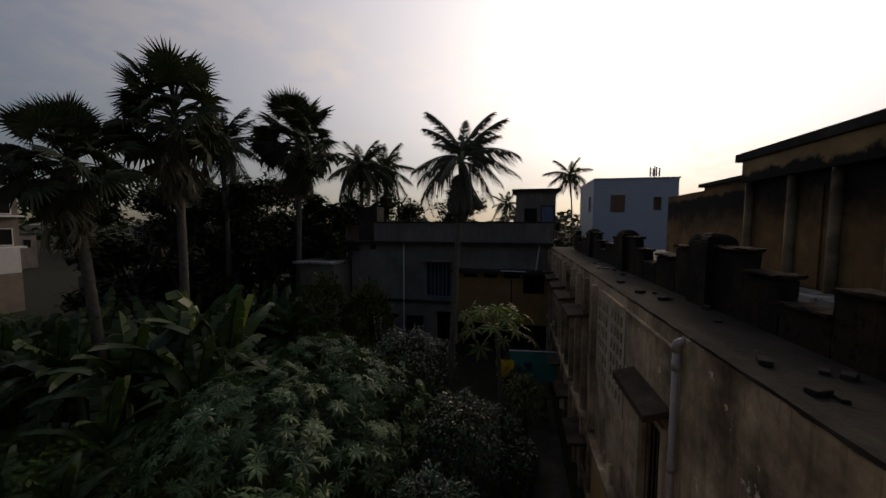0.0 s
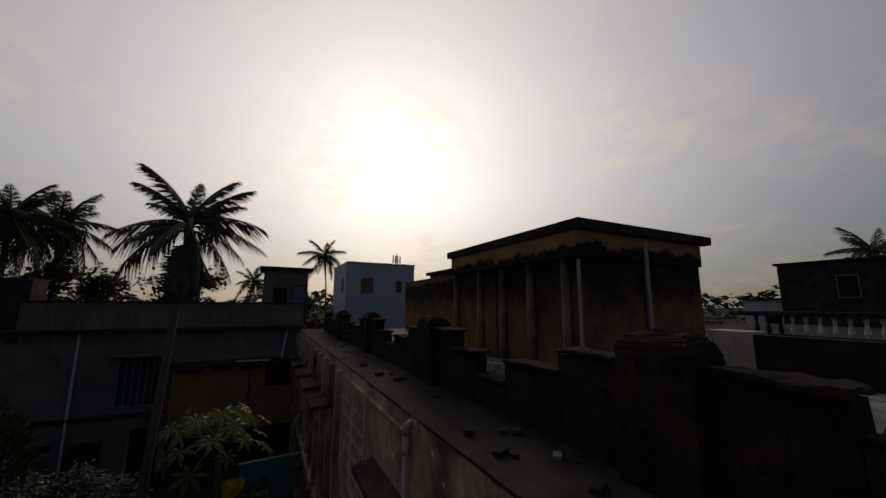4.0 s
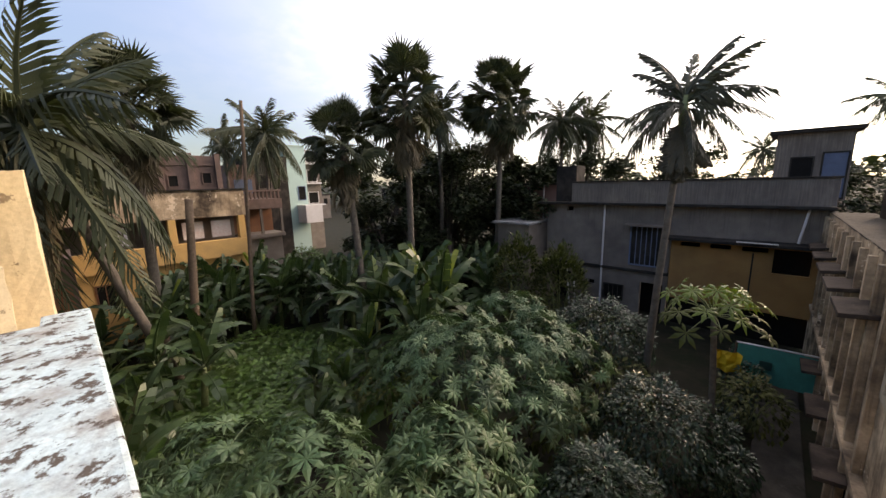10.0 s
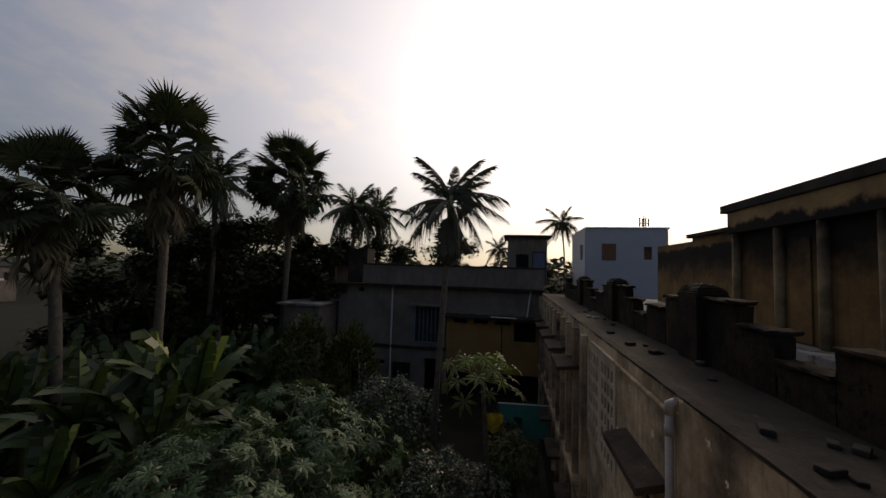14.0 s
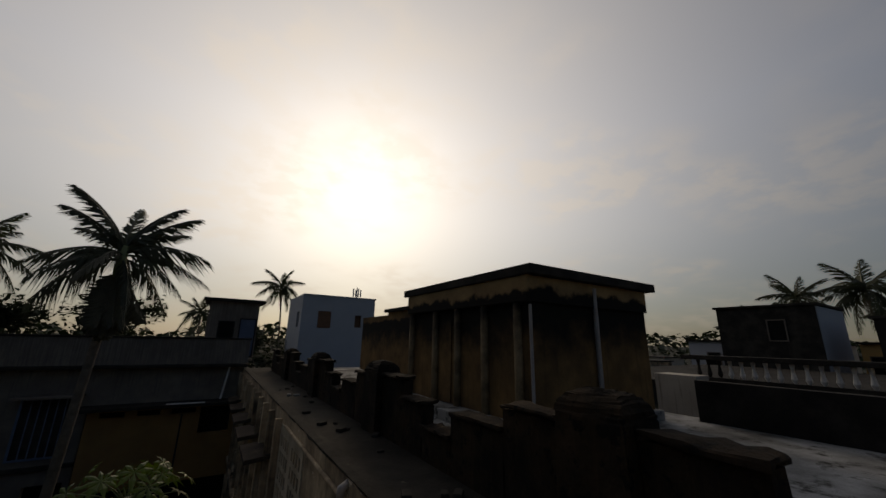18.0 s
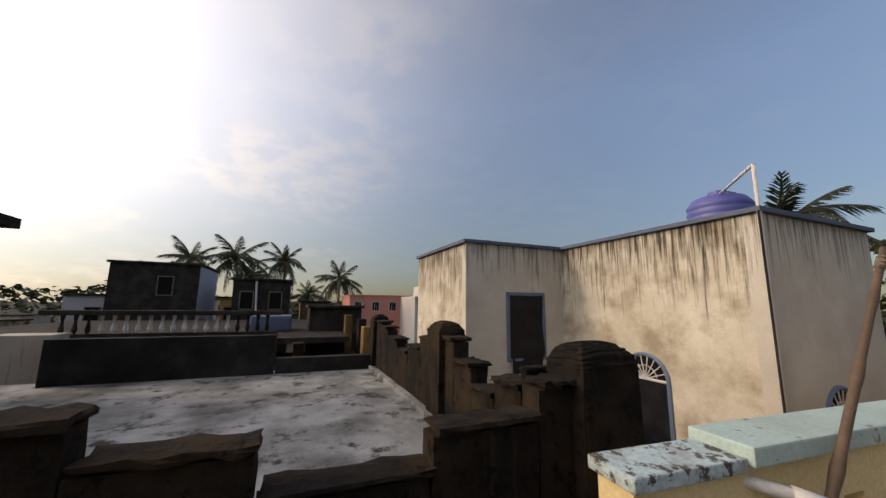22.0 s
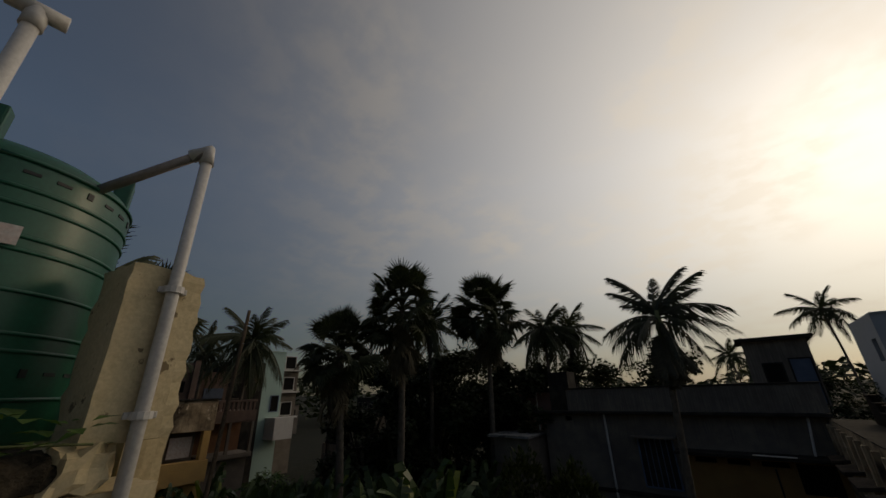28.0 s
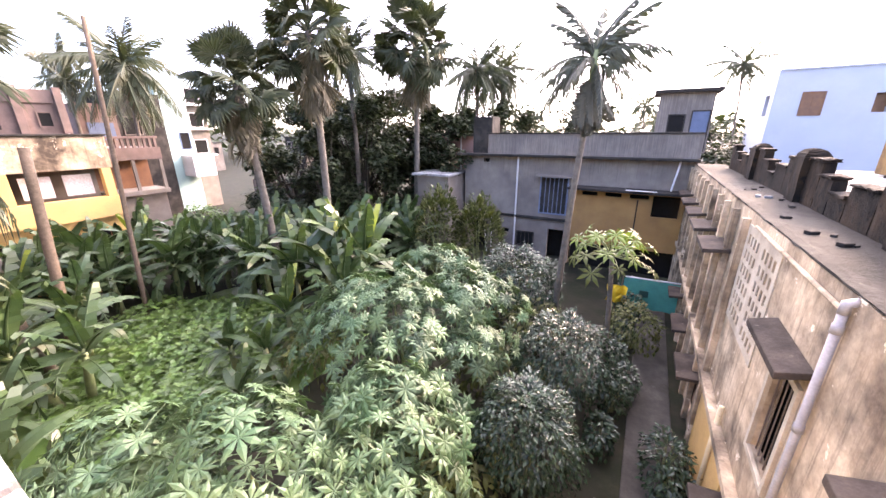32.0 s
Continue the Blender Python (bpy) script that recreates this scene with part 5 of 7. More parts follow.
# ---- dark bushes ----
dome_bush("glossy_bush", "round glossy dark-leaved bush with pale flecks beside the path", (-1.65, 5.9, G), -3.35, 1.15, 1.1, 1, "leaf_dark", 4600, 0.13, group="glossy bushes")
dome_bush("glossy_bush", "wide dark bush with small glossy leaves beside the path", (-1.5, 9.0, G), -3.3, 1.4, 1.5, 2, "leaf_dark", 5200, 0.13, group="glossy bushes")
dome_bush("glossy_bush", "rounded dark bush in front of the grey house", (-4.2, 12.8, G), -2.75, 1.8, 1.6, 3, "leaf_dark", 5200, 0.14, group="glossy bushes")
dome_bush("path_shrub", "low leafy plant at the foot of the old wall", (1.15, 7.6, G), -4.9, 0.5, 0.9, 4, "leaf_dark", 500, 0.16, group="low plants")
dome_bush("path_shrub", "low leafy plant at the foot of the old wall", (0.2, 13.2, G), -4.4, 0.9, 1.3, 5, "leaf_tree", 700, 0.18, group="low plants")
dome_bush("upright_shrub", "tall upright leafy shrub with yellowish tips", (-9.4, 15.6, G), -1.25, 1.3, 1.2, 6, "leaf_tree", 1900, 0.24, droop=-0.6, group="upright shrubs")
dome_bush("upright_shrub", "tall upright leafy shrub with yellowish tips", (-7.3, 16.2, G), -1.7, 1.3, 1.2, 7, "leaf_tree", 1900, 0.24, droop=-0.6, group="upright shrubs")
dome_bush("bright_shrub", "bright green shrub at the edge of the banana grove", (-25.5, 12.0, G), -2.9, 2.0, 1.4, 8, "leaf_creeper", 900, 0.3)
q = random.Random(78)
for i in range(12):
    dome_bush("path_shrub", "low leafy plant beside the garden path", (q.choice((q.uniform(-0.5, 0.2), q.uniform(1.3, 1.55))), 4.5 + 1.2 * i + q.uniform(-0.4, 0.4), G), G + q.uniform(0.5, 1.3), q.uniform(0.3, 0.6), q.uniform(0.4, 0.7), 140 + i, "leaf_dark", 420, 0.15, group="low plants")
q = random.Random(77)
for i in range(9):
    dome_bush("undergrowth_shrub", "dim leafy undergrowth between larger plants", (q.uniform(-9.5, -1.5), q.uniform(3.5, 19), G), G + q.uniform(1.2, 2.0), q.uniform(0.9, 1.5), q.uniform(0.9, 1.5), 80 + i, "leaf_tree", 420, 0.26, group="undergrowth")
for i in range(10):
    dome_bush("yard_shrub", "dim leafy undergrowth below the trees", (q.uniform(-30, -11), q.uniform(17, 27), G), G + q.uniform(1.8, 3.4), q.uniform(1.2, 2.2), q.uniform(1.2, 2.0), 120 + i, "leaf_far", 420, 0.34, group="undergrowth")

# ---- banana plants ----
def banana(base, h, n, seed, young=False, spread=1.0, label="banana plant with long arching green leaves"):
    q = random.Random(seed)
    o = thing("banana_plant", label, "banana plant", base, group="banana grove")
    top = Vector((q.uniform(-0.2, 0.2), q.uniform(-0.2, 0.2), h * 0.5))
    part("stem", MB().tube([(0, 0, 0), top * 0.5, top], [0.13, 0.11, 0.07], 7), "stem", o, smooth=True)
    for i in range(n):
        e = radians(82 - 62 * spread * i / n + q.uniform(-8, 8))
        k = min(3, int(3.4 * i / n + q.uniform(0, 0.8)))
        part("leaf", BAN[k], "leaf_banana", o, m=place(top + Vector((0, 0, -0.05 * i)), i * 2.4 + q.uniform(-0.5, 0.5), e, q.uniform(-0.3, 0.3), h * 0.5 * q.uniform(0.85, 1.15)))
    if young:
        part("young_leaf", BANY[0], "leaf_bananay", o, "bright yellow-green unfurling leaf", m=place(top, q.uniform(0, 6), radians(78), 0, h * 0.42))


q = random.Random(5)
BANANAS = [(-10.6, 8.9, 5.5), (-11.4, 8.0, 5.0), (-9.7, 9.8, 5.6), (-11.0, 10.2, 5.6), (-9.0, 8.3, 4.6), (-10.2, 6.7, 3.8), (-9.6, 5.3, 2.8), (-10.9, 5.0, 2.6), (-12.6, 0.4, 2.9), (-13.8, 1.6, 2.4), (-10.4, 0.2, 3.0), (-8.8, 4.0, 2.4), (-14.6, 1.1, 4.2), (-13.7, 2.2, 3.6), (-14.2, 0.1, 3.9), (-15.8, 2.9, 4.0), (-16.6, 1.4, 4.2), (-9.3, -0.3, 3.4), (-8.6, 0.6, 2.7)]
for i, (x, y, h) in enumerate(BANANAS):
    banana((x, y, G), h, 9, 300 + i, i in (2, 3, 5), 1.0 if i > 4 else 0.6, "banana plant with upright broad leaves in the garden" if i < 5 else "low banana plant with arching leaves in the garden")
for i in range(44):
    u = i / 43
    x, y = -23.5 + 11.5 * u + q.uniform(-1.8, 1.8), 3.5 + 11.5 * u + q.uniform(-1.7, 2.6)
    banana((x, y, G), q.uniform(3.7, 4.7), 11, 340 + i, i in (6, 15, 25), 1.15, "banana plant in a dense dark green grove")
for i in range(12):
    banana((-19.5 + q.uniform(-2, 1.2), 1.8 + q.uniform(-3.5, 2.0), G), q.uniform(3.2, 4.2), 10, 390 + i, i == 4, 1.15, "banana plant in a dense dark green grove")

# ---- creeper over the open ground ----
spots = []
for _ in range(5200):
    u, v = q.random(), q.random()
    x = -18.5 + 9.5 * u
    y = -0.5 + 4.2 * u * 0.6 + (8.2 - 3.0 * abs(u - 0.4)) * v
    z = G + 0.35 + 0.22 * math.sin(1.3 * x) * math.cos(1.1 * y) + q.uniform(0, 0.18)
    spots.append((0, (x, y, z), q.uniform(0, 6.3), q.uniform(-0.5, 0.3), q.uniform(-0.5, 0.5), q.uniform(0.17, 0.32)))
solo("creeper", scatter([simple_leaf(1, 0.8)], spots), "leaf_creeper", "bright green creeper leaves carpeting the open ground", "ground cover", "stuff")
mb = MB()
nx, ny = 24, 18
for i in range(nx + 1):
    for j in range(ny + 1):
        x, y = -19 + 10.5 * i / nx, -1 + 11 * j / ny
        e = min(i, nx - i, j, ny - j) / 4
        mb.v.append((x, y, G - 0.05 + min(1, e) * (0.33 + 0.22 * math.sin(1.3 * x) * math.cos(1.1 * y))))
for i in range(nx):
    for j in range(ny):
        a = i * (ny + 1) + j
        mb.f.append((a, a + ny + 1, a + ny + 2, a + 1))
solo("creeper_mat", mb, "leaf_creeper", "tangled green stems under the creeper leaves", "ground cover", "stuff")

# ---- papaya ----
pap = thing("papaya_tree", "slim papaya tree with yellow-green lobed leaves on long stalks", "papaya tree", (-0.5, 10.7, G))
PT = Vector((-0.2, -0.3, 4.35))
part("trunk", MB().tube(trunk_curve((0, 0, 0), PT, 0.05), [0.09 - 0.03 * i / 6 for i in range(7)], 8), "bark", pap, smooth=True)
PAP = [MB().add(palmate(7, 1.0, 280, 90 + k, 0.15)[0].tolist(), palmate(7, 1.0, 280, 90 + k, 0.15)[1]) for k in range(2)]
PAPM = [PAP[0].mesh("leaf", "leaf_lime"), PAP[1].mesh("leaf", "leaf_tree")]
q = random.Random(12)
for i in range(30):
    a, e = i * 2.4, radians(58 - 74 * i / 30)
    ln = q.uniform(0.75, 1.2) * (0.75 + 0.25 * math.cos(e))
    tip = PT + Vector((math.cos(a) * math.cos(e), math.sin(a) * math.cos(e), math.sin(e))) * ln
    part("stalk", MB().tube([PT, PT.lerp(tip, 0.5) + Vector((0, 0, 0.06)), tip], [0.014, 0.012, 0.008], 4), "stem", pap)
    part("leaf", PAPM[0 if i < 19 else 1], "leaf_lime", pap, m=place(tip, a, -0.75 + q.uniform(-0.3, 0.25), q.uniform(-0.5, 0.5), q.uniform(0.3, 0.42)))

# ---- water tank, pipes, stick on the terrace ----
tank = thing("water_tank", "ribbed dark green plastic water tank on the tank stand", "water tank", (-3.76, -1.47, 1.49))
tank.matrix_world = tank.matrix_world @ Matrix.Diagonal((1.11, 1.11, 1.11, 1))
part("body", MB().lathe([(0.0, 0.0), (0.6, 0.0), (0.625, 0.01), (0.635, 0.04), (0.635, 0.5), (0.635, 0.95), (0.635, 1.36), (0.63, 1.41), (0.6, 1.46), (0.5, 1.53), (0.24, 1.6), (0.0, 1.62)], 0, 0, 56), "tank", tank, smooth=True)
for z in (0.22, 0.44, 0.52, 0.72, 0.92, 0.99, 1.15, 1.24, 1.4):
    part("rib", MB().tube([(0.634 * math.cos(2 * math.pi * i / 56), 0.634 * math.sin(2 * math.pi * i / 56), z) for i in range(57)], 0.012, 6), "tank", tank, smooth=True)
part("lid", MB().lathe([(0.0, 1.6), (0.2, 1.6), (0.2, 1.63), (0.0, 1.65)], 0, 0, 24), "tank", tank, "screw lid")
for a in (-0.2, 1.4, 2.95, 4.55):
    part("lifting_lug", MB().box(0.5, 0.6, -0.085, 0.085, 1.4, 1.68, 0.014), "tank", tank, m=pose(0, 0, 0, 0, 0, math.degrees(a)))
for z in (0.34, 1.33):
    for i in range(30):
        a = i * 2 * math.pi / 30
        mb = MB().box(0.634, 0.6385, -0.034, 0.034, z - 0.009, z + 0.009) if i % 3 else MB().box(0.634, 0.639, -0.016, 0.016, z - 0.02, z + 0.02)
        part("printed_mark", mb, "print", tank, m=pose(0, 0, 0, 0, 0, math.degrees(a)))
part("label_plate", MB().box(0.636, 0.646, -0.16, 0.16, 0.93, 1.03), "stickerm", tank, "whitish paper label", m=pose(0, 0, 0, 0, 0, 2))
part("outlet", MB().tube([(0.62, -0.1, 0.2), (0.70, -0.1, 0.2)], 0.028, 10), "pvc", tank)
vent = thing("vent_pipe", "upright white plastic pipe with a tee on top", "pipe", (-2.49, -1.535, 0))
part("upright", MB().tube([(0, 0, 0), (-0.01, 0.01, 1.6)], 0.045, 12), "pvc", vent, smooth=True)
part("upright", MB().tube([(-0.01, 0.01, 1.6), (-0.02, 0.02, 3.58)], 0.035, 12), "pvc", vent, smooth=True)
part("coupling", MB().tube([(-0.01, 0.01, 1.5), (-0.01, 0.01, 1.7)], 0.056, 12), "pvc", vent, smooth=True)
part("coupling", MB().tube([(0, 0.005, 0.84), (0, 0.005, 1.08)], 0.056, 12), "pvc", vent, smooth=True)
part("tee", MB().tube([(-0.02, -0.09, 3.62), (-0.02, 0.13, 3.62)], 0.044, 12), "pvc", vent, smooth=True)
part("tee", MB().tube([(-0.02, 0.02, 3.5), (-0.02, 0.02, 3.62)], 0.046, 12), "pvc", vent, smooth=True)
part("branch", MB().tube([(0, 0, 0.955), (0.0, -0.76, 0.965)], 0.035, 12), "pvc", vent, smooth=True)
part("coupling", MB().tube([(0.0, -0.07, 0.956), (0.0, -0.13, 0.957)], 0.043, 12), "pvc", vent, smooth=True)
part("coupling", MB().tube([(0.0, -0.70, 0.964), (0.0, -0.80, 0.966)], 0.048, 12), "pvc", vent, smooth=True)
part("valve_knob", MB().tube([(0.0, 0.03, 1.66), (0.0, 0.11, 1.66)], [0.05, 0.035], 10), "pvc", vent, smooth=True)
feed = thing("feed_pipe", "white plastic pipe clamped to the pillar beside the tank", "pipe", (-2.735, -0.585, 0))
part("upright", MB().tube([(0, 0, 0.06), (0, 0, 2.3), (-0.005, 0.0, 3.36)], 0.036, 12), "pvc", feed, smooth=True)
part("elbow", MB().tube([(-0.005, 0.0, 3.26), (-0.005, 0.0, 3.375), (-0.09, -0.075, 3.33)], 0.047, 12), "pvc", feed, smooth=True)
part("arm", MB().tube([(-0.005, 0.0, 3.37), (-0.62, -0.55, 2.98)], 0.034, 12), "greypipe", feed, smooth=True)
for z in (0.9, 1.638, 2.336):
    part("clamp", MB().tube([(0, 0, z - 0.02), (0, 0, z + 0.02)], 0.055, 12), "pvc", feed)
    part("clamp", MB().box(-0.05, -0.01, -0.075, 0.075, z - 0.018, z + 0.018, 0.006), "pvc", feed)
weeds = thing("weeds", "small weeds growing on the crumbling slab under the tank", "weeds", (-2.72, -1.25, 1.5))
q = random.Random(3)
for i in range(34):
    a = q.uniform(0, 6.3)
    b = (q.uniform(-0.1, 0.15), q.choice((q.uniform(-0.35, -0.1), q.uniform(0.15, 0.5))), q.uniform(0.0, 0.16))
    mb = MB().add((simple_leaf(1, 0.75)[0] * 0.11).tolist(), simple_leaf(1, 0.75)[1])
    part("leaf", mb, "leaf_creeper", weeds, m=place(b, a, q.uniform(-0.3, 0.6), 0, q.uniform(0.7, 1.3)))
part("stem", MB().tube([(0, -0.3, 0), (0.03, 0.1, 0.05), (0.0, 0.5, 0.02)], 0.006, 4), "stem", weeds)

stick = thing("bamboo_stick", "long brown bamboo stick leaning on the parapet, bound with string", "stick", (1.5, -1.72, 0))
SP = [Vector((0, -0.14, 0)), Vector((0.045, -1.16, 1.03)), Vector((0.105, -2.27, 2.13))]
pts, rad = [], []
for i in range(25):
    t = i / 24
    p = SP[0].lerp(SP[1], t * 2) if t < 0.5 else SP[1].lerp(SP[2], t * 2 - 1)
    pts.append(p)
    rad.append(0.027 + (0.007 if i % 5 == 0 else 0.0) - 0.004 * t)
part("cane", MB().tube(pts, rad, 10), "bamboo", stick, smooth=True)
ax = (SP[2] - SP[1]).normalized()
u0, v0 = ax.orthogonal().normalized(), ax.cross(ax.orthogonal()).normalized()
wind = []
for k in range(41):
    a = k * 2 * math.pi / 8
    c = SP[1].lerp(SP[2], 0.86 + 0.0016 * k + 0.012 * math.sin(a * 0.5))
    wind.append(c + (u0 * math.cos(a) + v0 * math.sin(a)) * 0.029)
part("string", MB().tube(wind, 0.004, 4), "string", stick, "thin pale string wound round the tip")
part("string", MB().tube([wind[0], wind[0] + Vector((0.02, -0.03, 0.02)), wind[0] + Vector((0.035, -0.05, -0.01))], 0.0035, 4), "string", stick)
corner_pipe = thing("corner_pipe", "white plastic pipe bending down the parapet beside the stick", "pipe", (1.5, -2.4, 0.0))
part("tube", MB().tube([(0.24, 0.2, 0.82), (0.0, 0.0, 0.78)], 0.032, 10), "pvc", corner_pipe, smooth=True)
part("elbow", MB().tube([(0.07, 0.06, 0.79), (-0.01, -0.01, 0.775), (-0.02, -0.01, 0.68)], 0.044, 10), "pvc", corner_pipe, smooth=True)
part("downpipe", MB().tube([(-0.02, -0.01, 0.76), (-0.03, 0.0, 0.0)], 0.032, 10), "pvc", corner_pipe, smooth=True)
line = thing("washing_line", "thin wire strung from the stick to the stair room", "wire", (0, 0, 0))
w0, w1 = Vector((1.57, -3.72, 1.98)), Vector((0.86, -9.96, 1.84))
part("strand", MB().tube([w0.lerp(w1, i / 10) - Vector((0, 0, 0.25 * math.sin(math.pi * i / 10))) for i in range(11)], 0.006, 4), "iron", line)
part("strand", MB().tube([w1, Vector((-0.2, -10.08, 1.6)), Vector((-1.2, -10.06, 1.62))], 0.005, 4), "iron", line)
hook = thing("wall_hook", "small black iron hook on the yellow stair room wall", "hook", (-0.35, -10.08, 1.48))
part("hook_body", MB().tube([(0.05, 0, -0.06), (0.0, 0.02, 0.07), (-0.05, 0.0, -0.06)], 0.016, 6), "shade", hook)
rod = thing("iron_rod", "thin rusty upright rod tied to the parapet", "rod", (-5.12, -9.4, 0))
part("bar", MB().tube([(0, 0, 0), (0, 0.15, 3.05)], 0.022, 6), "iron", rod)
pots = thing("bundled_sticks", "short bundle of cut sticks standing by the parapet", "sticks", (1.25, -9.0, 0))
for i in range(6):
    part("stick_piece", MB().tube([(0.05 * (i % 3), 0.05 * (i // 3), 0), (0.06 * (i % 3) - 0.03, 0.08 * (i // 3) - 0.03, 0.36 + 0.03 * i)], 0.022, 6), "wood", pots)
cloth = thing("loose_brick", "grey broken brick lying on the terrace", "brick", (-0.1, -8.7, 0))
part("brick_body", MB().box(-0.15, 0.15, -0.06, 0.06, 0.0, 0.05, 0.012), "skirt", cloth)

# ---- old wing: facade details ----
def sunshade(y0, y1, z, out=0.62, parent=wing, tilt=0.1):
    mb = MB().box(XF - out, XF, y0, y1, z - 0.05, z + 0.05, 0.015)
    mb.v = [(x, y, zz - tilt * (XF - x)) for x, y, zz in mb.v]
    part("sunshade", mb, "shadeslab", parent, "soot-brown concrete sunshade slab")


def framed_window(y0, y1, z0, z1, parent=wing):
    for b in ((y0 - 0.09, y0, z0 - 0.09, z1 + 0.09), (y1, y1 + 0.09, z0 - 0.09, z1 + 0.09), (y0, y1, z0 - 0.09, z0), (y0, y1, z1, z1 + 0.09)):
        part("window_surround", MB().box(XF - 0.05, XF + 0.02, b[0], b[1], b[2], b[3], 0.01), "panel", parent)
    for k in range(6):
        y = y0 + (y1 - y0) * (k + 0.5) / 6
        part("window_bar", MB().tube([(XF + 0.06, y, z0), (XF + 0.06, y, z1)], 0.011, 5), "iron", parent)
    part("shutter", MB().box(XF + 0.13, XF + 0.5, y0 + 0.02, y0 + 0.06, z0, z1, 0.006), "brownwood", parent, "wooden shutter folded inwards")


for y0, y1, z0, z1 in wins:
    framed_window(y0, y1, z0, z1)
    sunshade(y0 - 0.2, y1 + 0.45, z1 + 0.36, 0.34, wing, 0.3)
for y0, y1, z0, z1 in tall:
    sunshade(y0 - 0.2, y1 + 0.2, z1 + 0.2, 0.55)
    part("shutter", MB().box(XF + 0.15, XF + 0.2, y0, y1, z0, z1, 0.006), "wood", wing)
for y in [9.0 + 1.1 * k for k in range(12)]:
    part("fin", MB().box(XF - 0.14, XF, y, y + 0.16, -3.7, 0.0, 0.015), "facade", wing)
    part("fin", MB().box(XF - 0.12, XF, y, y + 0.16, G, -3.85, 0.015), "facade", wing)
for y0, y1, z0, z1 in low:
    sunshade(y0 - 0.2, y1 + 0.2, z1 + 0.22, 0.5)
    part("shutter", MB().box(XF + 0.15, XF + 0.2, y0, y1, z0, z1, 0.006), "brownwood", wing)
part("lower_door_wall", MB().box(XF - 0.04, XF, 6.3, 9.4, G, -3.86, 0.01), "ochre", wing, "faded orange lower wall")
rp = thing("rain_pipe", "grey plastic downpipe with an elbow on the stained wall", "pipe", (1.73, 4.56, 0))
part("upright", MB().tube([(0, 0, 0.05), (0, 0, G)], 0.043, 12), "greypipe", rp, smooth=True)
part("elbow", MB().tube([(0, 0, -0.05), (0, 0, 0.06), (0.09, 0, 0.1)], 0.05, 12), "greypipe", rp, smooth=True)
for z in (-0.22, -1.5, -2.9, -4.4):
    part("joint", MB().tube([(0, 0, z - 0.05), (0, 0, z + 0.05)], 0.052, 12), "greypipe", rp, smooth=True)
part("side_run", MB().tube([(0.03, 0.05, -0.05), (0.03, 3.8, -0.02)], 0.03, 8), "facade", rp)
rp2 = thing("rain_pipe", "thin cream downpipe by the lower wall", "pipe", (1.72, 7.2, 0))
part("upright", MB().tube([(0, 0, -3.3), (0, 0, G)], 0.05, 8), "peel", rp2, smooth=True)
low_roof = thing("low_shed", "low mossy shed roof beside the path below the terrace", "shed", (0, 0, 0))
part("roof", MB().box(-2.5, 0.05, 0.12, 2.62, -3.62, -3.5, 0.02), "path", low_roof)
part("wall", MB().box(-2.4, -0.05, 0.12, 2.5, G, -3.62), "dark", low_roof)
part("roof_curb", MB().box(-2.5, 0.05, 2.5, 2.64, -3.5, -3.38, 0.02), "facade", low_roof)
rubble = random.Random(21)
for i in range(26):
    y, x, s = rubble.uniform(0.6, 14), rubble.uniform(2.1, 2.75), rubble.uniform(0.03, 0.09)
    o = thing("rubble_piece", "loose grey mortar lump on the roof ledge", "rubble", (x, y, 0.165), group="rubble on the ledge", rz=rubble.uniform(0, 90))
    part("lump", MB().box(-s, s, -s * 0.6, s * 0.6, 0, s * 0.7, s * 0.2), "patch" if i % 5 == 0 else "dark", o)

# ---- white house: windows, roof tank ----
def arch_window(m, wide, spring, bottom, label):
    """Round-headed window: frame, fan of ribs, sheet behind. Local x across, z up, y out."""
    o = thing("arched_window", label, "window", (0, 0, 0))
    o.matrix_world = m
    r = wide / 2
    ring = [(-r, 0, bottom)] + [(-r * math.cos(math.pi * i / 14), 0, spring + r * math.sin(math.pi * i / 14)) for i in range(15)] + [(r, 0, bottom)]
    part("window_frame", MB().tube(ring, 0.05, 6), "ironblue", o)
    part("transom", MB().tube([(-r, 0, spring), (r, 0, spring)], 0.035, 6), "pvc", o)
    for i in range(1, 9):
        a = math.pi * i / 9
        part("rib", MB().tube([(0, 0.02, spring), (-r * 0.97 * math.cos(a), 0.02, spring + r * 0.97 * math.sin(a))], 0.014, 5), "pvc", o)
    for i in range(8):
        a, b = math.pi * (i + 0.5) / 9, math.pi * (i + 1.5) / 9
        c = r * 0.55
        part("rib", MB().tube([(-c * math.cos(a), 0.02, spring + c * math.sin(a)), (-c * math.cos(b), 0.02, spring + c * math.sin(b))], 0.011, 5), "pvc", o)
    mb = MB()
    for i in range(9):
        for j in range(9):
            x, z = -r + 2 * r * i / 8, bottom + (spring - bottom) * j / 8
            mb.v.append((x, -0.02 + 0.03 * math.sin(9 * x + 5 * z) + 0.02 * math.sin(17 * z), z))
    for i in range(8):
        for j in range(8):
            mb.f.append((i * 9 + j, (i + 1) * 9 + j, (i + 1) * 9 + j + 1, i * 9 + j + 1))
    part("plastic_sheet", mb, "tarp", o, "creased black plastic sheet", smooth=True)
    # near-black half disc paints the dark behind the fan of ribs
    hm = MB().add([(0, 0.004, spring)] + [(-r * math.cos(math.pi * i / 14), 0.004, spring + r * math.sin(math.pi * i / 14)) for i in range(15)], [(0, i + 1, i + 2) for i in range(14)])
    part("dark_pane", hm, "shade", o)
    return o


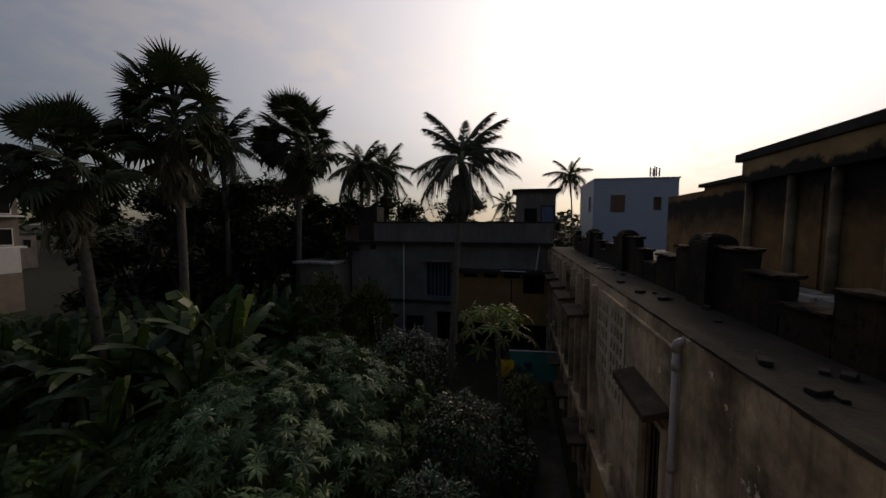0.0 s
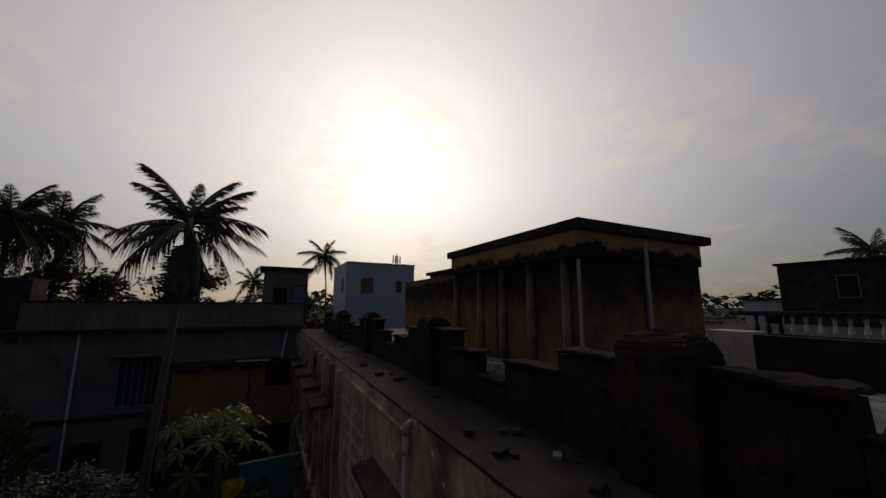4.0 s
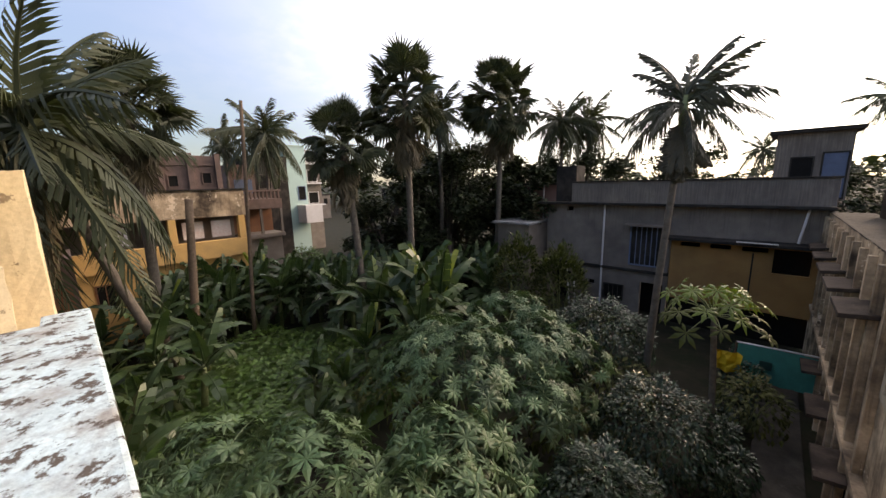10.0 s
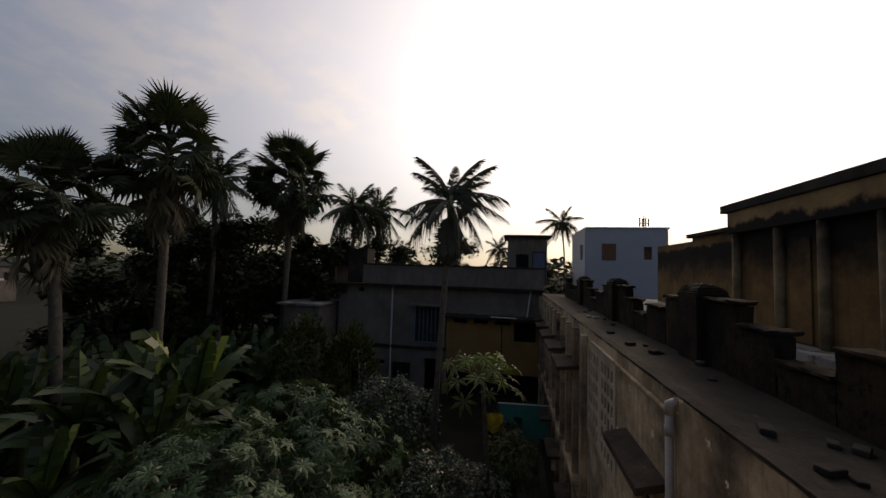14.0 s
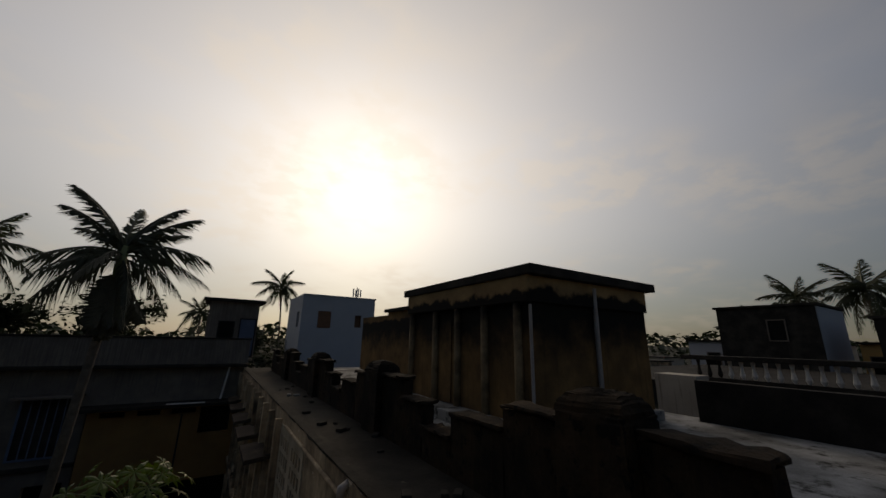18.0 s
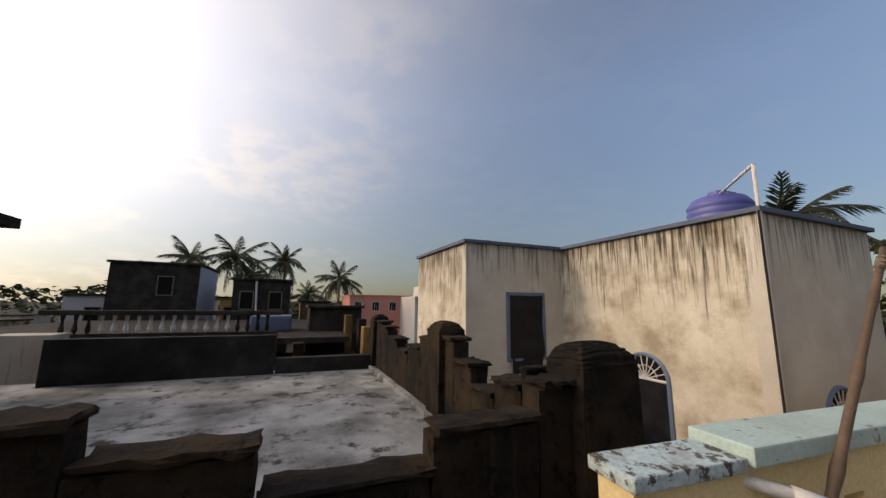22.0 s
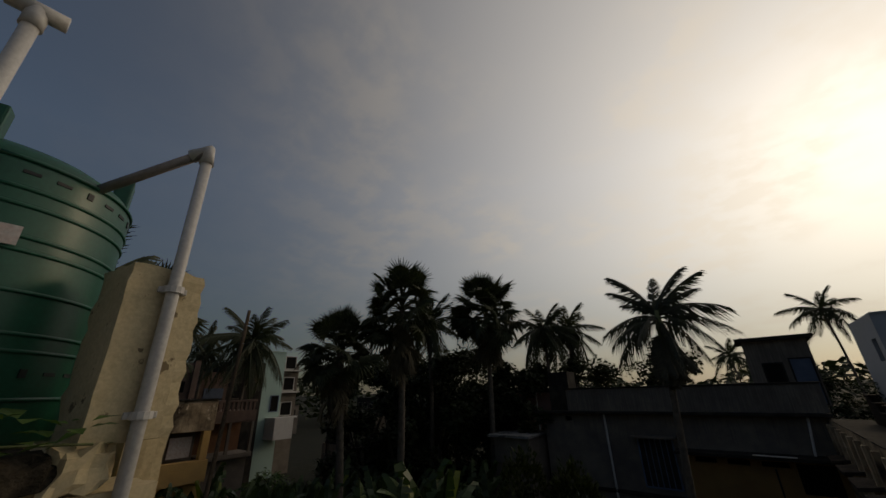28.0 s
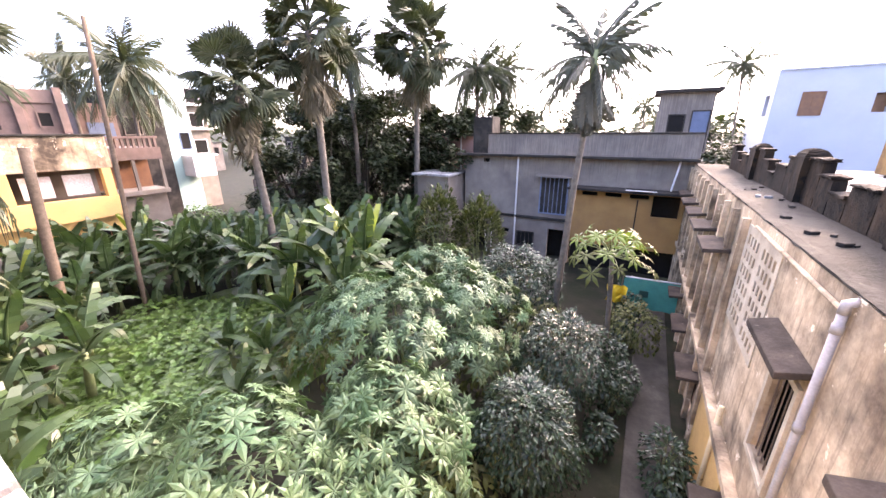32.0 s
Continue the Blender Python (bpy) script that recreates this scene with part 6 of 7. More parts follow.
arch_window(pose(6.7, -7.84, 0), 1.12, 0.02, -2.1, "arched window with sunburst grille, sheeted in black plastic")
arch_window(pose(4.14, -9.8, 0, 0, 0, 90), 1.1, -0.35, -2.2, "arched window with sunburst grille in the side wall")
rag = MB()
for i in range(5):
    for j in range(9):
        rag.v.append((6.95 + 0.09 * i + 0.02 * j, -7.74 + 0.03 * math.sin(3 * i), 0.05 - 0.2 * j))
for i in range(4):
    for j in range(8):
        rag.f.append((i * 9 + j, (i + 1) * 9 + j, (i + 1) * 9 + j + 1, i * 9 + j + 1))
M["rag"] = mat("red_blue_printed_sheet", (0.5, 0.05, 0.06), (0.12, 0.2, 0.5), 2.2, 0.6, 0.3, (0.7, 0.7, 0.72), 0.7, 1.5)
solo("hanging_sheet", rag, "rag", "torn red and blue printed sheet hanging at the arched window", "sheet")
w1 = thing("window_1", "square window with a blue-grey frame, covered by black plastic", "window", (9.45, -6.45, 0), kind="structure")
for b in ((-0.68, -0.58, 0.1, 2.08), (0.58, 0.68, 0.1, 2.08), (-0.58, 0.58, 1.98, 2.08), (-0.58, 0.58, 0.1, 0.18)):
    part("window_frame", MB().box(-0.05, 0.06, b[0], b[1], b[2], b[3], 0.01), "ironblue", w1)
mb = MB()
for i in range(13):
    for j in range(13):
        y, z = -0.58 + 1.16 * i / 12, -0.25 + 2.25 * j / 12
        mb.v.append((-0.03 + 0.05 * math.sin(3.5 * y + 2.2 * z) * math.sin(2.1 * z) - 0.04 * math.exp(-8 * (z - 0.3) ** 2), y * (1 if z > 0.15 else 0.9), z))
for i in range(12):
    for j in range(12):
        mb.f.append((i * 13 + j, i * 13 + j + 1, (i + 1) * 13 + j + 1, (i + 1) * 13 + j))
part("plastic_sheet", mb, "tarp", w1, "sagging black plastic sheet", smooth=True)
rt = thing("roof_water_tank", "blue-violet plastic water tank on the white house roof", "water tank", (5.75, -9.65, ZT + 0.1))
prof = [(0.0, 0.0), (0.62, 0.0)]
for k in range(4):
    prof += [(0.66, 0.06 + 0.16 * k), (0.69, 0.12 + 0.16 * k), (0.66, 0.18 + 0.16 * k)]
prof += [(0.55, 0.8), (0.3, 0.9), (0.0, 0.92)]
part("body", MB().lathe(prof, 0, 0, 32), "bluetank", rt, smooth=True)
part("lid", MB().lathe([(0.0, 0.9), (0.2, 0.9), (0.2, 1.0), (0.0, 1.02)], 0, 0, 16), "bluetank", rt)
wp = thing("roof_pipe", "white plastic pipe rising over the roof edge to the blue tank", "pipe", (4.35, -8.05, 0))
part("upright", MB().tube([(-0.26, 0.25, -3.5), (-0.26, 0.25, ZT + 0.9)], 0.035, 8), "pvc", wp, smooth=True)
part("arm", MB().tube([(-0.26, 0.25, ZT + 0.9), (1.3, -1.4, ZT + 0.95)], 0.03, 8), "pvc", wp, smooth=True)
part("cable", MB().tube([(-0.29, 0.33, -3.5), (-0.29, 0.33, ZT)], 0.022, 8), "dark", wp)
mast = thing("roof_aerial", "small thin aerial on the white house roof", "aerial", (11.5, -6.3, ZT + 0.1))
part("mast_pole", MB().tube([(0, 0, 0), (0, 0, 0.55)], 0.02, 5), "pvc", mast)
part("cross_bar", MB().tube([(0, -0.14, 0.45), (0, 0.14, 0.45)], 0.015, 5), "pvc", mast)

# ---- garden poles, sheets ----
for x, y, dx, dy, zt, r in ((-17.0, 2.75, 0.12, 0.55, 1.3, 0.15), (-18.4, 5.5, 0.2, 0.6, 5.6, 0.085)):
    o = thing("wooden_post", "leaning bare wooden post standing in the banana grove", "post", (x, y, G), group="wooden posts")
    part("post_shaft", MB().tube(trunk_curve((0, 0, 0), (dx, dy, zt - G), 0.05), [r * (1.1 - 0.2 * i / 6) for i in range(7)], 9), "wood", o, smooth=True)
sheet = thing("teal_sheet", "teal plastic sheet stretched as a fence across the path", "sheet", (0, 0, 0))
mb = MB()
for i in range(9):
    for j in range(6):
        mb.v.append((-0.35 + 0.26 * i, 16.4 + 0.05 * math.sin(2.2 * i), G + 0.25 + 0.27 * j))
for i in range(8):
    for j in range(5):
        mb.f.append((i * 6 + j, (i + 1) * 6 + j, (i + 1) * 6 + j + 1, i * 6 + j + 1))
part("cover", mb, "teal", sheet, smooth=True)
part("rail", MB().tube([(-0.4, 16.4, -4.4), (1.75, 16.45, -4.35)], 0.03, 6), "pvc", sheet)
part("patch", MB().box(0.3, 0.65, 16.3, 16.33, -5.2, -4.9), "tankdark", sheet)
part("post_leg", MB().tube([(-0.4, 16.4, G), (-0.4, 16.4, -4.4)], 0.03, 6), "wood", sheet)
yl = thing("yellow_cloth", "crumpled bright yellow cloth hanging beside the teal sheet", "cloth", (-0.55, 15.9, -5.05))
mb = MB()
qq = random.Random(8)
for i in range(6):
    for j in range(6):
        mb.v.append((-0.4 + 0.16 * i + qq.uniform(-0.05, 0.05), 0.12 * math.sin(2 * i) + qq.uniform(-0.05, 0.05), -0.4 + 0.16 * j + qq.uniform(-0.06, 0.06)))
for i in range(5):
    for j in range(5):
        mb.f.append((i * 6 + j, (i + 1) * 6 + j, (i + 1) * 6 + j + 1, i * 6 + j + 1))
part("fold", mb, "yellowcloth", yl)
part("peg_stick", MB().tube([(0, 0.1, -0.95), (0, 0.1, 0.45)], 0.025, 5), "wood", yl)


# ---- houses round about ----
def window_in(parent, axis, face, a0, a1, z0, z1, out, frame_mat="brownwood", pane="shade", bars=0):
    """A framed window proud of a wall; out is +1 or -1, the side it looks to."""
    def B(u0, u1, d0, d1, w0, w1):
        lo, hi = sorted((face + out * d0, face + out * d1))
        return MB().box(u0, u1, lo, hi, w0, w1) if axis == "x" else MB().box(lo, hi, u0, u1, w0, w1)

    w = part("window", B(a0, a1, 0.004, 0.03, z0, z1), pane, parent)
    for b in ((a0 - 0.07, a0, z0 - 0.07, z1 + 0.07), (a1, a1 + 0.07, z0 - 0.07, z1 + 0.07), (a0, a1, z0 - 0.07, z0), (a0, a1, z1, z1 + 0.07)):
        part("window_frame", B(b[0], b[1], 0.0, 0.07, b[2], b[3]), frame_mat, w)
    for k in range(bars):
        u = a0 + (a1 - a0) * (k + 1) / (bars + 1)
        part("window_bar", B(u - 0.02, u + 0.02, 0.03, 0.05, z0, z1), frame_mat, w)


yh = thing("yellow_house", "weathered ochre two-storey house with a long shaded balcony", "house", (0, 0, 0))
FX = -23.5
part("lower_wall", MB().box(FX - 6, FX, -3.6, 7.3, G, -2.25), "ochre", yh)
part("balcony_band", MB().box(FX - 0.2, FX + 0.35, -3.6, 7.35, -2.25, -1.25, 0.02), "ochre", yh)
part("balcony_floor", MB().box(FX - 6, FX - 0.2, -3.6, 7.3, -2.25, -2.1), "grey", yh)
part("inner_wall", MB().box(FX - 2.2, FX - 2.0, -3.6, 7.3, -2.1, 0.1), "grey", yh)
part("parapet", MB().box(FX - 6, FX + 0.3, -3.6, 7.35, 0.1, 1.6, 0.03), "facade", yh, "mossy ochre roof parapet")
part("parapet_cap", MB().box(FX - 6.1, FX + 0.4, -3.7, 7.45, 1.6, 1.68, 0.02), "dark", yh)
for y in (-3.4, 0.2, 3.5, 6.9):
    part("pillar", MB().box(FX - 0.1, FX + 0.3, y, y + 0.35, -1.25, 0.1, 0.02), "ochre", yh)
for y in (-2.8, 0.9, 4.2, 5.6):
    part("hung_cloth", MB().box(FX - 0.3, FX - 0.26, y, y + 1.0, -1.1, -0.15), "stickerm" if y > 4 else "bluewall", yh, "washing hung in the balcony")
for y in (-2.4, 0.4, 2.6, 4.5, 6.0):
    window_in(yh, "y", FX, y, y + 0.95, -4.0, -2.9, 1, "brownwood", "shade", 2)
part("red_annex", MB().box(-23.4, -19.8, -7.5, -0.2, G, -0.9), "brick", yh, "red-brown plastered annex with an arched doorway")
part("door_recess", MB().box(-19.84, -19.76, -0.95, -0.35, G, -2.0), "brownwood", yh)
bh = thing("balcony_house", "narrow house with a terracotta balustrade over a deep balcony", "house", (0, 0, 0))
part("lower_wall", MB().box(-30, -25.0, 7.4, 10.1, G, -1.6), "grey", bh)
part("balcony_slab", MB().box(-30, -24.6, 7.4, 10.2, -1.6, -1.35, 0.02), "grey", bh)
part("back_wall", MB().box(-30, -26.4, 7.4, 10.1, -1.35, 0.3), "brownwood", bh)
part("roof", MB().box(-30, -24.7, 7.4, 10.2, 0.3, 0.95, 0.02), "brick", bh)
part("top_rail", MB().box(-25.0, -24.75, 7.4, 10.2, 1.42, 1.55, 0.02), "brick", bh)
for k in range(11):
    part("baluster", MB().box(-24.94, -24.8, 7.5 + 0.25 * k, 7.62 + 0.25 * k, 0.95, 1.42, 0.01), "brick", bh)
for y in (7.4, 8.7, 10.0):
    part("column", MB().box(-24.85, -24.7, y, y + 0.15, -1.35, 0.3), "grey", bh)
kh = thing("brick_house", "unplastered red brick upper storey with a roof parapet", "house", (0, 0, 0))
part("wall", MB().box(-38, -30, 1.0, 8.2, G, 3.3), "brick", kh)
part("parapet", MB().box(-30.3, -29.9, 3.9, 8.2, 3.3, 4.0, 0.03), "brick", kh)
for k in range(5):
    part("pillar", MB().box(-30.0, -29.7, 1.0 + 1.7 * k, 1.35 + 1.7 * k, 1.7, 4.15, 0.02), "brick", kh)
for y, z in ((3.0, 1.9), (5.0, 1.9), (7.0, 2.1)):
    window_in(kh, "y", -30, y, y + 0.5, z, z + 0.7, 1, "brick")
part("rain_pipe", MB().tube([(-29.8, 8.0, G), (-29.8, 8.0, 3.9)], 0.06, 6), "pvc", kh)
oh = thing("orange_house", "orange painted upper storey with brown window hoods", "house", (0, 0, 0))
part("wall", MB().box(-40, -32, -5.0, 1.2, G, 3.6), "ochre", oh)
part("parapet", MB().box(-32.3, -31.9, -5.0, 1.2, 3.6, 4.3), "pink", oh)
window_in(oh, "y", -32, -0.8, 0.4, 1.2, 2.4, 1)
window_in(oh, "y", -32, -3.4, -2.2, 1.2, 2.4, 1)
mh = thing("mint_house", "tall narrow mint-green house wall with one low window", "house", (0, 0, 0))
part("wall", MB().box(-47, -40.7, 17.6, 20.0, G, 6.2), "mint", mh)
part("parapet", MB().box(-40.9, -40.6, 17.6, 20.0, 6.2, 6.35), "mint", mh)
window_in(mh, "y", -40.7, 18.9, 19.7, 0.2, 1.7, 1, "ironblue")
part("bay_wall", MB().box(-46, -41.5, 20.0, 22.2, G, 5.2), "grey", mh)
for z in (-0.6, 2.0, 4.3):
    part("balcony_slab", MB().box(-41.6, -40.9, 20.0, 22.3, z, z + 0.16), "pvc", mh)
    window_in(mh, "y", -41.5, 20.5, 21.7, z + 0.3, z + 1.6, 1, "pvc")
part("porch", MB().box(-40.7, -38.6, 18.6, 20.6, -2.4, -0.4), "pvc", mh)
dh = thing("dark_brick_house", "sooty brick house side with a blue painted corner", "house", (0, 0, 0))
part("wall", MB().box(-46, -40.0, 13.4, 17.5, G, 5.0), "dark", dh)
part("front_wall", MB().box(-44, -38.0, 11.0, 13.3, G, 3.9), "brick", dh)
part("blue_panel", MB().box(-38.02, -37.95, 11.4, 13.0, 1.2, 2.5), "bluetrim", dh)
window_in(dh, "y", -40, 14.4, 15.6, 1.6, 3.0, 1, "grey")
rw = thing("ruined_wall", "broken grey concrete frame and low wall beyond the bananas", "wall", (0, 0, 0))
for k in range(6):
    part("post_piece", MB().box(-33.0 + 1.6 * k, -32.75 + 1.6 * k, 21.0, 21.25, G, -1.2 - 0.3 * (k % 2), 0.02), "dark", rw)
part("beam", MB().box(-33.1, -24.6, 20.95, 21.2, -2.6, -2.3, 0.02), "dark", rw)
part("low_wall", MB().box(-36, -24.0, 22.6, 22.9, G, -2.9, 0.02), "grey", rw)
ph = thing("pink_brick_house", "dull pink plastered house behind the lean-to", "house", (0, 0, 0))
part("wall", MB().box(-17.0, -10.9, 24.2, 30.0, G, 1.4), "pink", ph)
part("roof_slab", MB().box(-17.2, -10.9, 24.0, 30.2, 1.4, 1.55), "dark", ph)
part("rain_pipe", MB().tube([(-12.4, 24.1, G), (-12.4, 24.1, 1.4)], 0.05, 6), "pvc", ph)
window_in(ph, "x", 24.2, -15.6, -14.4, -1.2, 0.2, -1)

# grey house fittings
window_in(greyh, "x", 21.4, -5.6, -4.1, -3.0, -0.9, -1, "ironblue", "dark", 5)
part("sunshade", MB().box(-5.85, -3.85, 20.75, 21.4, -0.82, -0.72, 0.015), "grey", greyh)
window_in(greyh, "x", 21.4, -6.9, -5.9, -5.2, -4.4, -1, "dark", "shade", 3)
part("slanting_pipe", MB().tube([(-9.2, 21.2, -3.5), (-8.9, 21.1, G)], 0.05, 6), "pvc", greyh)
part("slanting_pipe", MB().tube([(-8.7, 21.2, -3.5), (-8.5, 21.0, G)], 0.05, 6), "pvc", greyh)
part("tube_light", MB().tube([(-1.0, 20.25, -1.18), (0.4, 20.25, -1.19)], 0.03, 6), "pvc", greyh)
part("shed_seam", MB().box(-0.42, -0.36, 20.96, 21.0, -4.4, -1.75), "dark", greyh)
part("corner_pipe", MB().tube([(1.2, 21.2, 0.3), (1.0, 21.1, -1.2)], 0.05, 6), "pvc", greyh)
window_in(hut, "x", 27.5, 0.5, 1.3, 1.5, 2.6, -1, "dark")
window_in(hut, "x", 27.5, 1.7, 2.55, 0.5, 2.8, -1, "dark", "bluetrim")
window_in(blueh, "x", 41.8, 10.0, 11.3, 2.9, 4.6, -1, "brownwood", "brownwood", 1)
am = thing("antenna_mast", "phone antenna cluster on a short mast on the blue house", "antenna", (14.4, 42.4, 6.5))
for k in range(4):
    part("panel_antenna", MB().box(-0.5 + 0.3 * k, -0.36 + 0.3 * k, -0.06, 0.06, 0.15, 1.15 - 0.1 * (k % 2), 0.02), "pvc", am)
part("mast_pole", MB().tube([(0, 0, 0), (0, 0, 1.3)], 0.05, 6), "greypipe", am)
part("cross_bar", MB().tube([(-0.5, 0, 0.5), (0.5, 0, 0.5)], 0.03, 5), "greypipe", am)

# houses to the side of the wing's roof
for (x, y0, y1, zt, m1, lab, nw) in ((30.0, 6.2, 11.2, 4.35, "dark", "blackened concrete house with a white side wall", 1), (30.0, 0.3, 4.1, 3.45, "dark", "unfinished grey concrete house with dark openings", 2), (34.0, 12.0, 15.0, 2.2, "bluewall", "small pale house behind darker roofs", 1), (36.0, -3.2, -0.6, 1.9, "brownwood", "low orange-brown house among the roofs", 1), (38.0, 4.4, 6.1, 2.2, "ochre", "small orange house between dark houses", 1)):
    o = thing("side_house", lab, "house", (0, 0, 0), group="houses beyond the roofs")
    part("wall", MB().box(x, x + 6, y0, y1, G, zt - 0.15), m1, o)
    part("roof_slab", MB().box(x - 0.15, x + 6.1, y0 - 0.15, y1 + 0.15, zt - 0.15, zt, 0.02), "dark", o)
    for k in range(nw):
        a = y0 + (y1 - y0) * (k + 0.3) / max(1, nw)
        window_in(o, "y", x, a, a + 0.8, zt - 2.2, zt - 1.0, -1, "grey")
    if y0 == 6.2:
        part("side_wall", MB().box(x + 0.05, x + 6, y0 - 0.04, y0, G, zt - 0.2), "bluewall", o)
    if y0 == 0.3:
        part("roof_pipe", MB().tube([(x - 0.1, 2.4, -1), (x - 0.1, 2.6, zt - 0.2)], 0.07, 6), "pvc", o)
bal = thing("baluster_parapet", "dark roof parapet with a row of pale balusters", "parapet", (0, 0, 0))
part("low_wall", MB().box(13.9, 14.15, 0.4, 6.3, G, 0.75), "dark", bal)
part("top_rail", MB().box(13.8, 14.25, 0.3, 6.4, 1.28, 1.42, 0.02), "dark", bal)
for k in range(19):
    part("baluster", MB().lathe([(0.03, 0.75), (0.075, 0.86), (0.05, 0.98), (0.035, 1.1), (0.06, 1.24), (0.06, 1.29)], 14.02, 0.75 + 0.29 * k, 8), "pvc" if 3 < k < 16 else "dark", bal)
part("roof", MB().box(14.1, 29, -2.0, 12.0, 0.3, 0.5), "dark", bal)
wf = thing("white_block", "small white-washed block below the baluster parapet", "wall", (0, 0, 0))
part("block", MB().box(12.4, 13.2, 5.4, 6.6, G, 0.85, 0.02), "whitewall", wf)
sh = thing("dark_shed", "dark tin shed with a blue cover between the roofs", "shed", (0, 0, 0))
part("wall", MB().box(17, 20, -2.9, -0.7, G, 1.5), "dark", sh)
part("roof", MB().box(16.8, 20.2, -3.0, -0.6, 1.5, 1.6), "dark", sh)
part("cover", MB().box(17.2, 19.0, 0.0, 1.6, 0.5, 1.15, 0.1), "bluetrim", sh)
lw = thing("lower_roof", "dim lower roof with worn brick ends beyond the parapet", "roof", (0, 0, 0))
part("deck", MB().box(10.3, 17, -2.6, 4.6, -0.5, -0.35), "dark", lw)
for k, (x, y, zz) in enumerate(((13.0, -2.6, 0.9), (14.6, -2.7, 1.1), (16.2, -2.4, 1.2), (12.2, -0.4, 0.5))):
    part("brick_end", MB().box(x, x + 0.5, y, y + 0.3, -0.4, zz, 0.03), "old" if k % 2 else "hall", lw)
pk = thing("pink_house", "long salmon-pink house, brightened in colour as if sunlit, with a white gate", "house", (0, 0, 0))
part("wall", MB().box(60, 70, -20.2, -8.4, G, 3.0), "salmon", pk)
part("roof_edge", MB().box(59.8, 70, -20.4, -8.2, 3.0, 3.15), "salmon", pk)
for k in range(4):
    window_in(pk, "y", 60, -19 + 2.9 * k, -17.9 + 2.9 * k, 0.6, 2.0, -1, "pvc", "shade", 2)
gh = thing("white_green_house", "white house with green doors and a lattice roof parapet", "house", (0, 0, 0))
part("wall", MB().box(52, 60, -23.5, -16.9, G, 2.9), "pvc", gh)
part("upper", MB().box(53, 60, -23.5, -19.2, 2.9, 4.6), "pvc", gh)
part("canopy", MB().box(51.2, 53, -23.5, -16.7, 2.5, 2.7), "mint", gh)
for k in range(6):
    part("lattice_block", MB().box(52.9, 53.0, -22.9 + 0.55 * k, -22.6 + 0.55 * k, 3.7, 4.3), "dark", gh)
part("green_door", MB().box(51.9, 52.0, -19.6, -18.2, -0.6, 2.2), "teal", gh)
part("green_door", MB().box(51.9, 52.0, -22.4, -21.0, -0.6, 2.2), "leaf_creeper", gh)

# houses behind the terrace
b1 = thing("beige_house", "beige plastered house with a round-cornered upper wall", "house", (0, 0, 0))
part("wall", MB().box(-12.0, -9.2, -16.5, -14.5, G, 2.1, 0.05), "whitewall", b1)
part("roof_slab", MB().box(-12.2, -9.0, -16.7, -14.3, 2.1, 2.2, 0.02), "dark", b1)
window_in(b1, "x", -14.5, -10.6, -10.1, 0.4, 1.3, 1)
b2 = thing("low_block", "low weathered roof block with a blue basin on top", "house", (0, 0, 0))
part("wall", MB().box(-11.2, -8.3, -22.0, -18.4, G, 1.35), "whitewall", b2)
window_in(b2, "x", -18.4, -10.3, -9.6, 0.2, 0.7, 1, "pvc")
part("basin", MB().lathe([(0.25, 1.35), (0.42, 1.8), (0.44, 1.85), (0.36, 1.85)], -9.3, -18.9, 14), "bluetrim", b2, "blue plastic basin")
for dx in (0.0, 0.6, 1.5):
    part("rod_bar", MB().tube([(-10.9 + dx, -18.6, 1.3), (-10.6 + dx, -18.6, 3.4 + 0.4 * dx)], 0.03, 5), "iron", b2)
b3 = thing("pink_annex", "faded pink wall with a small window behind the stair room", "house", (0, 0, 0))
part("wall", MB().box(-6.0, -4.7, -19.0, -17.0, G, 2.3), "fadedpink", b3)
part("ledge", MB().box(-6.2, -4.6, -17.1, -16.7, 1.1, 1.25), "fadedpink", b3)
b4 = thing("brick_tower", "bare brick roof tower with thin aerials", "tower", (0, 0, 0))
part("wall", MB().box(-3.3, -0.9, -31.0, -28.8, G, 4.6), "stainbrick", b4)
part("lower_wall", MB().box(-5.0, -0.5, -30.9, -28.5, G, 2.9), "stainbrick", b4)
part("aerial", MB().tube([(-3.2, -28.9, 4.6), (-3.2, -28.9, 6.0)], 0.03, 5), "iron", b4)
part("aerial", MB().tube([(-3.3, -28.9, 4.7), (-4.3, -28.9, 4.65), (-4.3, -28.9, 2.9)], 0.03, 5), "iron", b4)
b5 = thing("cream_house", "stained cream house with a roof chimney block and dark windows", "house", (0, 0, 0))
part("wall", MB().box(-20, -14.2, -10.3, -4.85, G, 1.75), "facade", b5)
part("roof_slab", MB().box(-20.2, -14.0, -10.4, -4.3, 1.75, 1.9, 0.02), "dark", b5)
part("tower", MB().box(-16.6, -14.3, -10.1, -7.8, 1.9, 2.3), "facade", b5)
part("chimney_block", MB().box(-15.4, -14.8, -9.25, -8.6, 2.3, 3.2), "dark", b5)
part("lower_wing", MB().box(-20, -13.6, -20.0, -9.1, G, 0.75), "whitewall", b5)
part("lower_roof", MB().box(-20.2, -13.4, -20.1, -9.0, 0.75, 0.85), "dark", b5)
window_in(b5, "y", -14.2, -6.7, -5.7, 0.2, 1.3, 1, "grey", "shade", 2)
for k in range(4):
    window_in(b5, "y", -13.6, -17.6 + 1.9 * k, -16.9 + 1.9 * k, -0.9, 0.4, 1, "whitewall")
b6 = thing("sheet_roof_shed", "low shed with a grey sheet roof just below the parapet", "shed", (0, 0, 0))
part("wall", MB().box(-9.8, -7.6, -6.8, -2.6, G, 0.55), "brick", b6)
part("roof", MB().box(-10.2, -7.2, -7.2, -4.3, 0.62, 0.72, 0.02), "grey", b6)
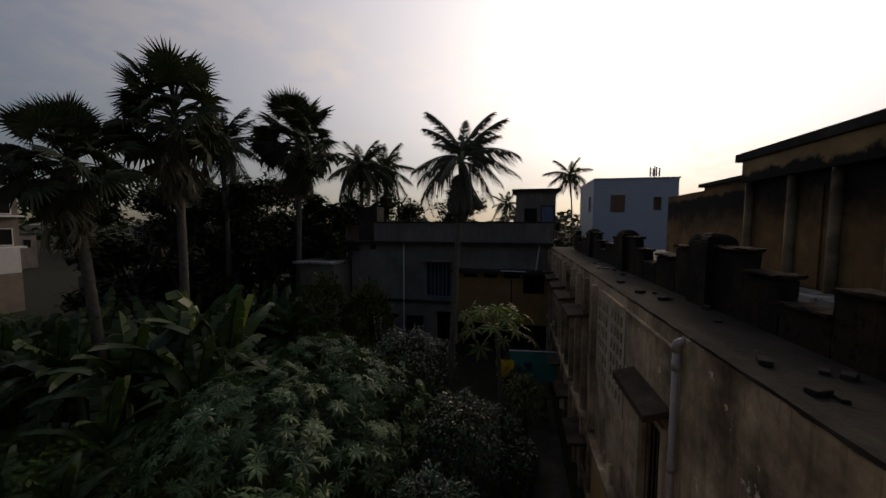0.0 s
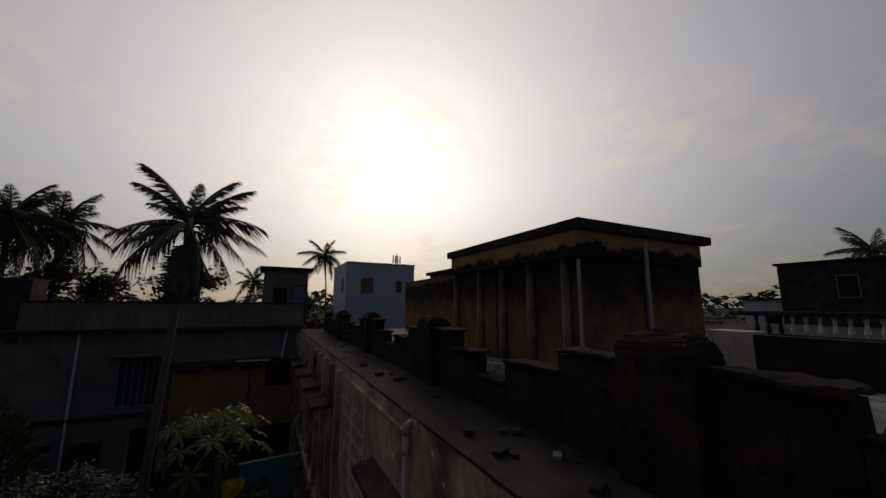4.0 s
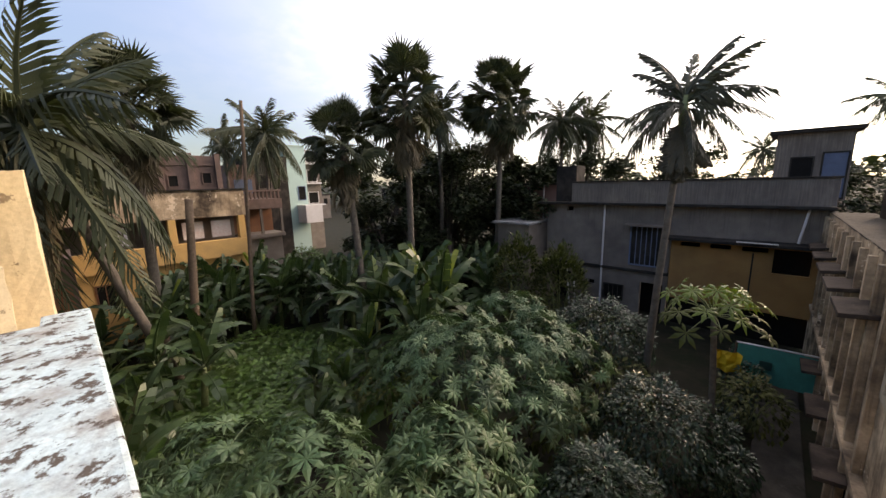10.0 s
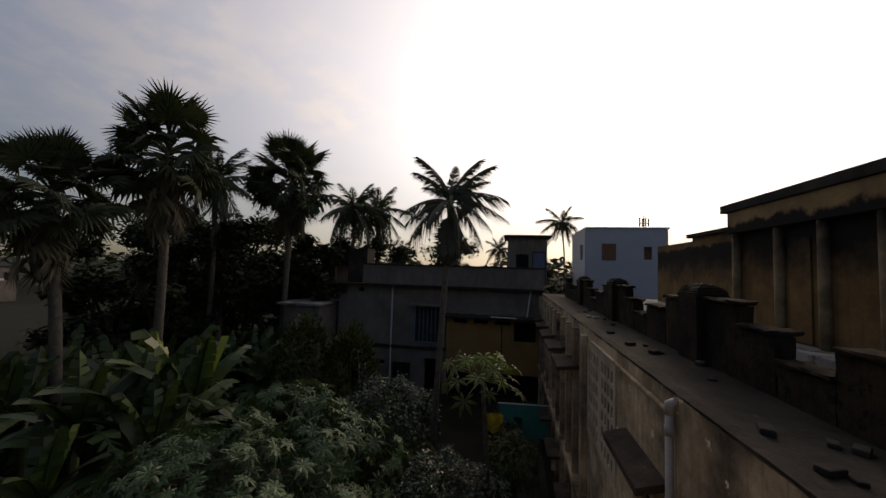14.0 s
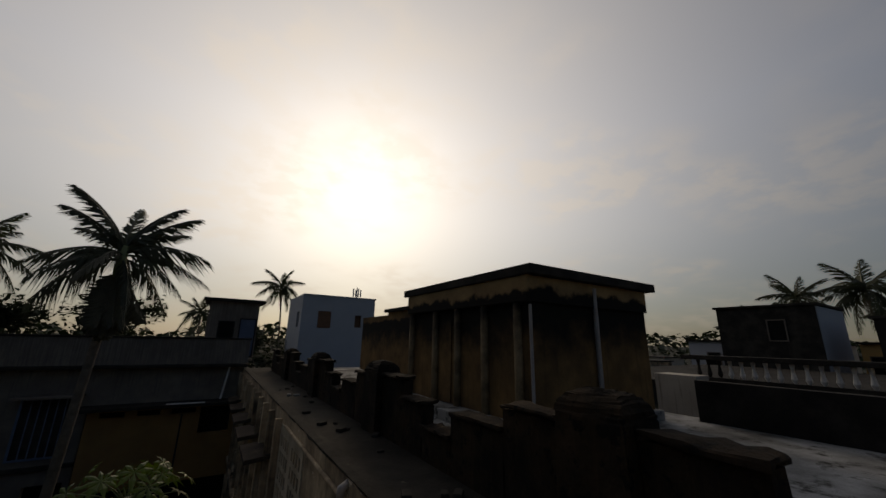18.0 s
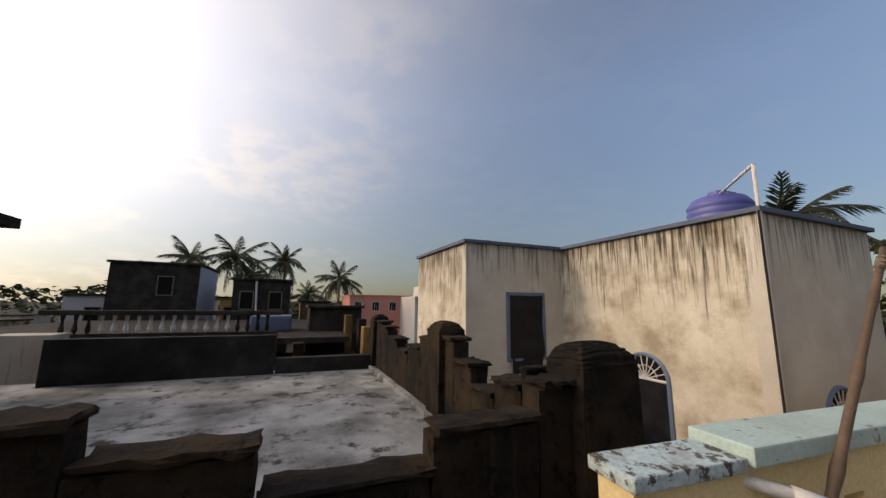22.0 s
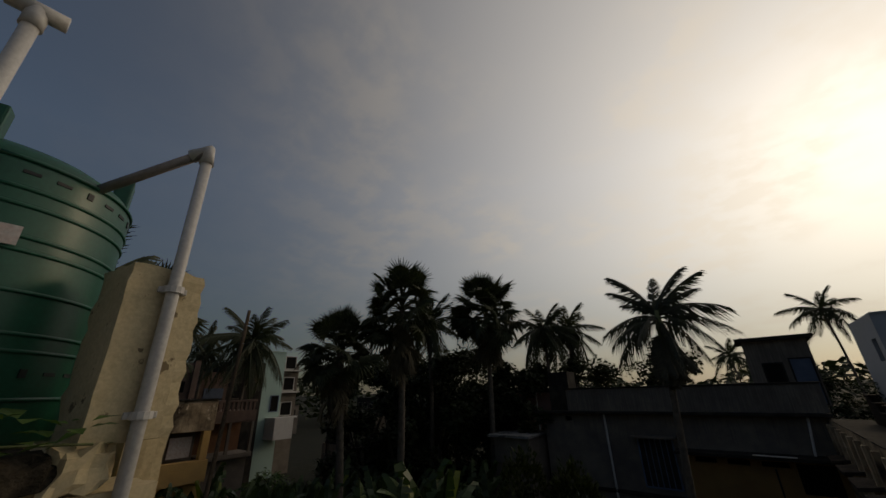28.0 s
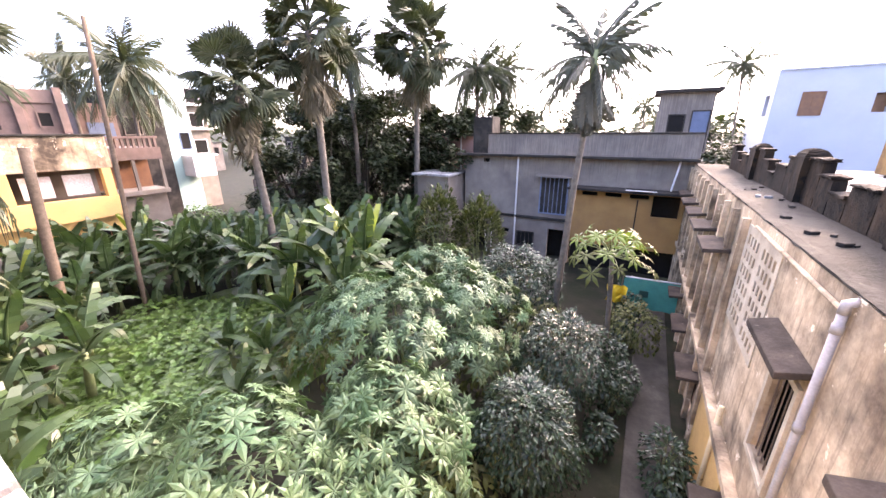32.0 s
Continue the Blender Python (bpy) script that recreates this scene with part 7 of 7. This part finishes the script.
b7 = thing("bridge_wall", "cream boundary wall seen beside the stair room", "wall", (0, 0, 0))
part("wall", MB().box(2.6, 6.5, -18.3, -18.0, G, 0.3), "facade", b7)
part("wall_cap", MB().box(2.5, 6.6, -18.35, -17.9, 0.3, 0.5, 0.02), "brick", b7)
part("lower_roof", MB().box(2.0, 9.0, -23.0, -18.4, -0.8, -0.6), "wingroof", b7)

# ---- far woods and far roofs ----
q = random.Random(17)
spots = []
for i in range(17000):
    a = q.uniform(0, 2 * math.pi)
    r = 105 + 55 * q.random()
    top = G + 8.6 + 1.6 * math.sin(5 * a) + 1.6 * math.sin(17 * a + 1) + 1.2 * math.sin(41 * a)
    spots.append((0, (r * math.cos(a), r * math.sin(a), G + (top - G) * q.random() ** 0.5), q.uniform(0, 6.3), q.uniform(-0.6, 0.6), q.uniform(-0.8, 0.8), q.uniform(1.4, 2.8)))
solo("far_woods", scatter([simple_leaf(1, 0.7)], spots), "leaf_far", "hazy line of distant trees round the town", "woods", "stuff")
for i in range(34):
    a = q.uniform(0, 2 * math.pi)
    r = q.uniform(58, 95)
    x, y, h, s = r * math.cos(a), r * math.sin(a), q.uniform(5.2, 8.4), q.uniform(4, 8)
    if abs(math.atan2(y, x) - 0.6) < 0.9 and x > 0 and y > 20 or (y > 0 and -20 < x < 20):
        h *= 0.8
    o = thing("far_house", "distant flat-roofed house in the town", "house", (x, y, G), group="distant houses", rz=q.uniform(0, 90))
    part("wall", MB().box(-s / 2, s / 2, -s / 2, s / 2, 0, h), q.choice(("grey", "whitewall", "dark", "pink", "facade")), o)
    part("roof_slab", MB().box(-s / 2 - 0.2, s / 2 + 0.2, -s / 2 - 0.2, s / 2 + 0.2, h, h + 0.15), "dark", o)
    for k in range(3):
        window_in(o, "x", -s / 2, -s / 2 + 0.6 + k * s / 3.2, -s / 2 + 1.5 + k * s / 3.2, h - 2.2, h - 0.9, -1, "grey")
        window_in(o, "y", s / 2, -s / 2 + 0.6 + k * s / 3.2, -s / 2 + 1.5 + k * s / 3.2, h - 2.2, h - 0.9, 1, "grey")
